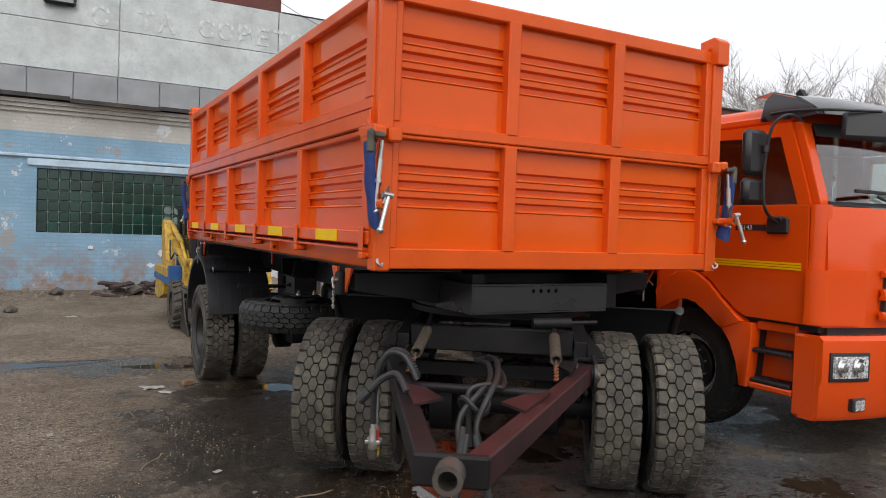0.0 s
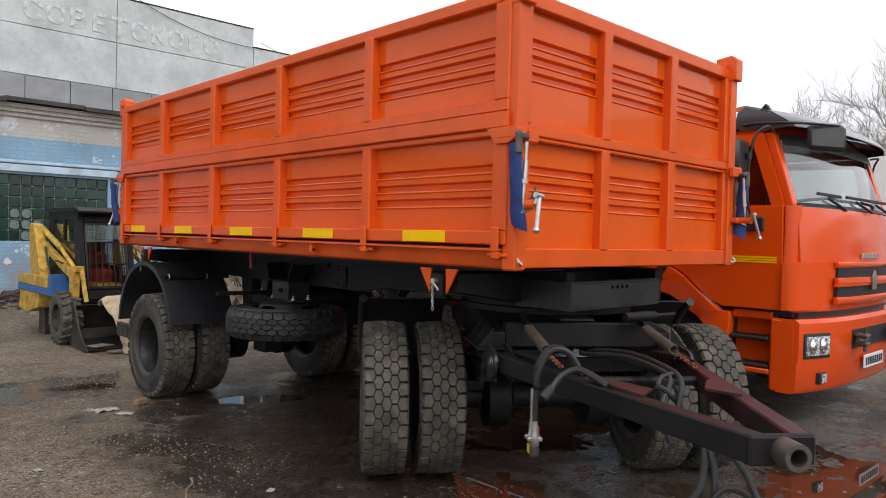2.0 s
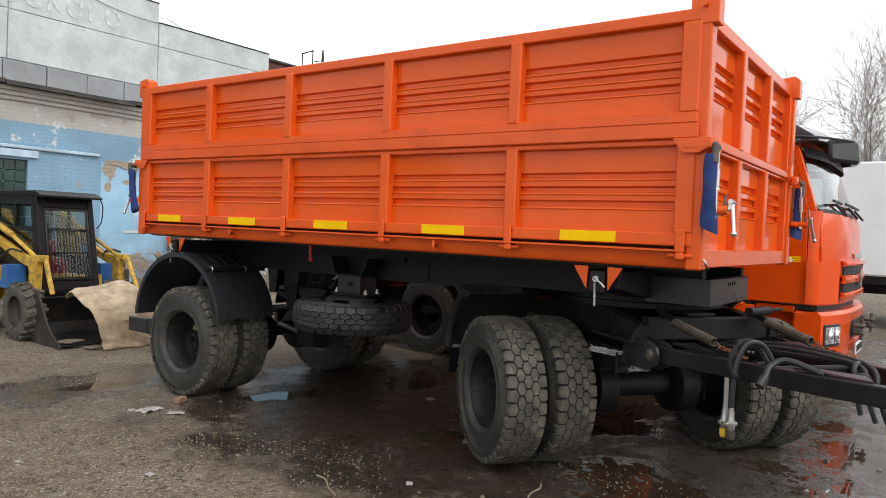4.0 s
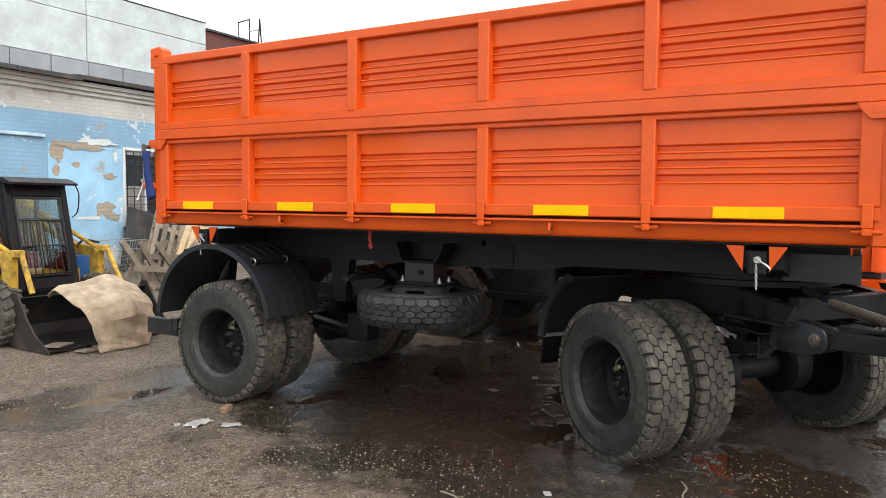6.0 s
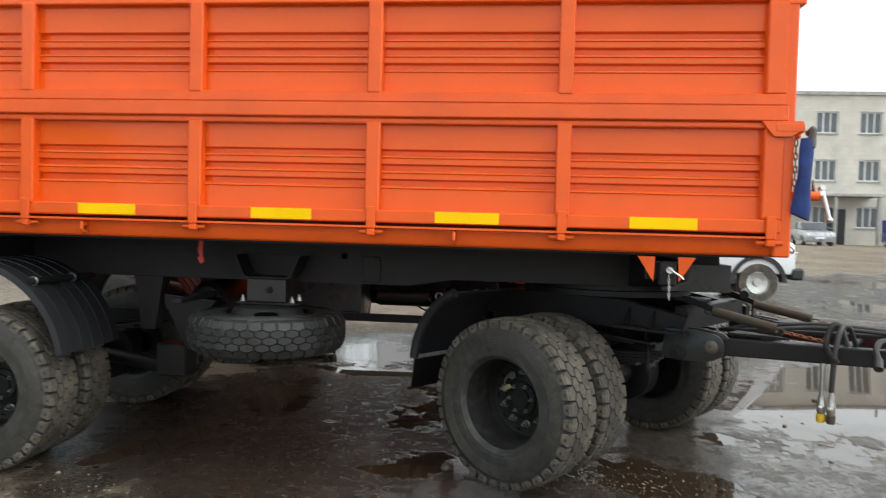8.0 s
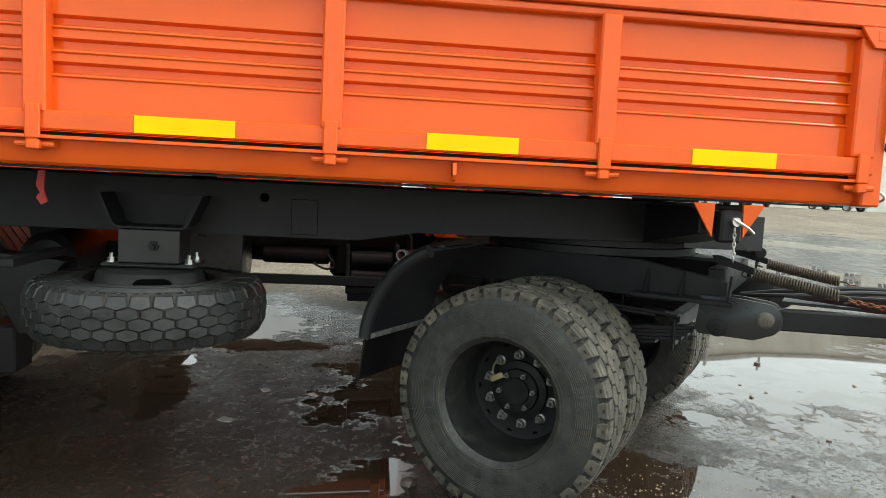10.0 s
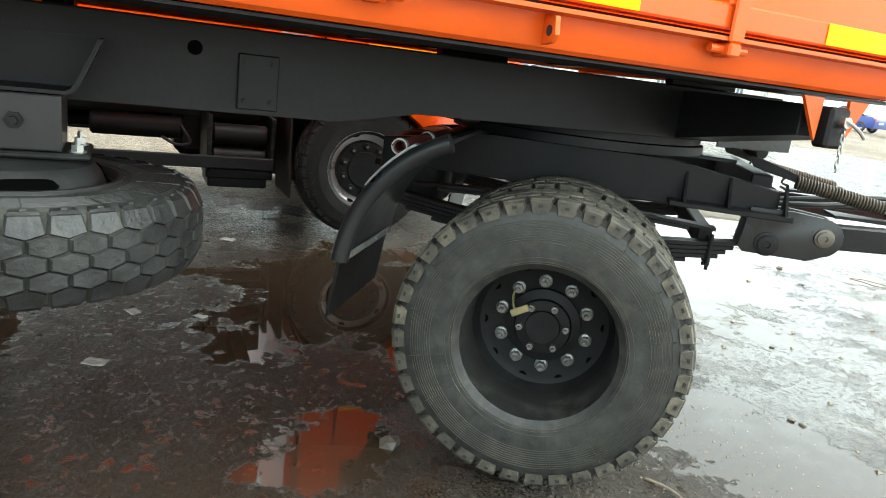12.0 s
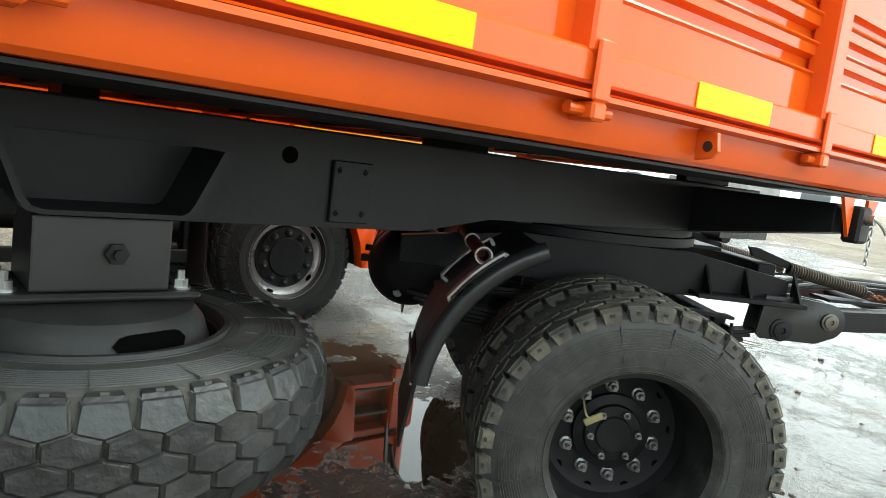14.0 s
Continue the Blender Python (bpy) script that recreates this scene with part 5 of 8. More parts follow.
# air tank slung across the back of the dolly
bm = B()
lathe(bm, [(0.0, -0.04), (0.09, -0.034), (0.14, -0.018), (0.173, 0.015), (0.182, 0.05), (0.182, 0.52), (0.172, 0.56), (0.13, 0.59), (0.0, 0.61)], 40, pose(-0.15, 0.695, 0.885, 0, 90, 0), caps=False)
tank = part("air_tank", bm, BLACK, trailer, "black air tank slung across the dolly", at=DOLLY, smooth=40)
for x in (-0.05, 0.30):
    bm = B()
    lathe(bm, [(0.1825, -0.02), (0.1865, -0.02), (0.1865, 0.02), (0.1825, 0.02)], 40, pose(x, 0.695, 0.885, 0, 90, 0))
    box(bm, (x - 0.02, 0.505, 0.93), (x + 0.02, 0.5125, 1.10))
    box(bm, (x - 0.02, 0.8775, 0.875), (x + 0.02, 0.915, 0.905), 0.003)
    part("tank_strap", bm, BLACK, tank, smooth=30)
bm = B()
lathe(bm, [(0.020, 0.0), (0.020, 0.006)], 14, pose(-0.168, 0.735, 0.770, 0, -90, 0))
bolt(bm, (-0.175, 0.735, 0.770), (-1, 0, 0), 0.012, 0.014)
part("drain_plug", bm, NUT, tank)
# dolly mudguards with flaps
for s in (-1, 1):
    bm = B()
    c, r0, r1 = (0.131, 0.651), 0.535, 0.524
    arc = [radians(68 - 5.6 * k) for k in range(12)]
    outer = [(c[0] + r0 * math.cos(a), c[1] + r0 * math.sin(a)) for a in arc]
    inner = [(c[0] + r1 * math.cos(a), c[1] + r1 * math.sin(a)) for a in arc]
    prism(bm, outer + inner[::-1], "x", s * 1.20, s * 0.62)
    guard = part("front_mudguard", bm, PLASTIC, trailer, "black plastic quarter mudguard", at=DOLLY, smooth=30)
    bm = B()
    tube(bm, [(s * 1.205, c[0] + 0.985 * (y - c[0]), c[1] + 0.985 * (z - c[1])) for y, z in outer], 0.030, 12, 2)
    part("rolled_rim", bm, BLACK_GLOSS, guard, "rolled outer rim", smooth=60)
    bm = B()
    prism(bm, [(0.652, 0.735), (0.664, 0.735), (0.694, 0.500), (0.686, 0.500)], "x", s * 1.19, s * 0.66)
    part("rubber_flap", bm, BLACK, guard, "black rubber flap", smooth=0)
    bm = B()
    box(bm, (s * 1.195, 0.672, 0.695), (s * 0.65, 0.680, 0.722), 0.001)
    part("flap_strip", bm, NUT, guard, "bare metal strip", smooth=0)
    bm = B()
    box(bm, (s * 1.192, 0.6455, 0.697), (s * 0.655, 0.6548, 0.722), 0.001)
    for k in range(4):
        bolt(bm, (s * (0.70 + 0.145 * k), 0.6455, 0.7095), (0, -1, 0), 0.006, 0.004)
    part("flap_strip", bm, BARE_STRAP, guard, "bare metal strip with rivets", smooth=0)
    bm = B()
    lathe(bm, [(0.022, 0.0), (0.022, 0.70), (0.017, 0.70), (0.017, 0.62), (0.0, 0.62)], 18, pose(s * 0.45, 0.505, 1.100, 0, 90 * s, 0), caps=False)
    part("mudguard_bracket", bm, material("rusty_red_tube", (0.12, 0.022, 0.02), 0.65, var=0.4, scale=20, dirt=0.5, dirt_color=(0.03, 0.02, 0.016)), guard, "open-ended primed tube")
    bm = B()
    arc = [radians(56 - 2.75 * k) for k in range(9)]
    for xa, xb in ((1.185, 1.14), (0.80, 0.755)):
        bm = B()
        prism(bm, [(c[0] + 0.566 * math.cos(a), c[1] + 0.566 * math.sin(a)) for a in arc] + [(c[0] + 0.559 * math.cos(a), c[1] + 0.559 * math.sin(a)) for a in arc[::-1]], "x", s * xa, s * xb)
        for a in (arc[0], arc[-1]):
            m = Matrix.Translation((0, c[0], c[1])) @ pose(0, 0, 0, math.degrees(a), 0, 0)
            box(bm, (min(s * xa, s * xb), 0.532, -0.006), (max(s * xa, s * xb), 0.560, 0.006), 0.001, m)
        part("clamp_strap", bm, BARE_STRAP, guard, "bare pale metal strap", smooth=30)
    for xx in (s * 0.78, s * 1.145):
        bm = B()
        ring = [(0.505 + 0.027 * math.cos(t), 1.100 + 0.027 * math.sin(t)) for t in [2 * math.pi * k / 16 for k in range(16)]]
        hole = [(0.505 + 0.0225 * math.cos(t), 1.100 + 0.0225 * math.sin(t)) for t in [2 * math.pi * k / 16 for k in range(16)]]
        prism(bm, ring + ring[:1] + hole[:1] + hole[:0:-1], "x", xx - 0.012, xx + 0.012)
        part("clamp", bm, BARE_STRAP, guard, "bright clamp ring", smooth=30)

# rear mudguards
for s in (-1, 1):
    x_out, x_in = CX + s * 1.145, CX + s * 0.55
    cy, cz = 4.585, 0.65
    bm = B()
    arc = [radians(a) for a in range(3, 173, 6)]
    for x0, x1, ra, rb in ((x_out, x_in, 0.630, 0.618), (x_out - s * 0.012, x_out + s * 0.012, 0.642, 0.603)):
        prism(bm, [(cy + ra * math.cos(a), cz + ra * math.sin(a)) for a in arc] + [(cy + rb * math.cos(a), cz + rb * math.sin(a)) for a in arc[::-1]], "x", x0, x1)
    guard = part("rear_mudguard", bm, PLASTIC, trailer, "black ribbed plastic mudguard", smooth=30)
    for k in range(5):
        xm = x_out - s * (0.10 + 0.105 * k)
        bm = B()
        prism(bm, [(cy + 0.636 * math.cos(a), cz + 0.636 * math.sin(a)) for a in arc] + [(cy + 0.629 * math.cos(a), cz + 0.629 * math.sin(a)) for a in arc[::-1]], "x", xm - 0.006, xm + 0.006)
        part("rib", bm, PLASTIC, guard, smooth=30)
    for a in (60, 128):
        y, z = cy + 0.652 * math.cos(radians(a)), cz + 0.652 * math.sin(radians(a))
        bm = B()
        rod(bm, (x_out - s * 0.03, y, z), (CX + s * 0.50, y, z), 0.021, 12)
        part("support_tube", bm, BLACK, guard)
        for xx in (x_out - s * 0.06, x_out - s * 0.42):
            bm = B()
            tube(bm, [(xx, y + 0.026 * math.cos(t), z + 0.026 * math.sin(t)) for t in [2 * math.pi * k / 10 for k in range(11)]], 0.006, 6, 1)
            part("clamp", bm, STEEL, guard, "bright clamp ring")
    # tail lamp carrier behind the wheel
    bm = B()
    box(bm, (CX + s * 1.10, 5.05, 0.49), (CX + s * 0.45, 5.11, 0.64), 0.006)
    box(bm, (CX + s * 1.11, 5.112, 0.495), (CX + s * 1.06, 5.41, 0.635), 0.008)
    part("tail_bracket", bm, BLACK_GLOSS, trailer, "black tail lamp bracket", smooth=0)

# rear springs and hangers
for s in (-1, 1):
    x = CX + s * 0.47
    leaf = None
    for k in range(6):
        half, zc = 0.68 - 0.07 * k, 0.80 - 0.017 * k
        up, dn = [], []
        for i in range(9):
            y = -half + half * i / 4
            z = zc + 0.06 * (y / 0.68) ** 2
            up.append((4.5 + y, z + 0.007))
            dn.append((4.5 + y, z - 0.007))
        bm = B()
        prism(bm, up + dn[::-1], "x", x - 0.035, x + 0.035)
        ob = part("leaf_spring" if leaf is None else "leaf", bm, BLACK, leaf or trailer, smooth=0)
        leaf = leaf or ob
    for y in (3.78, 5.12):
        bm = B()
        prism(bm, [(y - 0.10, 1.172), (y + 0.10, 1.172), (y + 0.05, 0.82), (y - 0.05, 0.82)], "x", x - 0.05, x + 0.05, 0.006)
        part("spring_hanger", bm, BLACK, trailer, smooth=0)
    bm = B()
    prism(bm, [(3.30, 1.03), (3.66, 1.06), (3.66, 1.00), (3.50, 0.70), (3.42, 0.70), (3.36, 0.97)], "x", x - s * 0.02 - 0.09, x + s * 0.02 + 0.09, 0.008)
    box(bm, (CX + s * 0.53, 3.30, 1.06), (CX + s * 1.03, 3.36, 1.09), 0.004)
    part("air_valve_bracket", bm, BLACK, trailer, smooth=0)
bm = B()
lathe(bm, [(0.0, -0.42), (0.10, -0.41), (0.135, -0.38), (0.135, 0.38), (0.10, 0.41), (0.0, 0.42)], 24, pose(1.45, 3.55, 0.98, 0, 90, 0), caps=False)
part("air_tank", bm, BLACK, trailer, "black air tank")
bm = B()
rod(bm, (0.9, 3.7, 0.52), (1.1, 4.4, 0.56), 0.05, 12)
box(bm, (0.72, 3.55, 0.50), (0.9, 3.75, 0.72), 0.01)
part("brake_gear", bm, BLACK, trailer)

# spare wheel under the side of the chassis
SPARE_RIM = material("dusty_grey_black_wheel", (0.026, 0.026, 0.025), 0.5, var=0.35, scale=9, bump=0.1, bump_scale=40, spec=0.3, dirt=0.5, dirt_color=(0.075, 0.072, 0.064), dirt_scale=7)
SP = Matrix.Translation((0.575, 2.93, 0.868))
bm = rim_mesh(0.045)
spare = part("spare_wheel", bm, [SPARE_RIM, SPARE_RIM], trailer, "spare wheel hung flat under the chassis", at=SP, smooth=30)
for v in spare.data.vertices:
    v.co.z *= 0.86
spare_tyre = again(tyre_data, pose(0, 0, 0, 0, 0, 11), spare)
spare_tyre.data = tyre_data.data.copy()
for v in spare_tyre.data.vertices:      # rounder shoulders and a slimmer section
    r, e = math.hypot(v.co.x, v.co.y), abs(v.co.z) / (TW / 2)
    if r > 0.44 and e > 0.45:
        k = 1 - 0.075 * ((e - 0.45) / 0.55) ** 2 * min(1, (r - 0.44) / 0.05)
        v.co.x, v.co.y = v.co.x * k, v.co.y * k
    v.co.z *= 0.84
spare_tyre.data.materials[0] = material("spare_tyre_rubber", (0.019, 0.0195, 0.020), 0.45, var=0.45, scale=14, bump=0.5, bump_scale=45, dirt=0.4, dirt_color=(0.07, 0.066, 0.058), dirt_scale=12)
spare_tyre.data.materials[1] = material("dusty_spare_sidewall", (0.050, 0.050, 0.045), 0.6, var=0.35, scale=7, bump=0.15, bump_scale=60, dirt=0.5, dirt_color=(0.10, 0.097, 0.082), dirt_scale=6)
spare_tyre.data.materials[2] = material("dusty_groove_rubber", (0.045, 0.043, 0.037), 0.8, var=0.4, scale=10, dirt=0.6, dirt_color=(0.10, 0.095, 0.08), dirt_scale=9)
bm = B()
DISC_PROFILE = [(0.10, 0.046), (0.245, 0.050), (0.240, 0.085), (0.226, 0.124), (0.204, 0.150), (0.17, 0.160), (0.06, 0.160)]
lathe(bm, DISC_PROFILE, 48)
part("wheel_disc", bm, SPARE_RIM, spare, smooth=30)
bm = B()
lathe(bm, [(0.258, 0.080), (0.262, 0.108), (0.268, 0.117), (0.280, 0.117), (0.287, 0.105)], 56, caps=False)
part("rim_flange", bm, SPARE_RIM, spare, smooth=40)
for k in range(4):      # long hand holes in the slope of the disc
    bm = B()
    rows = []
    for i in range(13):
        u = (i - 6) / 6
        a, w = radians(17 + 90 * k + 19 * u), 0.5 * math.sqrt(max(0.0, 1 - u ** 4))
        row = []
        for f in (0.5 - w, 0.5 + w):
            r, z = 0.2353 + (0.2167 - 0.2353) * f, 0.098 + (0.135 - 0.098) * f
            row.append(bm.verts.new(((r + 0.0058) * math.cos(a), (r + 0.0058) * math.sin(a), z + 0.001)))
        rows.append(row)
    for p, q in zip(rows, rows[1:]):
        bm.faces.new((p[0], q[0], q[1], p[1]))
    bmesh.ops.remove_doubles(bm, verts=bm.verts, dist=0.0002)
    part("hand_hole", bm, HOLE, spare)
bm = B()
prism(bm, [(2.795, 1.050), (3.045, 1.050), (3.045, 1.193), (2.795, 1.193)], "x", 0.50, 0.70, 0.005)
carrier = part("spare_wheel_carrier", bm, BLACK_GLOSS, trailer, "black box bracket above the spare wheel", smooth=0)
bm = B()      # folded plate that hangs the box from the chassis beam, flared at both ends
edge = [(3.12, 1.34), (3.075, 1.225), (3.060, 1.204), (3.035, 1.1975), (2.785, 1.1975), (2.766, 1.204), (2.752, 1.225), (2.70, 1.34)]
inner = [(3.108, 1.34), (3.063, 1.229), (3.052, 1.213), (3.033, 1.2065), (2.787, 1.2065), (2.774, 1.213), (2.764, 1.229), (2.712, 1.34)]
prism(bm, edge + inner[::-1], "x", 0.475, 0.668)
part("folded_hanger", bm, BLACK, carrier, "black folded hanger plate", smooth=0)
bm = B()
prism(bm, edge, "x", 0.655, 0.6675)
part("back_plate", bm, BLACK, carrier, smooth=0)
bm = B()
box(bm, (0.487, 2.730, 1.032), (0.715, 3.112, 1.048), 0.006)
part("clamp_plate", bm, SPARE_RIM, carrier, smooth=0)
for x, y in ((0.53, 2.762), (0.53, 3.080), (0.67, 2.762), (0.67, 3.080)):
    bm = B()
    bolt(bm, (x, y, 1.0485), (0, 0, 1), 0.016, 0.020)
    lathe(bm, [(0.022, 1.0482), (0.022, 1.0525)], 14, pose(x, y, 0))
    part("bolt", bm, STEEL, carrier, "bright bolt")
bm = B()
bolt(bm, (0.499, 2.90, 1.125), (-1, 0, 0), 0.022, 0.016)
part("bolt", bm, BLACK, carrier)
bm = B()
prism(bm, [(3.31, 1.42), (3.335, 1.42), (3.345, 1.36), (3.33, 1.33), (3.345, 1.31), (3.325, 1.28), (3.30, 1.295), (3.315, 1.34)], "x", 0.445, 0.457)
part("red_hook", bm, RED, trailer, "dark red hook under the body", smooth=0)

# corner locks: lever, turnbuckle and blue cloth sleeve
for sx in (0, 1):
    for sy in (0, 1):
        def at(x, y, z, sx=sx, sy=sy):
            return (x if not sx else XR - x, y if not sy else 5.20 - y, z)

        def lock_box(bm, a, b, bevel):
            return box(bm, at(*a), at(*b), bevel)
        bm = B()
        lock_box(bm, (-0.015, -0.05, 2.07), (0.055, 0.10, 2.125), 0.01)
        lock_box(bm, (0.06, -0.06, 2.05), (0.13, -0.016, 2.12), 0.01)
        ear = [(-0.04, 2.13), (0.16, 2.128), (0.14, 2.10), (0.10, 2.05), (0.02, 2.05), (-0.05, 2.09)]
        prism(bm, [(at(0, p, z)[1], z) for p, z in ear], "x", at(-0.013, 0, 0)[0], at(0.0, 0, 0)[0], 0.003)
        lock = part("corner_lock", bm, ORANGE_RIB, trailer, "orange corner lock with lever and turnbuckle", smooth=0)
        bm = B()
        lock_box(bm, (-0.058, -0.090, 1.985), (-0.022, -0.055, 2.10), 0.012)
        lock_box(bm, (-0.03, -0.085, 2.06), (0.03, -0.060, 2.09), 0.008)
        part("hook", bm, WORN, lock)
        bm = B()
        rod(bm, at(0.018, -0.072, 2.05), at(-0.012, -0.080, 1.717), 0.008, 8)
        rod(bm, at(0.010, -0.074, 1.965), at(0.002, -0.076, 1.875), 0.013, 10)
        rod(bm, at(0.002, -0.076, 1.872), at(0.000, -0.077, 1.855), 0.016, 6)
        rod(bm, at(-0.014, -0.080, 1.72), at(0.030, -0.085, 1.735), 0.011, 8)
        part("turnbuckle", bm, STEEL, lock, "zinc turnbuckle rod")
        bm = B()
        rod(bm, at(0.012, -0.012, 1.755), at(0.012, -0.135, 1.757), 0.024, 16)
        lock_box(bm, (-0.02, -0.06, 1.74), (0.07, -0.016, 1.77), 0.006)
        part("lever_boss", bm, ORANGE_RIB, lock)
        bm = B()
        rod(bm, at(0.012, -0.136, 1.757), at(0.024, -0.152, 1.797), 0.014, 10)
        rod(bm, at(-0.004, -0.150, 1.800), at(0.044, -0.152, 1.793), 0.014, 10)
        rod(bm, at(0.024, -0.152, 1.797), at(-0.025, -0.178, 1.638), 0.0105, 10)
        lathe(bm, [(0.0, -0.016), (0.012, -0.012), (0.017, 0.0), (0.012, 0.012), (0.0, 0.016)], 12, Matrix.Translation(at(-0.025, -0.178, 1.636)), caps=False)
        spur = B()
        prism(spur, [(at(0.0, 0, 0)[0], 1.775), (at(0.045, 0, 0)[0], 1.785), (at(0.040, 0, 0)[0], 1.842)], "y", at(0, -0.118, 0)[1], at(0, -0.110, 0)[1])
        part("spur_plate", spur, WORN, lock, smooth=0)
        part("lever", bm, STEEL, lock, "zinc locking lever")
        bm = B()
        n = 16
        rows = []
        for k in range(n + 1):
            t = k / n
            z = 2.04 - 0.39 * t
            w = 0.028 + 0.004 * math.sin(9 * t) + 0.016 * t
            d = 0.026 + 0.004 * math.sin(14 * t + 1)
            cxx, cyy = -0.035 + 0.045 * t * t, -0.050 + 0.004 * t
            rows.append([bm.verts.new(at(cxx + d * math.cos(a), cyy + w * math.sin(a), z + 0.02 * math.sin(a) * t)) for a in [2 * math.pi * j / 10 for j in range(10)]])
        for p, q in zip(rows, rows[1:]):
            for j in range(10):
                bm.faces.new((p[j], p[(j + 1) % 10], q[(j + 1) % 10], q[j]))
        bm.faces.new(rows[0])
        bm.faces.new(rows[-1])
        part("cloth_sleeve", bm, BLUE_CLOTH, lock, "blue cloth sleeve over the lock chain", smooth=60)
        bm = B()
        chain(bm, at(0.03, -0.022, 2.04), at(0.032, -0.022, 1.74), 9, 0.004, 0.022)
        part("lock_chain", bm, RUST, lock)
        bm = B()
        tube(bm, [at(0.035, -0.018, 1.50), at(0.03, -0.035, 1.48), at(0.05, -0.03, 1.465), at(0.06, -0.02, 1.48)], 0.006, 6, 4)
        part("hinge_clip", bm, STEEL, lock)
# tow handle lock on the dolly, seen above the front cross beam
bm = B()
rod(bm, (0.22, -0.86, 1.155), (0.42, -0.80, 1.16), 0.028, 14)
rod(bm, (0.42, -0.80, 1.16), (0.56, -0.76, 1.165), 0.012, 8)
part("latch_cylinder", bm, BLACK, dolly)


# ---- orange truck beside the trailer ----
TX0, TX1 = 3.45, 5.95
SMOKE = material("smoked_visor_plastic", (0.045, 0.05, 0.055), 0.18, var=0.1, scale=2, coat=0.4)
LAMP_SILVER = material("silvered_lamp_lens", (0.82, 0.83, 0.84), 0.28, metal=0.6, var=0.2, scale=60, bump=0.15, bump_scale=90)
AMBER = material("amber_lamp_plastic", (0.85, 0.22, 0.02), 0.25, var=0.05)
truck = thing("cab_truck", "orange forward-control tipper truck parked beside the trailer", "truck", at=pose(-0.16, 0, 0))
FRONT_Y = -0.055


def bent(x):
    """How far the cab's front bows forward at x."""
    u = (x - (TX0 + TX1) / 2) / 1.25
    return -0.16 * (1 - abs(u) ** 3.0)


def front_sheet(bm, x0, x1, rows, thick=0.05, n=14, mat=0):
    """A panel across the cab front, bowed in plan; rows of (y, z) from bottom to top."""
    cols = []
    for i in range(n + 1):
        x = x0 + (x1 - x0) * i / n
        cols.append(([bm.verts.new((x, y + bent(x), z)) for y, z in rows], [bm.verts.new((x, y + bent(x) + thick, z)) for y, z in rows]))
    for (a, b), (c, d) in zip(cols, cols[1:]):
        for k in range(len(rows) - 1):
            bm.faces.new((a[k], c[k], c[k + 1], a[k + 1])).material_index = mat
            bm.faces.new((b[k], b[k + 1], d[k + 1], d[k])).material_index = mat
        bm.faces.new((a[0], b[0], d[0], c[0])).material_index = mat
        bm.faces.new((a[-1], c[-1], d[-1], b[-1])).material_index = mat
    for a, b in (cols[0], cols[-1]):
        for k in range(len(rows) - 1):
            bm.faces.new((a[k], a[k + 1], b[k + 1], b[k])).material_index = mat
    return bm


# sides: sill panel, pillars and roof round the real window openings
bm = B()
front_sheet(bm, TX0 + 0.06, TX1 - 0.06, [(FRONT_Y, 1.06), (FRONT_Y - 0.03, 1.40), (FRONT_Y, 1.80), (FRONT_Y + 0.03, 1.90)])
cab = part("cab", bm, CAB, truck, "orange cab", smooth=40)
bm = B()
prism(bm, [(TX0 + 0.03, 2.52), (TX0 + 0.06, 2.60), (TX0 + 0.12, 2.645), (TX0 + 0.35, 2.675), (4.7, 2.69), (TX1 - 0.35, 2.675), (TX1 - 0.12, 2.645), (TX1 - 0.06, 2.60), (TX1 - 0.03, 2.52)], "y", 0.32, 1.49)
part("roof", bm, CAB, cab, smooth=40)
bm = B()
front_sheet(bm, TX0 + 0.13, TX1 - 0.13, [(0.125, 2.40), (0.158, 2.495)], 0.006)
part("sun_strip", bm, TRIM_BLACK, cab, "dark strip along the top of the windscreen", smooth=60)
bm = B()
box(bm, (TX0 + 0.06, 1.42, 1.0), (TX1 - 0.06, 1.50, 2.66), 0.03)
part("rear_wall", bm, CAB, cab, smooth=0)
bm = B()
box(bm, (TX0 + 0.06, -0.05, 1.02), (TX1 - 0.06, 1.41, 1.06))
part("cab_floor", bm, TRIM_BLACK, cab, smooth=0)
bm = B()
box(bm, (TX0 + 0.35, 0.75, 1.07), (TX1 - 0.35, 1.35, 1.95), 0.06)
part("seats", bm, TRIM_BLACK, cab, smooth=0)
bm = B()
box(bm, (TX0 + 0.12, 0.05, 1.62), (TX1 - 0.12, 0.3, 1.88), 0.04)
part("dashboard", bm, TRIM_BLACK, cab, smooth=0)
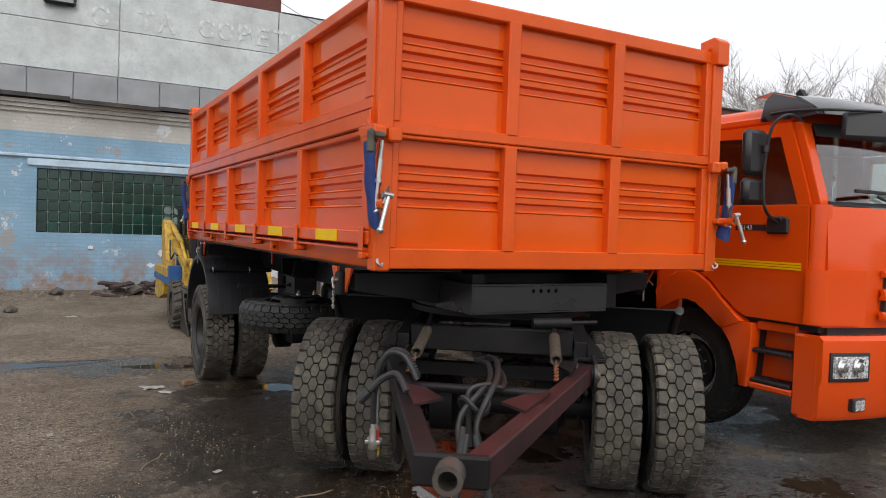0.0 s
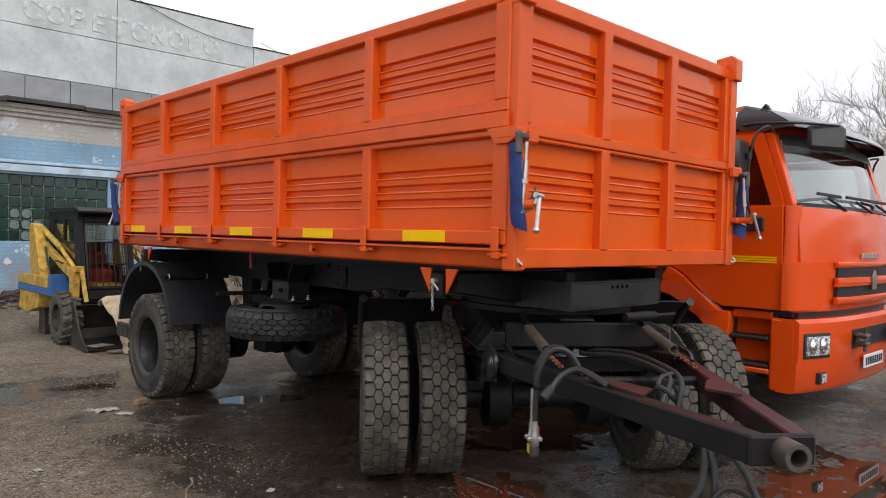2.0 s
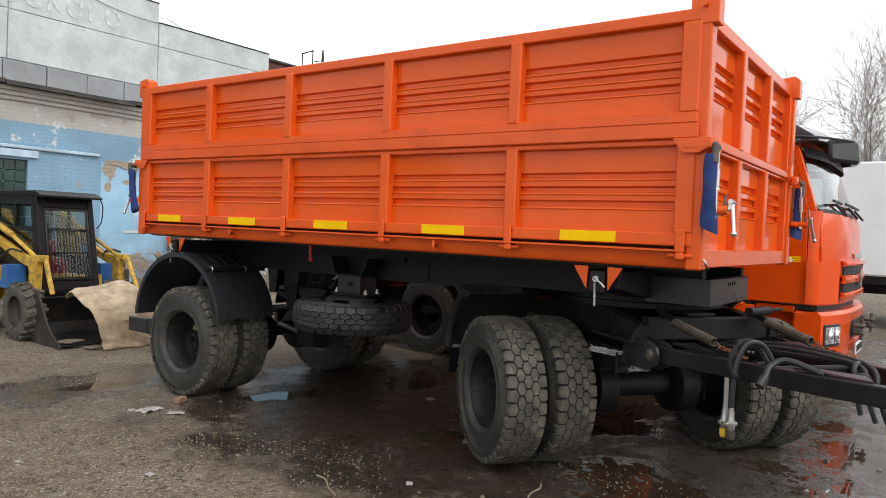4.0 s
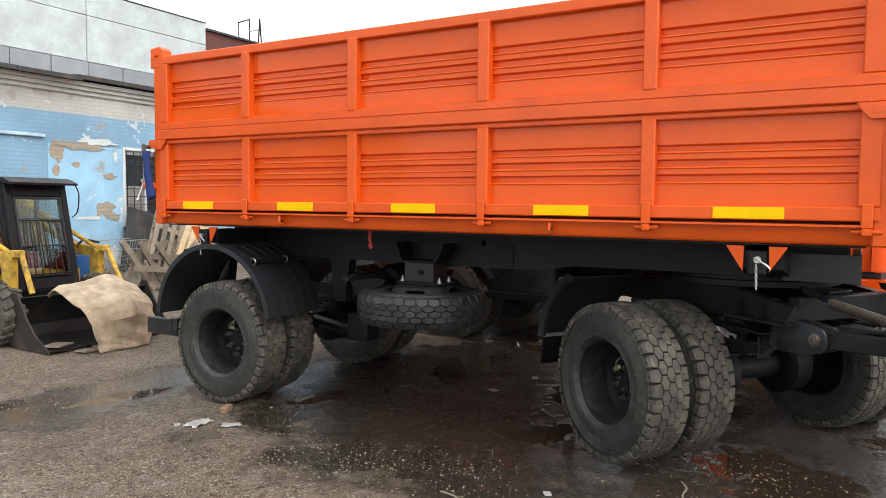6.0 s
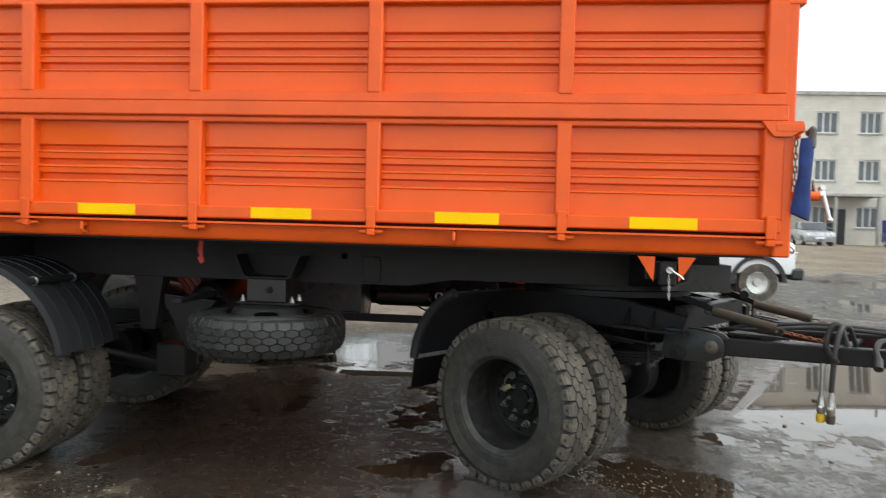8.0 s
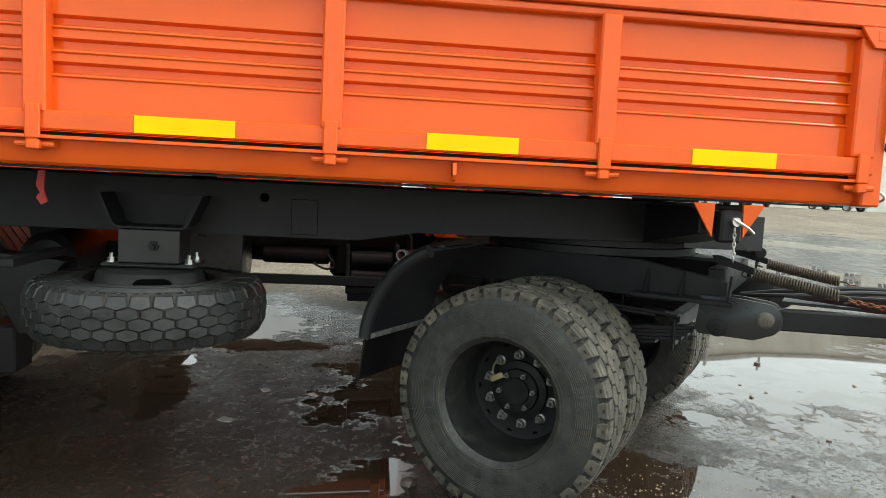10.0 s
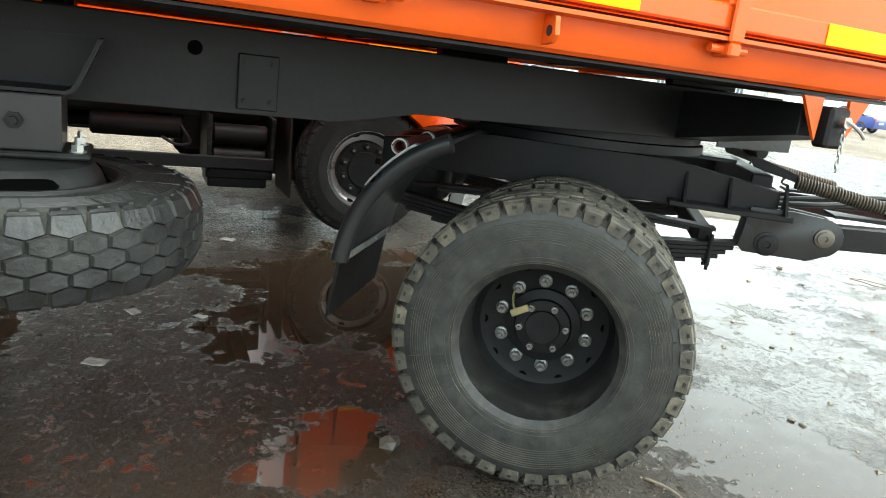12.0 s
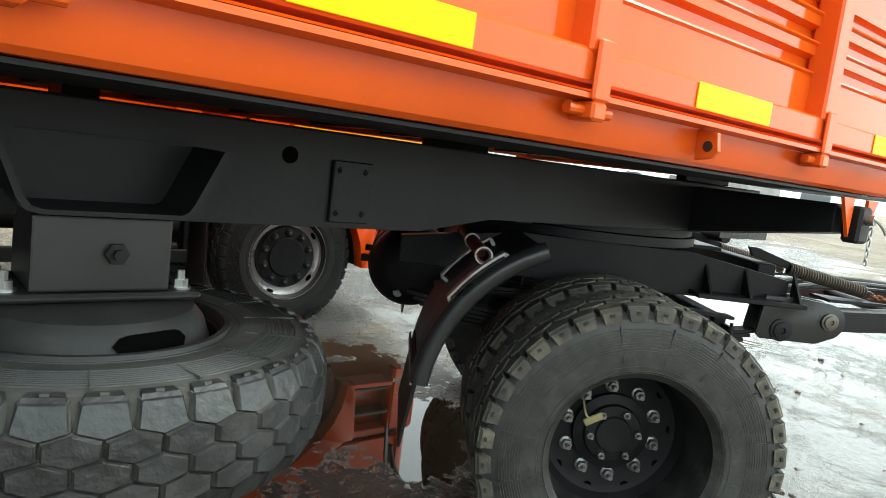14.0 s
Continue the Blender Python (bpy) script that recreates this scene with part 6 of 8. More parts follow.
for s in (0, 1):
    def sx(d, s=s):
        return TX0 + d if not s else TX1 - d
    # lower door with the wheel arch cut out
    bm = B()
    arch = [(0.59, 1.11), (0.715, 1.21), (0.84, 1.32), (0.94, 1.385), (1.04, 1.40)]
    prism(bm, [(0.0, 1.07), (0.50, 1.07)] + arch + [(1.14, 1.40), (1.14, 1.91), (0.02, 1.91)], "x", sx(0.0), sx(0.05), 0.008)
    door = part("door", bm, CAB, cab, "orange cab door with yellow stripes", smooth=0)
    bm = B()
    prism(bm, [(0.02, 1.912), (0.12, 1.912), (0.28, 2.40), (1.06, 2.43), (1.08, 1.912), (1.14, 1.912), (1.13, 2.50), (0.20, 2.50)], "x", sx(0.012), sx(0.05))
    part("door_frame", bm, CAB, door, smooth=0)
    bm = B()
    prism(bm, [(0.125, 1.915), (0.285, 2.398), (1.055, 2.427), (1.075, 1.915)], "x", sx(0.03), sx(0.036))
    part("door_window", bm, GLASS, door, "tinted side window", smooth=0).visible_shadow = False
    for k in range(3):
        bm = B()
        box(bm, (sx(-0.0045), 0.06, 1.445 + 0.019 * k), (sx(-0.0005), 1.13, 1.459 + 0.019 * k))
        part("stripe", bm, YELLOW, door, "yellow stripe", smooth=0)
    bm = B()
    box(bm, (sx(-0.004), 0.36, 1.72), (sx(-0.0005), 0.62, 1.765))
    badge = part("model_badge", bm, TRIM_BLACK, door, smooth=0)
    if not s:
        cu = bpy.data.curves.new("digits", "FONT")
        cu.body, cu.size, cu.extrude = "45143", 0.052, 0.001
        tmp = bpy.data.objects.new("digits", cu)
        me = bpy.data.meshes.new_from_object(tmp)
        bpy.data.objects.remove(tmp)
        me.materials.append(WHITE)
        ob = new("digits", me)
        ob.parent = door
        ob.matrix_basis = pose(TX0 - 0.0055, 0.60, 1.725, 90, 0, -90)
    bm = B()
    box(bm, (sx(-0.03), 0.16, 1.70), (sx(-0.001), 0.34, 1.82), 0.012)
    box(bm, (sx(-0.05), 0.20, 1.79), (sx(-0.001), 0.32, 1.825), 0.01)
    part("door_handle", bm, TRIM_BLACK, door, smooth=0)
    bm = B()
    box(bm, (sx(0.01), 1.145, 1.0), (sx(0.05), 1.42, 2.56), 0.02)
    part("rear_corner", bm, CAB, cab, smooth=0)
    bm = B()   # windscreen pillar and roof gutter
    prism(bm, [(-0.045, 1.912), (0.018, 1.912), (0.195, 2.50), (0.13, 2.50)], "x", sx(0.03), sx(0.13), 0.01)
    box(bm, (sx(0.02), 0.19, 2.505), (sx(0.10), 1.44, 2.57), 0.015)
    part("pillar", bm, CAB, cab, smooth=0)
    bm = B()   # rounded corner between front and door
    out = []
    for k in range(7):
        a = radians(90 * k / 6)
        out.append((sx(0.10 - 0.10 * math.sin(a)), 0.005 - 0.09 * math.cos(a)))
    out += [(sx(0.04), 0.005), (sx(0.10), -0.05)]
    prism(bm, out, "z", 1.07, 1.91)
    part("corner_panel", bm, CAB, cab, smooth=40)
    bm = B()   # air deflector over the corner
    out = []
    for k in range(7):
        a = radians(90 * k / 6)
        out.append((sx(0.10 - 0.13 * math.sin(a)), 0.005 - 0.125 * math.cos(a)))
    out += [(sx(-0.002), 0.005), (sx(0.02), -0.06), (sx(0.10), -0.10), (sx(0.32), -0.17), (sx(0.32), -0.215)]
    prism(bm, out, "z", 1.08, 1.46)
    part("corner_deflector", bm, CAB, cab, "orange corner air deflector", smooth=40)
    # wheel arch
    bm = B()
    fore = [(0.505, 1.032), (0.60, 1.09), (0.722, 1.19), (0.85, 1.305), (0.95, 1.368), (1.06, 1.388)]
    under = [(0.70, 0.955), (0.77, 1.01), (0.86, 1.09), (0.95, 1.14), (1.06, 1.165)]
    outer = fore + [(2.12 - y, z) for y, z in fore[-2:1:-1]]
    inner = under + [(2.12 - y, z) for y, z in under[-2:0:-1]]
    prism(bm, outer + inner[::-1], "x", sx(-0.03), sx(0.08), 0.012)
    prism(bm, [(0.455, 0.545), (0.520, 0.545), (0.550, 0.72), (0.60, 0.86), (0.70, 0.955), (0.715, 1.03), (0.43, 1.03), (0.42, 0.96), (0.44, 0.70)], "x", sx(-0.022), sx(0.08), 0.01)
    part("wheel_arch", bm, CAB, truck, "orange wheel arch", smooth=40)
    bm = B()
    prism(bm, outer + inner[::-1], "x", sx(0.081), sx(0.42))
    prism(bm, [(0.45, 0.55), (0.51, 0.55), (0.54, 0.72), (0.60, 0.87), (0.69, 0.954), (0.69, 1.03), (0.43, 1.03), (0.42, 0.96), (0.44, 0.70)], "x", sx(0.081), sx(0.60))
    part("wheel_liner", bm, PLASTIC, truck, "black wheel-arch liner", smooth=30)
    bm = B()
    box(bm, (sx(0.15), 0.085, 0.55), (sx(0.20), 0.50, 1.04))
    box(bm, (sx(0.0), 0.095, 0.545), (sx(0.149), 0.45, 0.59), 0.01)
    box(bm, (sx(0.03), 0.095, 0.985), (sx(0.149), 0.42, 1.05), 0.01)
    steps = part("step_well", bm, CAB, truck, "orange step well", smooth=0)
    for z in (0.592, 0.815):
        bm = B()
        box(bm, (sx(0.005), 0.11, z), (sx(0.148), 0.445, z + 0.03), 0.008)
        step_plate = part("step", bm, TRIM_BLACK, steps, "black ribbed step", smooth=0)
        for k in range(12):
            bm = B()
            box(bm, (sx(0.02), 0.12 + 0.026 * k, z + 0.03), (sx(0.14), 0.13 + 0.026 * k, z + 0.036))
            part("tread_rib", bm, TRIM_BLACK, step_plate, smooth=0)
    # mirrors on their tubular arm
    bm = B()
    tube(bm, [(sx(0.02), 0.12, 2.50), (sx(-0.16), 0.10, 2.52), (sx(-0.24), 0.16, 2.44), (sx(-0.25), 0.20, 2.2), (sx(-0.25), 0.20, 1.95), (sx(-0.20), 0.20, 1.84), (sx(-0.02), 0.24, 1.77)], 0.011, 8, 6)
    arm = part("mirror_arm", bm, TRIM_BLACK, truck, "black tubular mirror arm")
    for z0, z1 in ((2.10, 2.42), (1.90, 2.08)):
        bm = B()
        box(bm, (sx(-0.40), 0.22, z0), (sx(-0.18), 0.30, z1), 0.03)
        mir = part("mirror", bm, TRIM_BLACK, arm, "black mirror housing", smooth=40)
    bm = B()
    lathe(bm, [(0.0, 0), (0.024, 0.001), (0.024, 0.05), (0.0, 0.055)], 12, pose(sx(-0.25), 0.2, 2.26), caps=False)
    part("mirror_clamp", bm, TRIM_BLACK, arm)
    # headlamps in the bumper
    xa, xb = sx(0.05), sx(0.36)
    lo, hi = min(xa, xb), max(xa, xb)
    bm = B()
    front_sheet(bm, lo, hi, [(FRONT_Y - 0.080, 0.70), (FRONT_Y - 0.084, 0.71), (FRONT_Y - 0.084, 0.89), (FRONT_Y - 0.080, 0.90)], 0.03)
    head = part("headlight", bm, TRIM_BLACK, truck, "rectangular headlight", smooth=40)
    bm = B()
    front_sheet(bm, lo + 0.02, hi - 0.02, [(FRONT_Y - 0.086, 0.725), (FRONT_Y - 0.088, 0.80), (FRONT_Y - 0.086, 0.875)], 0.006)
    part("reflector", bm, LAMP_SILVER, head, "bright ribbed reflector", smooth=60)
    for f in (0.30, 0.70):
        bm = B()
        xc = lo + (hi - lo) * f
        lathe(bm, [(0.066, 0.0), (0.060, 0.012), (0.036, 0.006), (0.030, 0.018), (0.0, 0.022)], 24, Matrix.Translation((xc, FRONT_Y - 0.088 + bent(xc), 0.80)) @ pose(0, 0, 0, 90, 0, 0), caps=False)
        part("bulb_bowl", bm, CHROME, head, "round bright lamp bowl", smooth=40)
    for k in range(9):
        bm = B()
        xc = lo + 0.025 + (hi - lo - 0.05) * k / 8
        box(bm, (xc - 0.002, FRONT_Y - 0.093 + bent(xc), 0.727), (xc + 0.002, FRONT_Y - 0.088 + bent(xc), 0.873))
        part("lens_rib", bm, LAMP_SILVER, head, smooth=0)
    xf = sx(0.30)
    yf = FRONT_Y + bent(xf) - 0.065
    bm = B()
    box(bm, (xf - 0.07, yf - 0.012, 0.49), (xf + 0.07, yf + 0.06, 0.58), 0.008)
    fog = part("fog_light", bm, TRIM_BLACK, truck, "small square fog lamp", smooth=0)
    bm = B()
    box(bm, (xf - 0.05, yf - 0.017, 0.50), (xf + 0.05, yf - 0.0125, 0.57))
    part("lens", bm, LAMP_SILVER, fog, smooth=0)
    # wheel
    m = Matrix.Translation((sx(0.17), 1.06, R + 0.115)) @ (TURN_L if not s else TURN_R)
    bm = B()
    lathe(bm, [(0.272, 0.118), (0.280, 0.130), (0.290, 0.128), (0.291, 0.120), (0.282, 0.106), (0.268, 0.100), (0.260, 0.070), (0.236, 0.054), (0.20, 0.050), (0.09, 0.050), (0.09, 0.038), (0.20, 0.038), (0.25, 0.0), (0.252, -0.08), (0.278, -0.10), (0.283, -0.12)], 56, caps=False)
    wh = part("wheel", bm, RIM, truck, "steel truck wheel with a bright polished ring", at=m, smooth=30)
    road_tyre = again(tyre_data, pose(0, 0, 0, 0, 0, 5), wh)
    road_tyre.data = tyre_data.data.copy()
    for v in road_tyre.data.vertices:      # closed round shoulders of a road tyre
        r = math.hypot(v.co.x, v.co.y)
        if r > 0.44:
            k = 1 - 0.05 * (abs(v.co.z) / (TW / 2)) ** 4 * min(1, (r - 0.44) / 0.05)
            v.co.x, v.co.y = v.co.x * k, v.co.y * k
    for k in (0, 1, 2):
        road_tyre.data.materials[k] = NEW_TYRE
    road_tyre["label"] = "dark new road tyre"
    bm = B()
    lathe(bm, [(0.0, 0.106), (0.126, 0.106), (0.131, 0.099), (0.199, 0.097), (0.207, 0.088), (0.209, 0.045)], 48, caps=False)
    part("hub", bm, DISC, wh, "black hub", smooth=30)
    for k in range(10):
        a = 2 * math.pi * k / 10
        bm = B()
        lathe(bm, [(0.026, 0.0972), (0.026, 0.104), (0.021, 0.106)], 16, pose(0.166 * math.cos(a), 0.166 * math.sin(a), 0))
        nut = part("wheel_nut", bm, DISC, wh)
        bm = B()
        bolt(bm, (0.166 * math.cos(a), 0.166 * math.sin(a), 0.106), (0, 0, 1), 0.010, 0.012)
        part("stud", bm, NUT, nut)
    for k in range(5):
        a = 2 * math.pi * k / 5 + 0.3
        bm = B()
        lathe(bm, [(0.021, -0.001), (0.021, 0.002)], 16, Matrix.Translation((0.248 * math.cos(a), 0.248 * math.sin(a), 0.0635)) @ pose(0, 0, 0, 0, 0, math.degrees(a)) @ pose(0, 0, 0, 0, -33.7, 0) @ Matrix.Diagonal((0.62, 1.3, 1, 1)))
        part("hand_hole", bm, HOLE, wh)

bm = B()
front_sheet(bm, TX0 + 0.10, TX1 - 0.10, [(0.20, 2.49), (0.22, 2.56), (0.28, 2.63)], 0.05)
part("roof_header", bm, CAB, cab, smooth=60)
# windscreen, wipers, visor
bm = B()
front_sheet(bm, TX0 + 0.12, TX1 - 0.12, [(FRONT_Y + 0.05, 1.915), (FRONT_Y + 0.26, 2.50)], 0.008)
ws = part("windscreen", bm, SCREEN_GLASS, cab, "large windscreen", smooth=60)
ws.visible_shadow = False
bm = B()
front_sheet(bm, TX0 + 0.11, TX1 - 0.11, [(FRONT_Y + 0.025, 1.905), (FRONT_Y + 0.05, 1.935)], 0.02)
part("windscreen_seal", bm, TRIM_BLACK, cab, smooth=60)
for x in (TX0 + 0.55, TX0 + 1.15, TX0 + 1.75):
    bm = B()
    y = FRONT_Y + bent(x)
    rod(bm, (x + 0.25, y - 0.0, 1.90), (x - 0.02, y + 0.05, 1.985), 0.012, 8)
    box(bm, (x - 0.30, y + 0.035, 2.00), (x + 0.24, y + 0.055, 2.025), 0.004)
    part("wiper", bm, TRIM_BLACK, cab)
bm = B()
front_sheet(bm, TX0 + 0.02, TX1 - 0.02, [(-0.03, 2.53), (0.03, 2.59), (0.16, 2.675), (0.36, 2.735), (0.50, 2.715)], 0.03, mat=0)
visor = part("sun_visor", bm, SMOKE, truck, "smoked plastic sun visor over the windscreen", smooth=60)
for s in (0, 1):
    x = TX0 + 0.02 if not s else TX1 - 0.02
    bm = B()
    prism(bm, [(0.14, 2.52), (0.455, 2.53), (0.42, 2.68), (0.36, 2.725), (0.17, 2.665), (0.045, 2.59), (-0.01, 2.535)], "x", x - 0.012, x + 0.012, 0.004)
    part("visor_cheek", bm, SMOKE, visor, smooth=0)
    for k in range(2):
        bm = B()
        bolt(bm, (x - 0.013 if not s else x + 0.013, 0.22 + 0.2 * k, 2.54), (-1 if not s else 1, 0, 0), 0.02, 0.012)
        part("visor_bolt", bm, BLACK, visor)
bm = B()
prism(bm, [(0.21, 2.69), (0.31, 2.71), (0.26, 2.765)], "x", TX0 + 0.17, TX0 + 0.23, 0.004)
part("visor_foot", bm, BLACK, visor, smooth=0)
for x in (4.45, 4.7, 4.95):
    bm = B()
    lathe(bm, [(0.05, 0), (0.05, 0.04), (0.03, 0.06), (0, 0.062)], 14, pose(x, 0.50, 2.72))
    part("roof_marker", bm, AMBER, truck, "amber roof marker lamp")
# ramp mirror on the long front arm
bm = B()
tube(bm, [(TX0 + 0.0, 0.36, 2.575), (TX0 - 0.03, 0.16, 2.57), (TX0 + 0.06, -0.06, 2.56), (TX0 + 0.30, -0.27, 2.545)], 0.011, 8, 6)
for y in (0.22, 0.32):
    rod(bm, (TX0 + 0.03, y, 2.52), (TX0 + 0.03, y, 2.60), 0.012, 8)
arm = part("ramp_mirror_arm", bm, TRIM_BLACK, truck)
bm = B()
box(bm, (-0.145, -0.03, -0.11), (0.145, 0.03, 0.11), 0.028, Matrix.Translation((TX0 + 0.24, -0.20, 2.45)) @ pose(0, 0, 0, 0, 0, -52) @ pose(0, 0, 0, -14, 4, 0))
part("ramp_mirror", bm, TRIM_BLACK, arm, "grey ramp mirror", smooth=40)
# grille
for z in (1.18, 1.34):
    bm = B()
    front_sheet(bm, TX0 + 0.52, TX1 - 0.52, [(FRONT_Y - 0.045, z), (FRONT_Y - 0.048, z + 0.075)], 0.03)
    part("grille_slot", bm, TRIM_BLACK, cab, "black grille slot", smooth=60)
for z0, z1, o in ((1.12, 1.175, 0.06), (1.26, 1.335, 0.062), (1.42, 1.465, 0.06)):
    bm = B()
    front_sheet(bm, TX0 + 0.48, TX1 - 0.48, [(FRONT_Y - o, z0), (FRONT_Y - o - 0.012, (z0 + z1) / 2), (FRONT_Y - o, z1)], 0.03)
    part("grille_bar", bm, CAB, cab, smooth=60)
bm = B()
yb = FRONT_Y - 0.16 - 0.085
prism(bm, [(4.65, 1.22), (4.75, 1.22), (4.765, 1.33), (4.70, 1.39), (4.635, 1.33)], "y", yb, yb + 0.012, 0.003)
part("badge", bm, STEEL, cab, "small shield-shaped badge", smooth=0)
bm = B()
for k in range(5):
    box(bm, (4.48 + 0.09 * k, FRONT_Y + bent(4.5) - 0.045, 1.49), (4.55 + 0.09 * k, FRONT_Y + bent(4.5) - 0.03, 1.535), 0.004)
part("maker_mark", bm, STEEL, cab, "plain silver bars of the maker's mark", smooth=0)
# bumper
bm = B()
front_sheet(bm, TX0 - 0.0, TX1 + 0.0, [(FRONT_Y - 0.02, 0.42), (FRONT_Y - 0.055, 0.46), (FRONT_Y - 0.06, 0.66), (FRONT_Y - 0.075, 0.70), (FRONT_Y - 0.075, 0.98), (FRONT_Y - 0.045, 1.01)], 0.12)
bumper = part("bumper", bm, CAB, truck, "deep orange bumper", smooth=40)
for s in (0, 1):
    xx = (TX0 - 0.001, TX0 + 0.10) if not s else (TX1 - 0.10, TX1 + 0.001)
    bm = B()
    box(bm, (xx[0], FRONT_Y - 0.05, 0.42), (xx[1], 0.10, 1.01), 0.02)
    part("bumper_end", bm, CAB, bumper, smooth=0)
bm = B()
front_sheet(bm, TX0 + 0.75, TX1 - 0.75, [(FRONT_Y - 0.082, 0.74), (FRONT_Y - 0.082, 0.90)], 0.02)
part("bumper_opening", bm, TRIM_BLACK, bumper, smooth=60)
for x in (4.25, 5.10):
    bm = B()
    y = FRONT_Y + bent(x) - 0.09
    box(bm, (x - 0.05, y - 0.10, 0.77), (x + 0.05, y, 0.80), 0.01)
    box(bm, (x - 0.05, y - 0.10, 0.84), (x + 0.05, y, 0.87), 0.01)
    rod(bm, (x, y - 0.07, 0.72), (x, y - 0.07, 0.92), 0.015, 10)
    rod(bm, (x - 0.12, y - 0.05, 0.82), (x + 0.12, y - 0.05, 0.82), 0.02, 10)
    part("tow_fork", bm, WORN, bumper, "steel tow fork")
bm = B()
yb = FRONT_Y + bent(4.7) - 0.085
box(bm, (4.44, yb - 0.012, 0.55), (4.96, yb, 0.665), 0.004)
plate = part("number_plate", bm, WHITE, bumper, "white number plate with dark bars", smooth=0)
for k in range(8):
    bm = B()
    box(bm, (4.47 + 0.06 * k, yb - 0.0155, 0.575), (4.508 + 0.06 * k, yb - 0.0125, 0.64))
    part("plate_bar", bm, TRIM_BLACK, plate, smooth=0)
bm = B()
front_sheet(bm, TX0 + 0.12, TX1 - 0.12, [(FRONT_Y + 0.02, 1.011), (FRONT_Y + 0.02, 1.058)], 0.05)
part("shadow_gap", bm, TRIM_BLACK, truck, smooth=60)
# chassis, battery box, tank and tipper body of the truck
for x in (4.25, 5.15):
    bm = B()
    box(bm, (x - 0.04, 0.1, 0.82), (x + 0.04, 6.9, 1.06), 0.006)
    part("chassis_beam", bm, BLACK, truck, smooth=0)
bm = B()
rod(bm, (3.9, 1.03, 0.51), (5.5, 1.03, 0.51), 0.07, 14)
part("front_axle", bm, BLACK, truck)
bm = B()
box(bm, (4.3, 0.2, 0.60), (5.1, 1.3, 1.2), 0.05)
part("engine_block", bm, BLACK, truck, smooth=0)
bm = B()
box(bm, (3.64, 1.69, 0.47), (4.1, 2.14, 0.53), 0.01)
box(bm, (3.70, 1.72, 0.40), (4.08, 2.12, 0.469), 0.01)
battery = part("battery_tray", bm, BLACK, truck, smooth=0)
for k in range(2):
    bm = B()
    lathe(bm, [(0.0, 0), (0.055, 0.004), (0.07, 0.02), (0.07, 0.36), (0.055, 0.376), (0.0, 0.38)], 18, pose(3.70, 1.73, 0.615 + 0.155 * k, -90, 0, 0), caps=False)
    part("air_tank", bm, BLACK, battery, "black air tank", smooth=40)
for y in (1.69, 2.11):
    bm = B()
    box(bm, (3.62, y, 0.535), (4.1, y + 0.03, 0.90), 0.004)
    for z in (0.58, 0.70, 0.82, 0.87):
        bolt(bm, (3.62, y + 0.015, z), (-1, 0, 0), 0.012, 0.01)
    part("battery_bracket", bm, BLACK, battery, smooth=0)
bm = B()
lathe(bm, [(0.0, 0), (0.06, 0.004), (0.075, 0.02), (0.075, 0.55), (0.06, 0.57), (0.0, 0.575)], 20, pose(3.80, 2.28, 0.775, -90, 0, 0), caps=False)
part("air_tank", bm, BLACK, truck, "black air tank", smooth=40)
bm = B()
tube(bm, [(3.72, 2.30, 0.80), (3.70, 2.24, 0.70), (3.70, 2.32, 0.675), (3.72, 2.42, 0.72)], 0.010, 6, 5)
part("air_hose", bm, HOSE, truck)
bm = B()
box(bm, (3.58, 1.70, 0.548), (3.62, 4.4, 0.63), 0.006)
part("side_guard", bm, BLACK, truck, smooth=0)
bm = B()
prism(bm, [(1.565, 0.36), (1.58, 0.36), (1.60, 0.98), (1.585, 0.98)], "x", 3.60, 4.1)
part("mud_flap", bm, RUBBER_DARK, truck, "black rubber flap behind the front wheel", smooth=0)
bm = B()
prism(bm, [(3.70, 0.55), (4.15, 0.55), (4.2, 0.62), (4.2, 1.05), (3.70, 1.05), (3.65, 0.98), (3.65, 0.62)], "y", 3.0, 3.9, 0.02)
part("fuel_tank", bm, BLACK_GLOSS, truck, smooth=40)
for y in (4.3, 5.62):
    for s in (0, 1):
        for k, d in enumerate((0.20, 0.54)):
            m = Matrix.Translation((TX0 + d if not s else TX1 - d, y, R + (0.02 if y < 5 else 0.005))) @ (TURN_L if not s else TURN_R)
            wh = part("wheel", rim_mesh(-0.045 if k == 0 else 0.05), [BLACK, BLACK], truck, at=m, smooth=30)
            again(tyre_data, pose(0, 0, 0, 0, 0, 13 * k), wh)
    bm = B()
    rod(bm, (4.0, y, R), (5.4, y, R), 0.08, 14)
    lathe(bm, [(0.0, -0.16), (0.14, -0.14), (0.2, 0.0), (0.14, 0.14), (0.0, 0.16)], 18, pose(4.7, y, R, 0, 90, 0), caps=False)
    part("rear_axle", bm, BLACK, truck)
for x in (4.22, 5.18):
    bm = B()
    box(bm, (x - 0.06, 1.65, 1.062), (x + 0.06, 6.9, 1.298), 0.006)
    part("subframe", bm, BLACK, truck, smooth=0)
for y in (1.8, 2.45, 3.1, 3.75, 4.9, 6.2):
    bm = B()
    box(bm, (3.62, y, 1.10), (5.78, y + 0.10, 1.298), 0.006)
    part("cross_member", bm, BLACK, truck, smooth=0)
# gearbox, shaft and far-side box added to block bright low views under the truck
bm = B()
box(bm, (4.34, 1.31, 0.50), (5.06, 2.3, 0.98), 0.06)
part("gearbox", bm, BLACK, truck, smooth=0)
bm = B()
rod(bm, (4.7, 2.3, 0.72), (4.7, 5.5, 0.60), 0.06, 14)
part("drive_shaft", bm, BLACK, truck)
bm = B()
prism(bm, [(5.25, 0.55), (5.70, 0.55), (5.76, 0.62), (5.76, 1.05), (5.25, 1.05)], "y", 1.75, 3.72, 0.02)
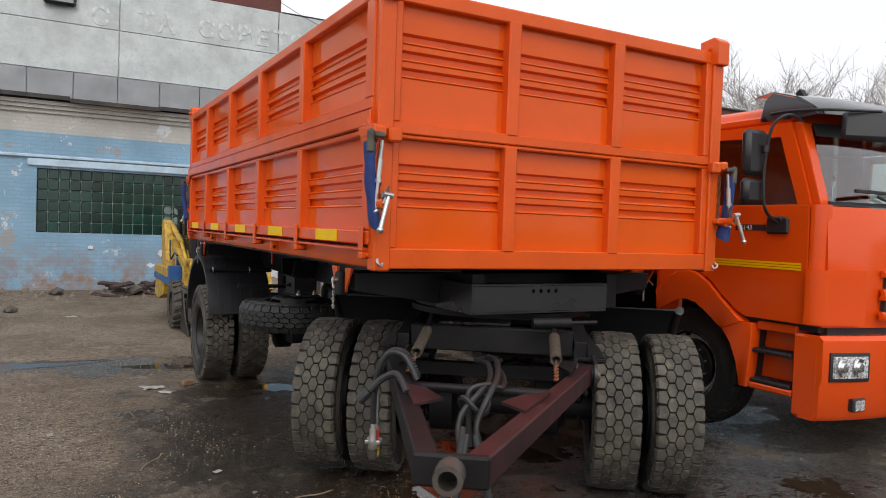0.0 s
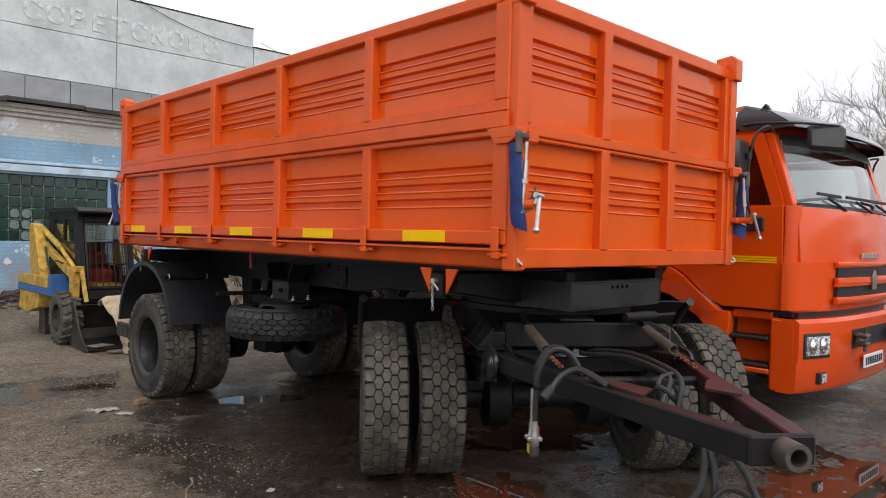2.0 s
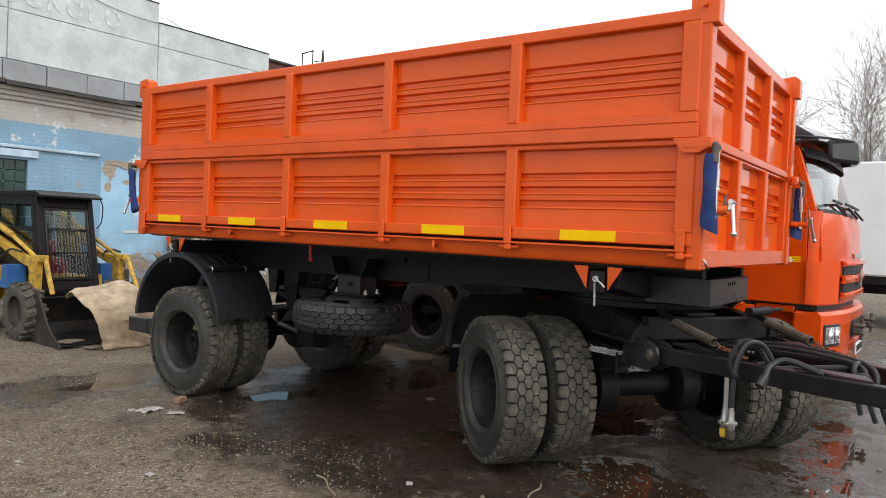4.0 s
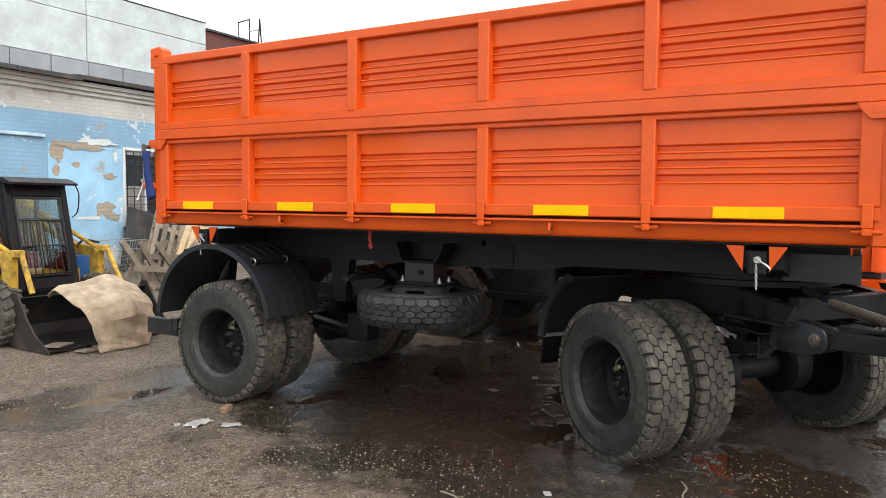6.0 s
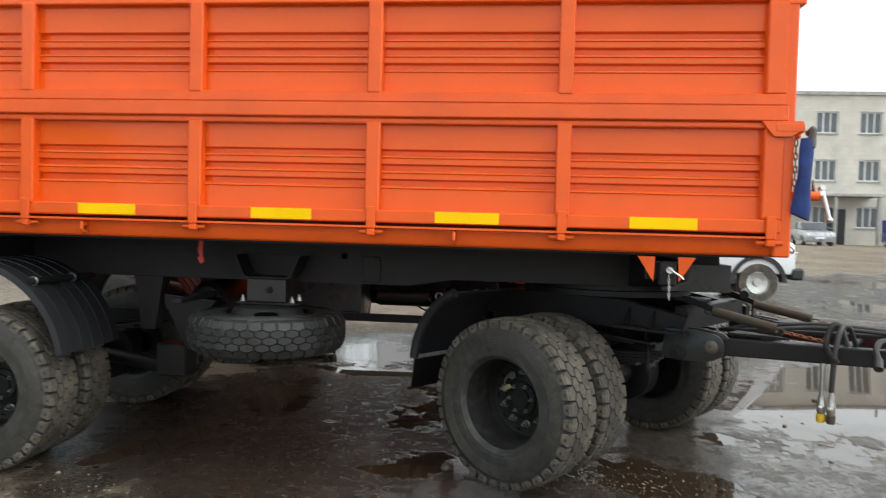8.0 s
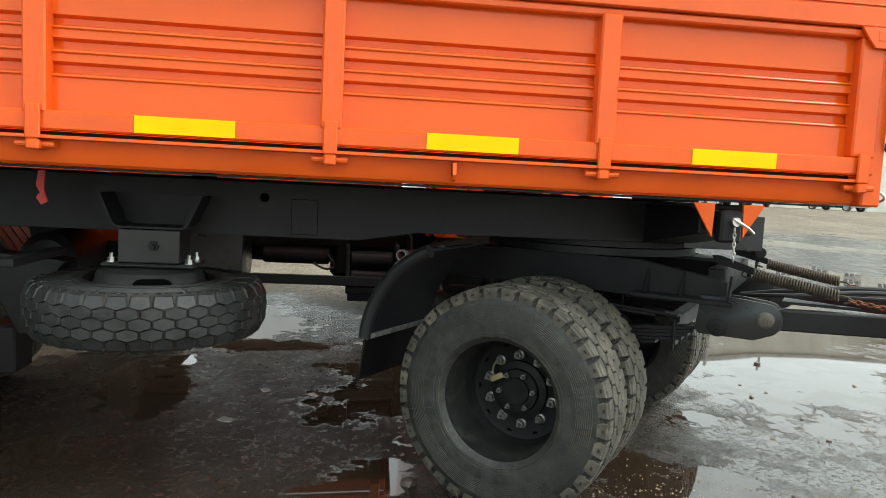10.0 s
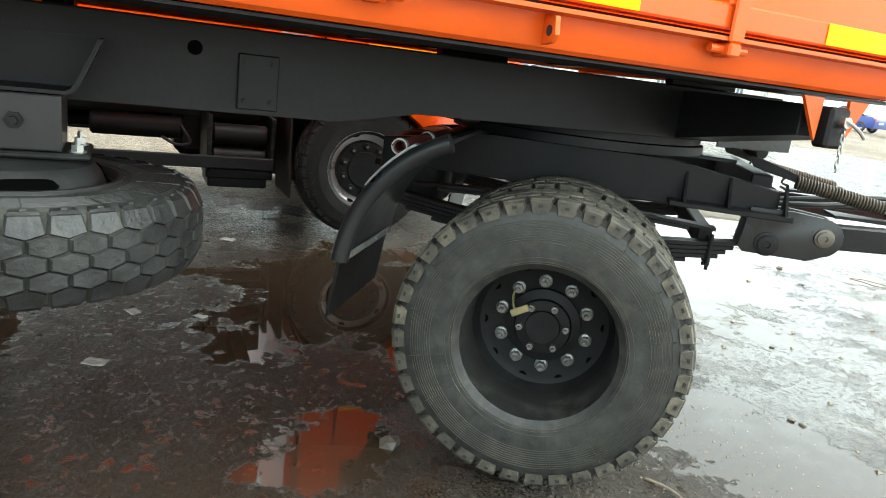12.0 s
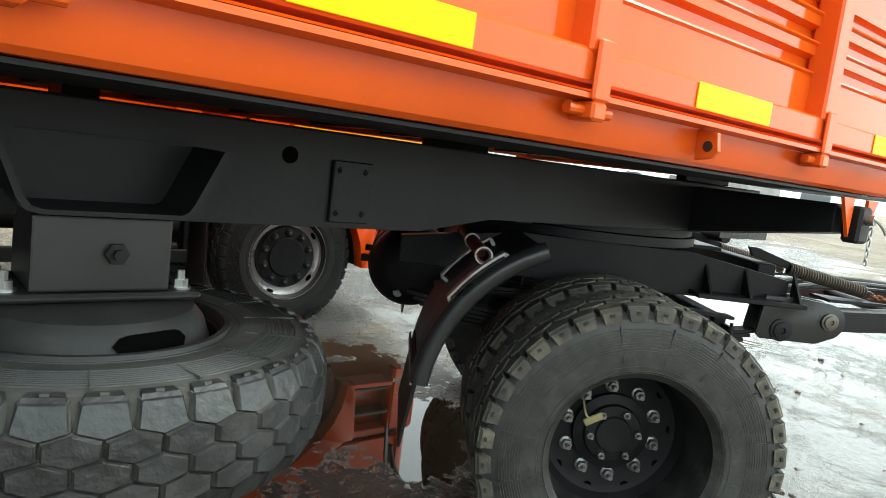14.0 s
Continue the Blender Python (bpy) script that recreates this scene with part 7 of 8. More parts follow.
part("far_tank", bm, BLACK, truck, smooth=40)
for y in (4.3, 5.62):
    for s in (0, 1):
        bm = B()
        arc = [radians(a) for a in range(25, 156, 10)]
        x0, x1 = (3.50, 4.12) if not s else (5.28, 5.90)
        prism(bm, [(y + 0.62 * math.cos(a), 0.52 + 0.62 * math.sin(a)) for a in arc] + [(y + 0.60 * math.cos(a), 0.52 + 0.60 * math.sin(a)) for a in arc[::-1]], "x", x0, x1)
        part("rear_mudguard", bm, PLASTIC, truck, smooth=30)
bm = B()
box(bm, (3.52, 1.75, 1.30), (5.88, 6.9, 1.40), 0.01)
tip = part("tipper_body", bm, ORANGE_RIB, truck, "orange tipper body", smooth=0)
for x0, x1, y0, y1 in ((3.47, 3.53, 1.75, 6.9), (5.87, 5.93, 1.75, 6.9), (3.531, 5.869, 1.70, 1.76), (3.531, 5.869, 6.86, 6.92)):
    bm = B()
    box(bm, (x0, y0, 1.401), (x1, y1, 2.20), 0.01)
    part("side_wall", bm, ORANGE, tip, smooth=0)
for y in (1.8, 2.9, 4.0, 5.1, 6.2, 6.85):
    bm = B()
    box(bm, (3.40, y, 1.28), (3.469, y + 0.08, 2.21), 0.008)
    part("rib", bm, ORANGE_RIB, tip, smooth=0)


# ---- skid-steer loader with canvas in its bucket ----
loader = thing("skid_loader", "yellow skid-steer loader with a black cab and worn bucket", "loader")
LX = 1.03
BUCKET = material("worn_bucket_steel", (0.045, 0.038, 0.032), 0.55, metal=0.3, var=0.35, scale=4, bump=0.15, dirt=0.7, dirt_color=(0.17, 0.12, 0.08), dirt_scale=3)
bm = B()
prism(bm, [(8.5, 0.40), (10.2, 0.40), (10.35, 0.62), (10.3, 0.78), (8.5, 0.78)], "x", LX - 0.46, LX + 0.46, 0.02)
part("chassis", bm, LOADER_YELLOW, loader, "dirty yellow chassis", smooth=0)
lug_data = None
for s in (-1, 1):
    for y in (8.36, 9.62):
        if s < 0 and y > 9:
            bm = B()
            box(bm, (LX - 0.60, 9.48, -0.01), (LX - 0.42, 9.72, 0.42), 0.02)
            part("axle_stump", bm, BUCKET, loader, "dirty bare axle stump propped on the ground", smooth=0)
            continue
        m = Matrix.Translation((LX + s * 0.61, y, 0.36)) @ (TURN_L if s < 0 else TURN_R)
        bm = B()
        lathe(bm, [(0.19, -0.12), (0.27, -0.14), (0.325, -0.12), (0.34, -0.08), (0.345, 0.0), (0.34, 0.08), (0.325, 0.12), (0.27, 0.14), (0.19, 0.12)], 40, caps=False)
        wh = part("wheel", bm, RUBBER, loader, "muddy lugged loader tyre", at=m)
        for k in range(18):
            a = 2 * math.pi * k / 18
            for q in (-1, 1):
                mm = Matrix.Rotation(a + (0.17 if q > 0 else 0), 4, "Z") @ pose(0.345, 0, q * 0.062, 25 * q, 0, 0)
                if lug_data is None:
                    bm = B()
                    box(bm, (-0.03, -0.022, -0.066), (0.018, 0.022, 0.066), 0.004)
                    lug_data = part("tread_lug", bm, RUBBER, wh, at=mm, smooth=0)
                else:
                    again(lug_data, mm, wh)
        bm = B()
        lathe(bm, [(0.20, 0.11), (0.195, 0.06), (0.15, 0.02), (0.08, 0.02), (0.07, 0.06), (0.0, 0.065)], 28, caps=False)
        part("rim", bm, BUCKET, wh)
    x = LX + s * 0.60
    back = 0.22 if s > 0 else 0.0
    # rear tower, lift arm and cylinders
    bm = B()
    prism(bm, [(9.42, 0.88), (9.92, 0.88), (10.04, 1.58), (9.98, 1.64), (9.78, 1.62)], "x", x - 0.07, x + 0.07, 0.01)
    part("arm_tower", bm, LOADER_YELLOW, loader, smooth=0)
    bm = B()
    prism(bm, [(9.86, 1.42), (9.76, 1.30), (8.62 + back, 0.97), (8.36 + back, 0.92), (8.28 + back, 0.52), (8.16 + back, 0.52), (8.15 + back, 0.98), (8.26 + back, 1.04), (8.62 + back, 1.06)], "x", x + 0.02, x + 0.10, 0.008)
    part("lift_arm", bm, LOADER_YELLOW, loader, "yellow lift arm", smooth=0)
    bm = B()
    rod(bm, (x - s * 0.065, 9.80, 1.56), (x - s * 0.065 + 0.03, 9.0, 1.29), 0.042, 14)
    part("lift_cylinder", bm, LOADER_YELLOW, loader)
    bm = B()
    rod(bm, (x - s * 0.065 + 0.03, 9.0, 1.29), (x + 0.06, 8.20 + back, 1.02), 0.027, 12)
    part("piston_rod", bm, LOADER_YELLOW, loader)
    bm = B()
    rod(bm, (x + 0.10, 8.10 + back, 1.05), (x + 0.12, 7.93 + back * 0.6, 0.60), 0.030, 12)
    box(bm, (x + 0.03, 8.06 + back, 0.99), (x + 0.13, 8.20 + back, 1.07), 0.01)
    part("tilt_cylinder", bm, LOADER_YELLOW, loader)
    bm = B()
    tube(bm, [(x + s * 0.03, 9.3, 1.30), (x + s * 0.06, 9.0, 1.02), (x + s * 0.05, 8.7, 1.12), (x + s * 0.05, 8.4, 1.10)], 0.014, 7, 5)
    part("hydraulic_hose", bm, HOSE, loader)
    bm = B()
    prism(bm, [(8.80, 0.725), (10.4, 0.725), (10.4, 0.84), (9.95, 0.88), (8.80, 0.88)], "x", x - 0.13, x + 0.10, 0.012)
    part("fender", bm, LOADER_YELLOW, loader, smooth=0)
    bm = B()
    prism(bm, [(8.56, 0.63), (10.36, 0.63), (10.36, 0.722), (8.72, 0.722), (8.72, 0.93), (8.56, 0.93)], "x", x - 0.14, x + 0.09, 0.006)
    part("side_panel", bm, LOADER_BLUE, loader, "blue side panel", smooth=0)
    bm = B()
    prism(bm, [(9.25, 0.626), (10.3, 0.626), (10.36, 0.33), (9.9, 0.30), (9.3, 0.42)], "x", x - 0.12, x + 0.06, 0.01)
    part("rear_skirt", bm, LOADER_YELLOW, loader, "dirty yellow rear skirt", smooth=0)
# cab: leaning front with a barred door window
cx0, cx1 = LX - 0.41, LX + 0.41
bm = B()
box(bm, (cx0 - 0.03, 8.26, 1.82), (cx1 + 0.03, 9.70, 1.885), 0.015)
prism(bm, [(8.265, 1.82), (8.10, 1.80), (8.10, 1.825), (8.265, 1.88)], "x", cx0 - 0.03, cx1 + 0.04)
cabin = part("cab_roof", bm, BLACK, loader, "black cab roof", smooth=0, at=Matrix.Translation((0.56, 0.21, 0)) @ Matrix.Diagonal((0.90, 1, 1, 1)) @ Matrix.Translation((-0.60, 0, 0)))
FACE = Matrix.Translation((LX, 8.02, 0.60)) @ pose(0, 0, 0, -12.5, 0, 0)
for x0, x1, z0, z1, nm in ((-0.41, -0.315, 0.0, 1.25, "front_post"), (0.315, 0.41, 0.0, 1.25, "front_post"), (-0.314, 0.314, 0.0, 0.14, "front_sill"), (-0.314, 0.314, 1.09, 1.25, "front_header")):
    bm = B()
    box(bm, (x0, 0.0, z0), (x1, 0.07, z1), 0.012)
    part(nm, bm, BLACK, cabin, at=FACE, smooth=0)
bm = B()
for x0, x1, z0, z1 in ((-0.314, -0.285, 0.141, 1.089), (0.285, 0.314, 0.141, 1.089), (-0.284, 0.284, 0.141, 0.165), (-0.284, 0.284, 1.062, 1.089)):
    box(bm, (x0, -0.006, z0), (x1, 0.04, z1), 0.006)
part("door_seal", bm, TRIM_BLACK, cabin, at=FACE, smooth=0)
bm = B()
box(bm, (-0.284, 0.012, 0.166), (0.284, 0.018, 1.061))
part("front_window", bm, GLASS, cabin, at=FACE, smooth=0).visible_shadow = False
for k in range(7):
    bm = B()
    u = -0.27 + 0.09 * k
    rod(bm, (u * 1.05, -0.03, 0.16), (u * 0.95, -0.03, 0.80), 0.008, 6)
    part("window_bar", bm, BLACK, cabin, at=FACE)
for z in (0.17, 0.50, 0.80):
    bm = B()
    rod(bm, (-0.30, -0.035, z), (0.30, -0.035, z), 0.008, 6)
    part("window_bar", bm, BLACK, cabin, at=FACE)
for x in (cx0, cx1 - 0.05):
    for outline in ([(8.07, 0.60), (9.62, 0.60), (9.62, 1.03), (8.16, 1.03)], [(8.31, 1.70), (9.62, 1.70), (9.62, 1.819), (8.33, 1.819)], [(9.36, 1.031), (9.62, 1.031), (9.62, 1.699), (9.36, 1.699)], [(8.20, 1.031), (8.32, 1.031), (8.42, 1.699), (8.345, 1.699)], [(8.32, 1.36), (9.36, 1.36), (9.36, 1.40), (8.325, 1.40)], [(8.84, 1.401), (8.89, 1.401), (8.89, 1.699), (8.84, 1.699)]):
        bm = B()
        prism(bm, outline, "x", x, x + 0.05, 0.005)
        part("side_frame", bm, BLACK, cabin, smooth=0)
    bm = B()
    prism(bm, [(8.33, 1.032), (9.355, 1.032), (9.355, 1.698), (8.43, 1.698)], "x", x + 0.022, x + 0.028)
    part("side_window", bm, GLASS, cabin, smooth=0).visible_shadow = False
for x0, x1, z0, z1 in ((cx0 + 0.052, cx1 - 0.052, 0.60, 1.40), (cx0 + 0.052, cx1 - 0.052, 1.68, 1.818), (LX - 0.03, LX + 0.03, 1.401, 1.679), (cx0 + 0.052, cx0 + 0.10, 1.401, 1.679), (cx1 - 0.10, cx1 - 0.052, 1.401, 1.679)):
    bm = B()
    box(bm, (x0, 9.57, z0), (x1, 9.62, z1), 0.004)
    part("rear_frame", bm, material("grey_cab_lining", (0.16, 0.165, 0.17), 0.7, var=0.25, scale=4, dirt=0.5) if z0 == 0.60 else BLACK, cabin, smooth=0)
bm = B()
box(bm, (cx0 + 0.11, 9.59, 1.401), (cx1 - 0.11, 9.596, 1.679))
part("rear_window", bm, GLASS, cabin, smooth=0).visible_shadow = False
bm = B()
box(bm, (cx0 + 0.06, 8.3, 0.58), (cx1 - 0.06, 9.5, 0.60))
part("cab_floor", bm, BLACK, cabin, smooth=0)
bm = B()
prism(bm, [(8.23, 0.598), (8.70, 0.598), (8.70, 0.40), (8.3, 0.36)], "x", cx0 - 0.02, cx1 - 0.13, 0.01)
part("front_panel", bm, BLACK, loader, "black sheet panel below the cab door", smooth=0)
bm = B()
box(bm, (LX - 0.20, 8.95, 0.60), (LX + 0.24, 9.35, 0.98), 0.05)
box(bm, (LX - 0.20, 9.30, 0.981), (LX + 0.24, 9.42, 1.22), 0.05)
part("seat", bm, material("red_seat_vinyl", (0.30, 0.03, 0.03), 0.5, var=0.2), loader, "red vinyl seat", smooth=0)
for u in (-0.25, 0.2):
    bm = B()
    rod(bm, (LX + u, 8.6, 0.61), (LX + u + 0.02, 8.75, 1.0), 0.012, 8)
    lathe(bm, [(0.0, -0.03), (0.022, -0.01), (0.026, 0.015), (0.0, 0.035)], 12, pose(LX + u + 0.02, 8.76, 1.02), caps=False)
    part("control_lever", bm, TRIM_BLACK, loader)
bm = B()
tube(bm, [(cx1 - 0.11, 8.32, 1.80), (cx1 - 0.09, 8.29, 1.70), (cx1 - 0.10, 8.30, 1.50), (cx1 - 0.13, 8.36, 1.42)], 0.008, 6, 5)
part("wire", bm, BLACK, loader)
# bucket
bx0, bx1 = 0.40, 2.06
bm = B()
prof = [(7.40, 0.02), (7.95, 0.0), (8.12, 0.06), (8.20, 0.22), (8.16, 0.40), (8.02, 0.56), (7.99, 0.55), (8.12, 0.39), (8.155, 0.22), (8.09, 0.09), (7.94, 0.035), (7.40, 0.035)]
prism(bm, prof, "x", bx0 + 0.02, bx1 - 0.02)
bucket = part("bucket", bm, material("black_bucket_steel", (0.014, 0.013, 0.012), 0.5, metal=0.2, var=0.4, scale=5, bump=0.15, dirt=0.35, dirt_color=(0.07, 0.05, 0.035), dirt_scale=5), loader, "worn dirty bucket", smooth=30)
for x in (bx0, bx1 - 0.02):
    bm = B()
    prism(bm, [(7.40, 0.0), (7.95, 0.0), (8.14, 0.05), (8.21, 0.22), (8.18, 0.42), (8.06, 0.62), (7.97, 0.61), (7.80, 0.34), (7.66, 0.18), (7.46, 0.06)], "x", x, x + 0.02)
    part("bucket_side", bm, BUCKET, bucket, smooth=0)

bm = B()
rnd = random.Random(11)
nx, ny = 60, 56
vs = []
ys_ = (7.86, 7.74, 7.52, 7.28, 7.12, 7.06, 7.04, 7.02, 7.0)
zs_ = (0.60, 0.70, 0.68, 0.58, 0.49, 0.36, 0.20, 0.08, 0.015)
left_ = (0.68, 0.66, 0.62, 0.62, 0.64, 0.67, 0.70, 0.71, 0.72)
right_ = (1.54, 1.56, 1.56, 1.52, 1.48, 1.46, 1.41, 1.37, 1.34)
for i in range(nx + 1):
    u = i / nx
    row = []
    for j in range(ny + 1):
        f = j / ny * (len(ys_) - 1)
        k = np.arange(len(ys_))
        y, z, xl, xr = (float(np.interp(f, k, q)) for q in (ys_, zs_, left_, right_))
        x = xl + (xr - xl) * u + 0.03 * noise.noise(Vector((u * 2, f, 2)))
        z += (0.07 * math.exp(-((u - 0.72) / 0.2) ** 2 - ((f - 1.2) / 1.0) ** 2) + 0.06 * math.exp(-((u - 0.55) / 0.22) ** 2 - ((f - 3.8) / 0.9) ** 2)) if z > 0.05 else 0
        z -= 0.05 * max(0.0, (u - 0.8) / 0.2) * (z > 0.2) + 0.05 * max(0.0, (0.1 - u) / 0.1) * (z > 0.2)
        z += (0.014 * noise.noise(Vector((u * 3, f * 0.8, 7))) - 0.022 * abs(noise.noise(Vector((u * 2.2 + f * 0.5, f * 0.9, 1)))) + 0.004 * noise.noise(Vector((u * 22, f * 4, 1)))) * min(1, 5 * z)
        y += 0.025 * noise.noise(Vector((u * 2.5, f * 0.7, 5))) + 0.03 * abs(noise.noise(Vector((u * 2.5 - f * 0.6, f * 0.8, 9)))) - 0.10 * math.exp(-((u - 0.45) / 0.25) ** 2 - ((f - 4.6) / 1.3) ** 2)
        row.append(bm.verts.new((x, y, max(z, 0.012))))
    vs.append(row)
for i in range(nx):
    for j in range(ny):
        bm.faces.new((vs[i][j], vs[i + 1][j], vs[i + 1][j + 1], vs[i][j + 1]))
canvas = part("canvas_sheet", bm, SACK, None, smooth=30)
mod = canvas.modifiers.new("thickness", "SOLIDIFY")
mod.thickness = 0.012
tagged(canvas, "dirty beige canvas sheet draped out of the loader bucket", "canvas")
for k, (x, y, w, l, a) in enumerate(((0.85, 7.25, 0.45, 0.16, 8), (1.15, 7.3, 0.55, 0.14, -4), (0.62, 7.6, 0.3, 0.2, 30))):
    bm = B()
    box(bm, (-w / 2, -l / 2, 0), (w / 2, l / 2, 0.02), 0.003)
    tagged(part("scrap_board", bm, OLD_WOOD, None, at=pose(x, y, 0.004 + 0.04 * (k == 2), 0, 2, a), smooth=0), "scrap board lying under the loader bucket", "board", "scrap boards")


# ---- pallets and scrap by the wall ----
def pallet(name, m, mat, w=1.0, l=1.2, label=""):
    p = thing(name, label, "pallet", "pallets by the wall", at=m)
    for k in range(3):
        bm = B()
        box(bm, (-l / 2, -w / 2 + k * (w - 0.1) / 2, 0), (l / 2, -w / 2 + k * (w - 0.1) / 2 + 0.1, 0.022))
        part("bottom_board", bm, mat, p, smooth=0)
        for i in range(3):
            bm = B()
            box(bm, (-l / 2 + i * (l - 0.14) / 2, -w / 2 + k * (w - 0.1) / 2, 0.022), (-l / 2 + i * (l - 0.14) / 2 + 0.14, -w / 2 + k * (w - 0.1) / 2 + 0.1, 0.10))
            part("block", bm, mat, p, smooth=0)
    for i in range(3):
        bm = B()
        box(bm, (-l / 2 + i * (l - 0.1) / 2, -w / 2, 0.10), (-l / 2 + i * (l - 0.1) / 2 + 0.1, w / 2, 0.122))
        part("stringer", bm, mat, p, smooth=0)
    for i in range(7):
        bm = B()
        y = -w / 2 + i * (w - 0.1) / 6
        box(bm, (-l / 2, y, 0.122), (l / 2, y + 0.095, 0.144), 0.002)
        part("top_board", bm, mat, p, smooth=0)
    return p


pallet("pallet", Matrix.Translation((5.60, 11.0, 0.56)) @ pose(0, 0, 0, 0, 24, 0) @ pose(0, 0, 0, 0, 0, -38) @ pose(0, 0, 0, 72, 0, 0) @ pose(0, 0, 0, 0, 0, 90), NEW_WOOD, 0.9, 1.15, label="pale new pallet leaning on the scrap pile")
pallet("pallet", Matrix.Translation((5.98, 11.3, 0.55)) @ pose(0, 0, 0, 0, 20, 0) @ pose(0, 0, 0, 0, 0, -44) @ pose(0, 0, 0, 70, 0, 0) @ pose(0, 0, 0, 0, 0, 90), NEW_WOOD, 0.9, 1.15, label="pale new pallet leaning behind another pallet")
pallet("pallet", Matrix.Translation((5.88, 12.0, 0.93)) @ pose(0, 0, 0, 0, 24, 0) @ pose(0, 0, 0, 0, 0, -15) @ pose(0, 0, 0, 74, 0, 0) @ pose(0, 0, 0, 0, 0, 90), OLD_WOOD, 1.1, 1.9, "old grey pallet propped against the wall")
for k, (xa, za, xb, zb, y) in enumerate(((3.81, 0.94, 4.46, 0.04, 10.90), (4.14, 0.89, 4.68, 0.03, 10.86), (4.51, 0.86, 5.17, 0.03, 10.90), (5.31, 0.85, 4.50, 0.03, 10.80), (4.36, 0.88, 3.80, 0.04, 10.98), (4.85, 0.9, 4.25, 0.04, 11.05))):
    bm = B()
    L = math.hypot(xb - xa, zb - za)
    box(bm, (-L / 2, -0.022, -0.05), (L / 2, 0.022, 0.05), 0.004)
    tagged(part("trestle_board", bm, OLD_WOOD, None, at=pose((xa + xb) / 2, y, (za + zb) / 2 + 0.02, 0, -math.degrees(math.atan2(zb - za, xb - xa)), 0), smooth=0), "weathered board crossed with others in a broken trestle", "board", "boards in the scrap pile")
for k, (xa, za, xb, zb, y) in enumerate(((3.91, 0.48, 4.86, 0.38, 10.78), (4.05, 0.66, 5.05, 0.60, 11.0))):
    bm = B()
    L = math.hypot(xb - xa, zb - za)
    box(bm, (-L / 2, -0.02, -0.05), (L / 2, 0.02, 0.05), 0.004)
    tagged(part("cross_plank", bm, OLD_WOOD, None, at=pose((xa + xb) / 2, y - 0.045, (za + zb) / 2, 0, -math.degrees(math.atan2(zb - za, xb - xa)), 0), smooth=0), "weathered plank nailed across a broken trestle", "board", "boards in the scrap pile")
bm = B()
box(bm, (5.1, 12.75, 0.02), (6.2, 12.82, 1.5), 0.01, Matrix.Translation((5.4, 12.78, 0)) @ pose(0, 0, 0, -8, 16, 0) @ Matrix.Translation((-5.4, -12.78, 0)))
tagged(part("dark_sheet", bm, ROOF_FELT, None, smooth=0), "dark sheet leaning on the wall under the window", "sheet")
trolley = thing("shopping_trolley", "bare wire shopping trolley in the scrap pile", "trolley", at=pose(0.35, -0.2, 0))
bm = B()
for k in range(8):
    rod(bm, (3.85, 11.9 + 0.07 * k, 0.35), (3.75, 11.9 + 0.07 * k, 0.85), 0.006, 5)
    rod(bm, (4.5, 11.9 + 0.07 * k, 0.4), (4.6, 11.9 + 0.07 * k, 0.9), 0.006, 5)
for z in (0.38, 0.55, 0.72, 0.88):
    for y in (11.9, 12.39):
        rod(bm, (3.78, y, z), (4.57, y, z + 0.03), 0.007, 5)
part("basket", bm, STEEL, trolley)
bm = B()
for x, y in ((3.9, 11.95), (4.45, 11.95), (3.9, 12.35), (4.45, 12.35)):
    rod(bm, (x, y, 0.0), (x, y, 0.4), 0.012, 6)
part("frame", bm, STEEL, trolley)
# dark pump with yellow cap beside the wall
bm = B()
box(bm, (3.45, 11.9, 0.0), (3.9, 12.3, 0.60), 0.03)
box(bm, (3.6, 11.95, 0.601), (3.85, 12.2, 0.75), 0.03)
rod(bm, (3.55, 12.1, 0.60), (3.55, 12.1, 0.98), 0.025, 10)
tagged(part("engine_block", bm, WORN, None, smooth=30), "old dark engine block standing by the wall", "engine")

bm = B()
rnd = random.Random(31)
for k in range(26):
    x, y = rnd.uniform(-0.4, 1.3), rnd.uniform(12.3, 13.0)
    box(bm, (-rnd.uniform(0.1, 0.35), -0.06, -0.02), (rnd.uniform(0.1, 0.35), 0.06, 0.02), 0.0, Matrix.Translation((x, y, rnd.uniform(0.03, 0.32))) @ pose(0, 0, 0, rnd.uniform(-25, 25), rnd.uniform(-25, 25), rnd.uniform(0, 180)))
tagged(part("scrap_heap", bm, material("rusty_scrap", (0.06, 0.035, 0.03), 0.85, var=0.4, scale=8, bump=0.3), None, smooth=0), "low heap of dark rusty scrap against the wall", "scrap", kind="stuff")

# rubble along the wall
stone_mesh = None
RUBBLE = material("rubble", (0.27, 0.225, 0.165), 0.9, var=0.3, scale=10, bump=0.3, by_object=0.4)


def lump(bm, c, r, rnd, flat=0.6):
    base = bmesh.ops.create_icosphere(bm, subdivisions=1, radius=r)["verts"]
    for v in base:
        v.co = Vector((v.co.x * rnd.uniform(0.7, 1.3), v.co.y * rnd.uniform(0.7, 1.3), v.co.z * flat * rnd.uniform(0.7, 1.2))) + Vector(c)


rnd = random.Random(21)
verts, faces = [], []


def chip(c, r, rnd, flat=0.5):
    """A small angular stone, added to the lists."""
    n = len(verts)
    for dx, dy, dz in ((1, 0, 0), (-0.5, 0.86, 0), (-0.5, -0.86, 0), (0.2, 0.1, flat)):
        verts.append((c[0] + r * dx * rnd.uniform(0.7, 1.3), c[1] + r * dy * rnd.uniform(0.7, 1.3), c[2] + r * dz * rnd.uniform(0.8, 1.4)))
    faces.extend(((n, n + 1, n + 3), (n + 1, n + 2, n + 3), (n + 2, n, n + 3)))


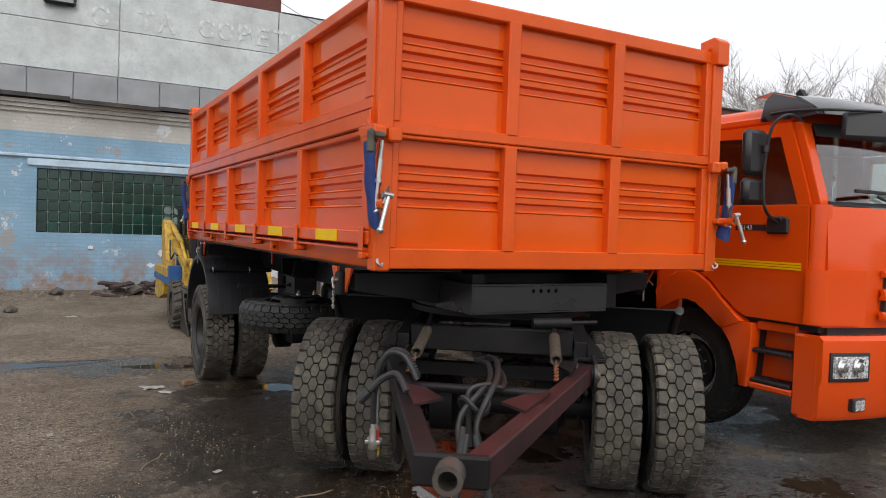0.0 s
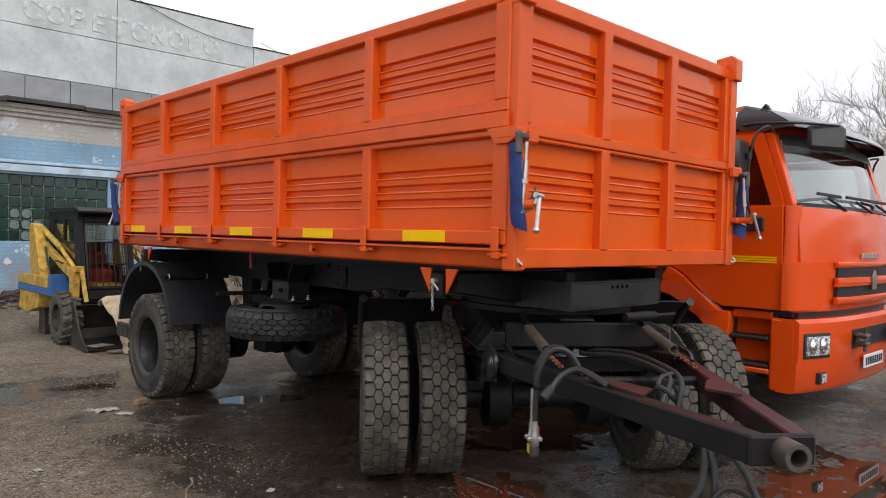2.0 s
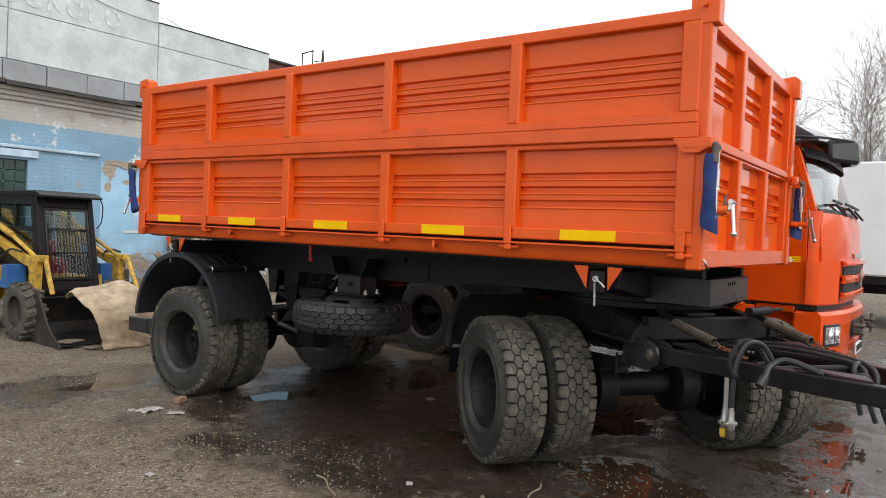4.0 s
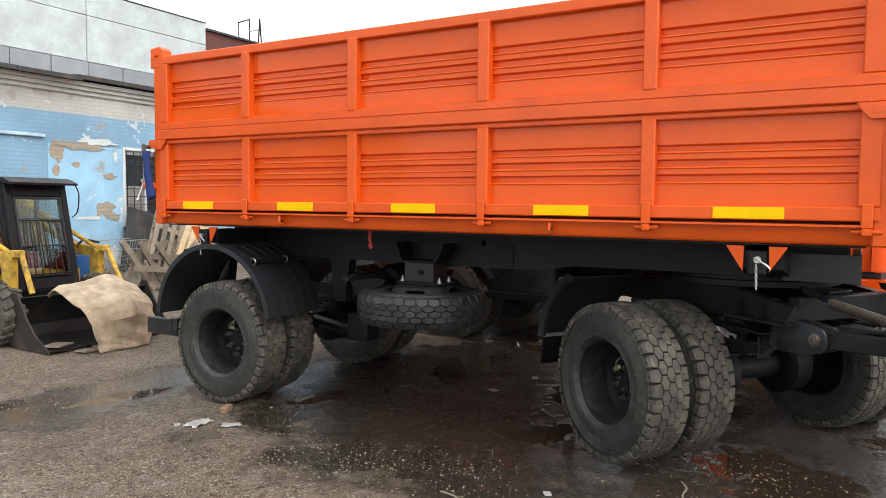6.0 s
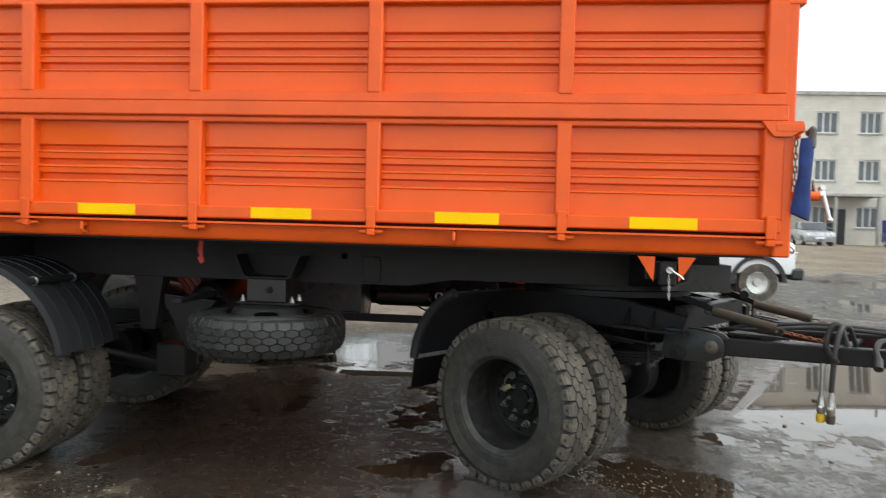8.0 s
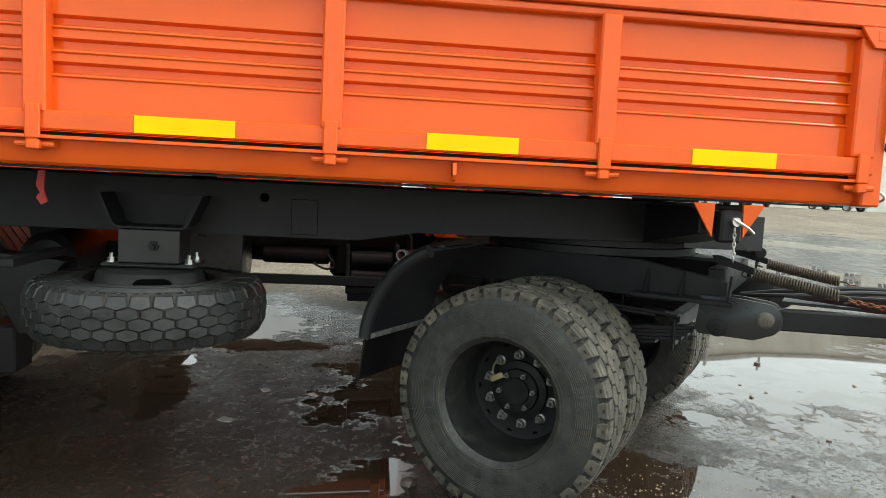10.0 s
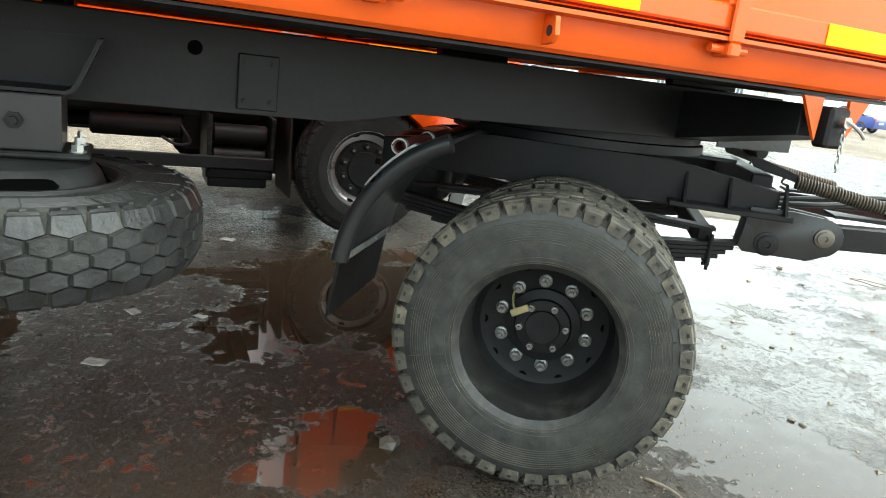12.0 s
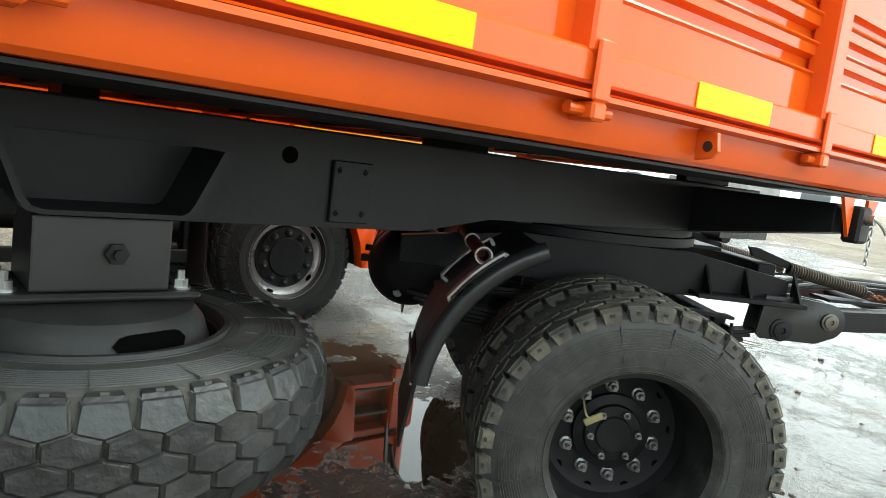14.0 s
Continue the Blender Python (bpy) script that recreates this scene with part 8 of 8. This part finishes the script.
for k in range(1200):
    x, y = rnd.uniform(-6, 9), rnd.uniform(-4.5, 10)
    if math.hypot((x - 2.0) / 2.3, (y - 2.4) / 2.6) < 1:
        continue
    chip((x, y, ground_z(x, y) + 0.001), rnd.choice((0.006, 0.008, 0.01, 0.014, 0.02)), rnd)
for k in range(500):
    x, y = rnd.uniform(-9, 12), 13.15 - abs(rnd.gauss(0, 0.5))
    chip((x, y, ground_z(x, y) - 0.01), rnd.uniform(0.02, 0.11), rnd, 0.7)
me = bpy.data.meshes.new("loose_stones")
me.from_pydata(verts, [], faces)
me.materials.append(RUBBLE)
tagged(new("loose_stones", me), "small loose stones and rubble strewn over the wet dirt", "stones", kind="stuff")

verts.clear()
faces.clear()
for k in range(46000):      # fine gravel, thicker in patches
    x, y = (rnd.uniform(-3.2, 4.5), rnd.uniform(-4.2, 7.0)) if k % 4 == 0 else (rnd.uniform(-3.2, 1.0), rnd.uniform(0.0, 6.6))
    edge = rnd.uniform(0.85, 1.35) + 0.5 * noise.noise(Vector((x, y, 9.1)))
    wet_here = math.hypot((x - 2.3) / 2.7, (y - 2.7) / 3.3) < edge or math.hypot((x - 1.3) / 2.2, (y + 0.9) / 1.6) < edge
    if not wet_here and noise.noise(Vector((x * 0.9, y * 0.9, 4.4))) + rnd.uniform(-0.5, 0.5) > 0.10:
        chip((x, y, ground_z(x, y) - 0.001), rnd.choice((0.003, 0.004, 0.005, 0.006, 0.008)), rnd, 0.8)
me = bpy.data.meshes.new("fine_gravel")
me.from_pydata(verts, [], faces)
me.materials.append(material("pale_fine_gravel", (0.33, 0.27, 0.185), 0.85, var=0.35, scale=30, dirt=0.7, dirt_color=(0.11, 0.085, 0.06), dirt_scale=1.6))
tagged(new("fine_gravel", me), "fine pale gravel pressed into the brown dirt", "gravel", kind="stuff")

WET_STONE = material("wet_stone", (0.12, 0.10, 0.08), 0.45, var=0.35, scale=25, bump=0.3, by_object=0.4)
for x, y, r in ((0.61, 1.77, 0.042), (0.43, -0.06, 0.022), (1.97, -0.72, 0.022), (1.15, -0.73, 0.018), (1.53, -0.81, 0.016), (0.38, -0.07, 0.02), (-1.9, 10.9, 0.12), (-1.2, 12.6, 0.16), (0.2, 12.7, 0.2), (2.6, -2.4, 0.028), (1.2, -1.9, 0.024), (2.9, -1.3, 0.028), (1.6, -3.2, 0.03)):
    bm = B()
    lump(bm, (0, 0, r * 0.35), r, rnd)
    tagged(part("stone", bm, WET_STONE, None, at=pose(x, y, ground_z(x, y) - 0.004), smooth=0), "grey-brown stone lying on the wet dirt", "stone", "stones on the ground")
bm = B()
box(bm, (-0.06, -0.03, 0), (0.06, 0.03, 0.05), 0.008)
tagged(part("brick_piece", bm, material("broken_brick", (0.27, 0.16, 0.10), 0.9, var=0.3, scale=20, bump=0.3), None, at=pose(-0.10, 4.28, ground_z(-0.1, 4.28), 0, 0, 25), smooth=0), "broken brown brick wedged behind the rear tyre", "brick")
LITTER = material("dirty_white_litter", (0.42, 0.40, 0.37), 0.6, var=0.25, scale=20, dirt=0.4)
rnd = random.Random(8)
for k, (x, y, s) in enumerate(((-0.42, 4.22, 0.10), (-0.34, 3.98, 0.07), (-0.52, 4.33, 0.035), (3.29, 2.0, 0.05), (2.0, 2.6, 0.04), (1.9, 2.3, 0.03), (-1.3, 2.8, 0.03), (-0.9, 1.1, 0.03), (-0.2, 0.5, 0.03), (1.1, 8.0, 0.12), (0.72, 7.52, 0.16), (-1.0, 10.0, 0.08), (2.2, -2.2, 0.04), (-1.6, 0.9, 0.03), (-0.35, 1.55, 0.03), (1.45, 2.75, 0.05), (-1.7, 3.6, 0.025))):
    bm = B()
    n = 7
    rows = [[bm.verts.new((s * (i / n - 0.5) * 2 * rnd.uniform(0.8, 1.1), s * (j / n - 0.5) * 1.3, 0.006 + s * 0.35 * abs(noise.noise(Vector((i * 0.7 + k, j * 0.6, k)))))) for j in range(n + 1)] for i in range(n + 1)]
    for i in range(n):
        for j in range(n):
            bm.faces.new((rows[i][j], rows[i + 1][j], rows[i + 1][j + 1], rows[i][j + 1]))
    ob = part("litter", bm, LITTER, None, at=pose(x, y, ground_z(x, y), 0, 0, rnd.uniform(0, 180)), smooth=60)
    ob.modifiers.new("thickness", "SOLIDIFY").thickness = 0.002
    tagged(ob, "crumpled white plastic litter on the wet dirt", "litter", "litter on the ground")
for k, (x, y, l, a) in enumerate(((-1.2, 6.2, 0.7, 20), (-0.7, 1.9, 0.35, 60), (0.05, 0.9, 0.3, 10), (-1.9, 2.4, 0.3, 80), (-0.2, 6.9, 0.5, -5), (2.2, -3.0, 0.3, 30))):
    bm = B()
    tube(bm, [(-l / 2, 0, 0.006), (-l / 6, 0.01, 0.012), (l / 5, -0.01, 0.01), (l / 2, 0.015, 0.006)], 0.005, 6, 3)
    tagged(part("stick", bm, OLD_WOOD, None, at=pose(x, y, ground_z(x, y), 0, 0, a)), "thin dry stick lying on the dirt", "stick", "sticks on the ground")


# ---- far side of the yard ----
OFFICE_WALL = wall_material("grey_silicate_brick", [(0, (0.60, 0.57, 0.50))], brick=True, speckle=0.2)
CONCRETE = material("weathered_concrete", (0.34, 0.33, 0.31), 0.9, var=0.25, scale=2, bump=0.2)
OX = 49.6
office = thing("office_building", "three-storey grey brick office building", "building", kind="structure", at=pose(0, 0, 2.2))
cols = [-52.7 + 2.93 * k for k in range(13)]
rows_z = [(0.0, 1.5), (3.28, 4.78), (6.62, 8.15)]
WW = 1.5
zs = [-1.6, 0.0, 1.5, 3.28, 4.78, 6.62, 8.15, 9.3]
for z0, z1 in zip(zs, zs[1:]):
    if (z0, z1) in rows_z:
        ye = [-56.0] + [v for c in cols for v in (c, c + WW)] + [-15.5]
        for a, b in zip(ye[::2], ye[1::2]):
            bm = B()
            box(bm, (OX, a, z0), (OX + 0.4, b, z1))
            part("wall_pier", bm, OFFICE_WALL, office, smooth=0)
    else:
        bm = B()
        box(bm, (OX, -56.0, z0), (OX + 0.4, -15.5, z1))
        part("wall_band", bm, OFFICE_WALL, office, smooth=0)
bm = B()
box(bm, (OX - 0.15, -56.2, 9.3), (OX + 8, -15.3, 9.55))
part("roof", bm, CONCRETE, office, smooth=0)
bm = B()
box(bm, (OX + 0.9, -56, -1.6), (OX + 1.0, -15.5, 9.29))
part("inner_wall", bm, TRIM_BLACK, office, smooth=0)
bm = B()
box(bm, (OX + 0.41, -15.8, -1.6), (OX + 8, -15.5, 9.29))
part("end_wall", bm, OFFICE_WALL, office, smooth=0)
BLIND = material("office_glass", (0.06, 0.07, 0.075), 0.12, var=0.5, scale=0.8, spec=0.7)
PANE_PALE = material("curtained_glass", (0.35, 0.34, 0.31), 0.3, var=0.3, scale=1.2)
rnd = random.Random(3)
for c in cols:
    for z0, z1 in rows_z:
        bm = B()
        for y in (0.0, 0.47, 0.95, WW - 0.09):
            box(bm, (0.10, y, 0.0), (0.18, y + 0.09, z1 - z0))
        for z in (0.0, z1 - z0 - 0.09):
            box(bm, (0.105, 0.09, z), (0.175, WW - 0.09, z + 0.09))
        win = part("window", bm, OLD_WHITE, office, "white-framed office window", at=pose(OX, c, z0), smooth=0)
        bm = B()
        box(bm, (0.14, 0.09, 0.09), (0.15, WW - 0.09, z1 - z0 - 0.09))
        part("pane", bm, PANE_PALE if rnd.random() < 0.3 else BLIND, win, smooth=0)
        bm = B()
        box(bm, (-0.10, -0.06, -0.07), (-0.003, WW + 0.06, 0.0))
        part("sill", bm, CONCRETE, win, smooth=0)
bm = B()
rod(bm, (OX - 0.15, -25.3, -1.2), (OX - 0.15, -25.3, 9.9), 0.12, 10)
part("drain_pipe", bm, BAND, office, "grey drain pipe")
bm = B()
box(bm, (OX - 2.2, -22.8, 2.1), (OX - 0.01, -16.5, 2.3), 0.02)
part("porch_roof", bm, CONCRETE, office, smooth=0)
for y in (-22.6, -19.8, -16.8):
    bm = B()
    box(bm, (OX - 2.1, y, -1.3), (OX - 1.9, y + 0.2, 2.1), 0.01)
    part("porch_post", bm, CONCRETE, office, smooth=0)
bm = B()
box(bm, (OX - 0.06, -21.2, -1.2), (OX - 0.01, -20.0, 1.3), 0.01)
part("entrance_door", bm, TRIM_BLACK, office, smooth=0)
for x, y, h in ((OX + 1, -24.3, 1.2), (OX + 1, -30.3, 1.4)):
    bm = B()
    rod(bm, (x, y, 9.5), (x, y, 9.5 + h), 0.09, 8)
    part("roof_vent", bm, BAND, office)


def car(name, m, paint, label, kind="sedan"):
    """A parked car facing -y, 4.2 m long, with glasshouse, wheels and lamps."""
    c = thing(name, label, "car", at=m)
    low = {"sedan": [(-2.1, 0.25), (2.1, 0.28), (2.12, 0.80), (1.95, 0.95), (1.2, 0.98), (-0.75, 0.95), (-1.95, 0.82), (-2.12, 0.6)],
           "suv": [(-2.0, 0.30), (2.0, 0.32), (2.05, 1.05), (1.9, 1.10), (-0.75, 1.06), (-1.9, 0.95), (-2.05, 0.6)],
           "van": [(-2.0, 0.25), (2.1, 0.28), (2.1, 0.95), (-0.5, 0.95), (-1.85, 0.82), (-2.05, 0.6)]}[kind]
    bm = B()
    prism(bm, low, "x", -0.82, 0.82, 0.05)
    part("body", bm, paint, c, smooth=40)
    top = {"sedan": [(-0.80, 0.96), (-0.15, 1.40), (0.9, 1.42), (1.45, 0.99)], "suv": [(-0.75, 1.07), (-0.25, 1.62), (1.75, 1.65), (1.95, 1.11)],
           "van": [(-0.75, 0.96), (-0.15, 1.42), (0.35, 1.44), (0.35, 0.96)]}[kind]
    bm = B()
    prism(bm, top, "x", -0.70, 0.70, 0.05)
    part("window", bm, DARK_GLASS, c, "dark car windows", smooth=40)
    bm = B()
    t0, t1 = top[1], top[2]
    box(bm, (-0.66, t0[0] + 0.03, t0[1] - 0.02), (0.66, t1[0] - 0.03, t0[1] + 0.045), 0.03)
    part("roof", bm, paint, c, smooth=0)
    if kind == "van":
        bm = B()
        box(bm, (-0.80, 0.36, 0.951), (0.80, 2.1, 1.75), 0.06)
        part("cargo_box", bm, paint, c, smooth=0)
    for y in (-1.3, 1.3):
        for s in (-1, 1):
            bm = B()
            lathe(bm, [(0.19, -0.09), (0.30, -0.10), (0.315, -0.05), (0.315, 0.05), (0.30, 0.10), (0.19, 0.09), (0.17, 0.04), (0.0, 0.04)], 20, caps=False, mats=[0, 0, 0, 0, 0, 1, 1])
            part("wheel", bm, [RUBBER, STEEL], c, at=Matrix.Translation((s * 0.76, y, 0.315)) @ (TURN_L if s < 0 else TURN_R))
    for s in (-1, 1):
        bm = B()
        box(bm, (s * 0.52, -2.10, 0.62), (s * 0.78, -2.02, 0.76), 0.01)
        part("headlight", bm, CHROME, c, smooth=0)
        bm = B()
        box(bm, (s * 0.55, 2.05, 0.68), (s * 0.79, 2.125, 0.86), 0.01)
        part("tail_light", bm, RED, c, smooth=0)
    bm = B()
    box(bm, (-0.26, 2.10, 0.55), (0.26, 2.135, 0.66), 0.004)
    part("number_plate", bm, WHITE, c, smooth=0)
    bm = B()
    box(bm, (-0.26, -2.15, 0.42), (0.26, -2.10, 0.53), 0.004)
    part("number_plate", bm, WHITE, c, smooth=0)
    return c


BLUE_CAR = material("blue_car_paint", (0.03, 0.06, 0.28), 0.35, var=0.08, coat=0.3)
BLACK_CAR = material("black_car_paint", (0.02, 0.021, 0.025), 0.25, var=0.1, coat=0.5)
SILVER_CAR = material("silver_car_paint", (0.36, 0.38, 0.40), 0.3, metal=0.5, var=0.06, coat=0.4)
car("van", pose(43.9, -22.6, ground_z(43.9, -22.6) - 0.02, 0, 0, -95), BLUE_CAR, "small dark blue pickup van with a box body", "van")
car("sedan", pose(44.6, -24.75, ground_z(44.6, -24.75) - 0.02, 0, 0, 85), BLACK_CAR, "black hatchback parked beside the blue van")
car("sedan", pose(42.8, -16.4, ground_z(42.8, -16.4) - 0.02, 0, 0, -98), SILVER_CAR, "silver hatchback parked before the office")
car("sedan", pose(44.5, -31.4, ground_z(44.5, -31.4) - 0.02, 0, 0, -70), SILVER_CAR, "old grey estate car parked before the office", "suv")
car("jeep", pose(15.6, -34.5, ground_z(15.6, -34.5) - 0.02, 0, 0, 200), SILVER_CAR, "grey off-road car parked far across the yard", "suv")
car("jeep", pose(24.6, -37.0, ground_z(24.6, -37.0) - 0.02, 0, 0, 230), SILVER_CAR, "pale estate car parked far across the yard", "suv")
car("sedan", pose(30.0, -38.5, ground_z(30.0, -38.5) - 0.02, 0, 0, 100), BLUE_CAR, "blue sedan parked far across the yard")


def light_truck(name, m, paint, box_paint, label, box_len=4.2):
    """A light truck facing -y with a long box body."""
    t = thing(name, label, "truck", at=m)
    bm = B()
    prism(bm, [(-1.05, 0.55), (0.95, 0.55), (0.95, 2.0), (0.85, 2.15), (-0.05, 2.15), (-0.55, 1.35), (-1.02, 1.15)], "x", -0.98, 0.98, 0.07)
    part("cab", bm, paint, t, smooth=40)
    bm = B()
    prism(bm, [(-0.50, 1.40), (-0.02, 2.06), (0.0, 2.06), (-0.46, 1.38)], "x", -0.84, 0.84)
    part("windscreen", bm, DARK_GLASS, t, at=pose(0, -0.075, 0.02), smooth=0)
    for s in (-1, 1):
        bm = B()
        prism(bm, [(-0.36, 1.32), (0.02, 1.92), (0.78, 1.92), (0.78, 1.32)], "x", s * 0.982, s * 0.99)
        part("door_window", bm, DARK_GLASS, t, smooth=0)
        for y in (-0.35, 3.9):
            bm = B()
            lathe(bm, [(0.22, -0.10), (0.36, -0.11), (0.38, -0.05), (0.38, 0.05), (0.36, 0.11), (0.22, 0.10), (0.20, 0.04), (0.08, 0.02), (0.07, 0.07), (0.0, 0.07)], 28, caps=False, mats=[0] * 5 + [1] * 4)
            part("wheel", bm, [RUBBER, STEEL], t, at=Matrix.Translation((s * 0.90, y, 0.38)) @ (TURN_L if s < 0 else TURN_R))
        bm = B()
        arc = [radians(a) for a in range(0, 181, 12)]
        prism(bm, [(-0.35 + 0.52 * math.cos(a), 0.40 + 0.52 * math.sin(a)) for a in arc] + [(-0.35 + 0.44 * math.cos(a), 0.40 + 0.44 * math.sin(a)) for a in arc[::-1]], "x", s * 0.80, s * 1.02)
        part("wheel_arch", bm, TRIM_BLACK, t, smooth=40)
        bm = B()
        box(bm, (s * 0.55, -1.10, 0.78), (s * 0.90, -1.02, 1.0), 0.02)
        part("headlight", bm, CHROME, t, smooth=0)
    bm = B()
    box(bm, (-1.0, -1.20, 0.45), (1.0, -0.95, 0.68), 0.04)
    part("bumper", bm, TRIM_BLACK, t, smooth=0)
    for x in (-0.4, 0.4):
        bm = B()
        box(bm, (x - 0.04, -0.2, 0.55), (x + 0.04, box_len + 1.2, 0.72))
        part("chassis_beam", bm, BLACK, t, smooth=0)
    bm = B()
    box(bm, (-1.1, 1.1, 0.88), (1.1, 1.1 + box_len, 2.85), 0.03)
    part("cargo_box", bm, box_paint, t, "white cargo box", smooth=0)
    bm = B()
    box(bm, (-1.05, 1.15, 0.74), (1.05, 1.05 + box_len, 0.878))
    part("underframe", bm, BLACK, t, smooth=0)
    return t


light_truck("box_truck", pose(11.6, -2.85, ground_z(11.6, -2.0)), WHITE, WHITE, "white box truck parked beyond the orange truck", 6.0)
light_truck("red_truck", pose(23.6, -39.8, ground_z(23.6, -39.8), 0, 0, 60), material("dull_red_cab_paint", (0.30, 0.03, 0.03), 0.4, var=0.1), CONCRETE, "red-cabbed flat truck parked far across the yard", 3.0)


# ---- bare trees ----
BARK = material("grey_bark", (0.25, 0.225, 0.20), 0.9, var=0.25, scale=3)


def tree_mesh(seed, height, levels=5):
    """Trunk and limbs in one list, fine twigs in another; tapered four-sided branches."""
    rnd = random.Random(seed)
    wood, twig = ([], []), ([], [])

    def branch(p, d, length, r, level):
        verts, faces = wood if level < 2 else twig
        segs = 4 if level < 3 else 3
        ring = None
        for k in range(segs + 1):
            f = 1 - 0.55 * k / segs
            a = d.orthogonal().normalized()
            b = d.cross(a)
            n = len(verts)
            sides = 5 if level < 2 else 3
            for j in range(sides):
                t = 2 * math.pi * j / sides
                verts.append(tuple(p + r * f * (math.cos(t) * a + math.sin(t) * b)))
            if ring is not None:
                for j in range(sides):
                    faces.append((ring + j, ring + (j + 1) % sides, n + (j + 1) % sides, n + j))
            ring = n
            if level < levels and (k >= 1 or level > 0):
                for q in range(1 if level == 0 else 2 if level < 3 else rnd.choice((1, 2, 2))):
                    ang = rnd.uniform(25, 55)
                    axis = Vector((rnd.uniform(-1, 1), rnd.uniform(-1, 1), rnd.uniform(-0.3, 0.3))).cross(d)
                    if axis.length > 0.05:
                        nd = (Matrix.Rotation(radians(ang), 3, axis.normalized()) @ d + Vector((0, 0, 0.18))).normalized()
                        branch(p.copy(), nd, length * rnd.uniform(0.5, 0.74), max(r * f * 0.5, 0.012 if levels > 4 else 0.018), level + 1)
            wob = Vector((rnd.uniform(-1, 1), rnd.uniform(-1, 1), rnd.uniform(-0.2, 0.5))) * 0.16
            d = (d + wob).normalized()
            p = p + d * length / segs
    branch(Vector((0, 0, 0)), Vector((0, 0, 1)), height * 0.62, height * 0.016, 0)
    k = height / max(v[2] for v in wood[0] + twig[0])
    for verts, faces in (wood, twig):
        verts[:] = [(x * k, y * k, z * k) for x, y, z in verts]
    return wood, twig


tree_data = {}
for x, y, z, seed, h, turn in ((51, 35.5, -0.4, 1, 18, 0), (58, 32, -0.3, 2, 16.5, 40), (55, 37, 0, 3, 18, 0), (61, 22, 0, 4, 15, 0), (42.5, 8.7, 0.9, 5, 12.8, 0), (42.3, 2.5, 0.9, 6, 14.5, 0), (64, 31, 0, 2, 16, 160),
                               (49.5, 37, 0, 3, 17.5, 130), (53.5, 35, 0, 2, 17, 250), (55.5, 33.5, 0, 1, 17, 100), (60, 35, 0, 3, 16, 210), (61, 30.5, 0, 4, 15.5, 70), (66, 25, 0, 1, 16, 300), (63, 20, 0, 3, 14.5, 20), (66, 22, 0, 2, 16, 200), (60, 27, 0, 3, 14, 280)):
    if seed not in tree_data:
        tree_data[seed] = []
        for nm, (vv, ff) in zip(("trunk", "crown"), tree_mesh(seed, 16.0, 4)):
            me = bpy.data.meshes.new(nm)
            me.from_pydata(vv, [], ff)
            me.materials.append(BARK)
            tree_data[seed].append((nm, me))
    tr = thing("bare_tree", "leafless grey tree with fine spreading twigs", "tree", "bare trees beyond the yard", at=pose(x, y, z, 0, 0, turn) @ Matrix.Scale(h / 16.0, 4))
    for nm, me in tree_data[seed]:
        new(nm, me).parent = tr
for a, b, sag in (((40, 45, 9.0), (52, -10, 9.6), 0.6), ((10.0, HY - 0.05, 8.2), (22, HY + 2, 6.6), 0.3), ((5.2, HY - 0.05, 8.95), (10.1, HY - 0.05, 8.0), 0.35)):
    bm = B()
    a, b = Vector(a), Vector(b)
    tube(bm, [a.lerp(b, t) - Vector((0, 0, sag * 4 * t * (1 - t))) for t in [i / 8 for i in range(9)]], 0.009, 5, 2)
    tagged(part("overhead_cable", bm, BLACK, None), "thin black overhead cable", "cable")
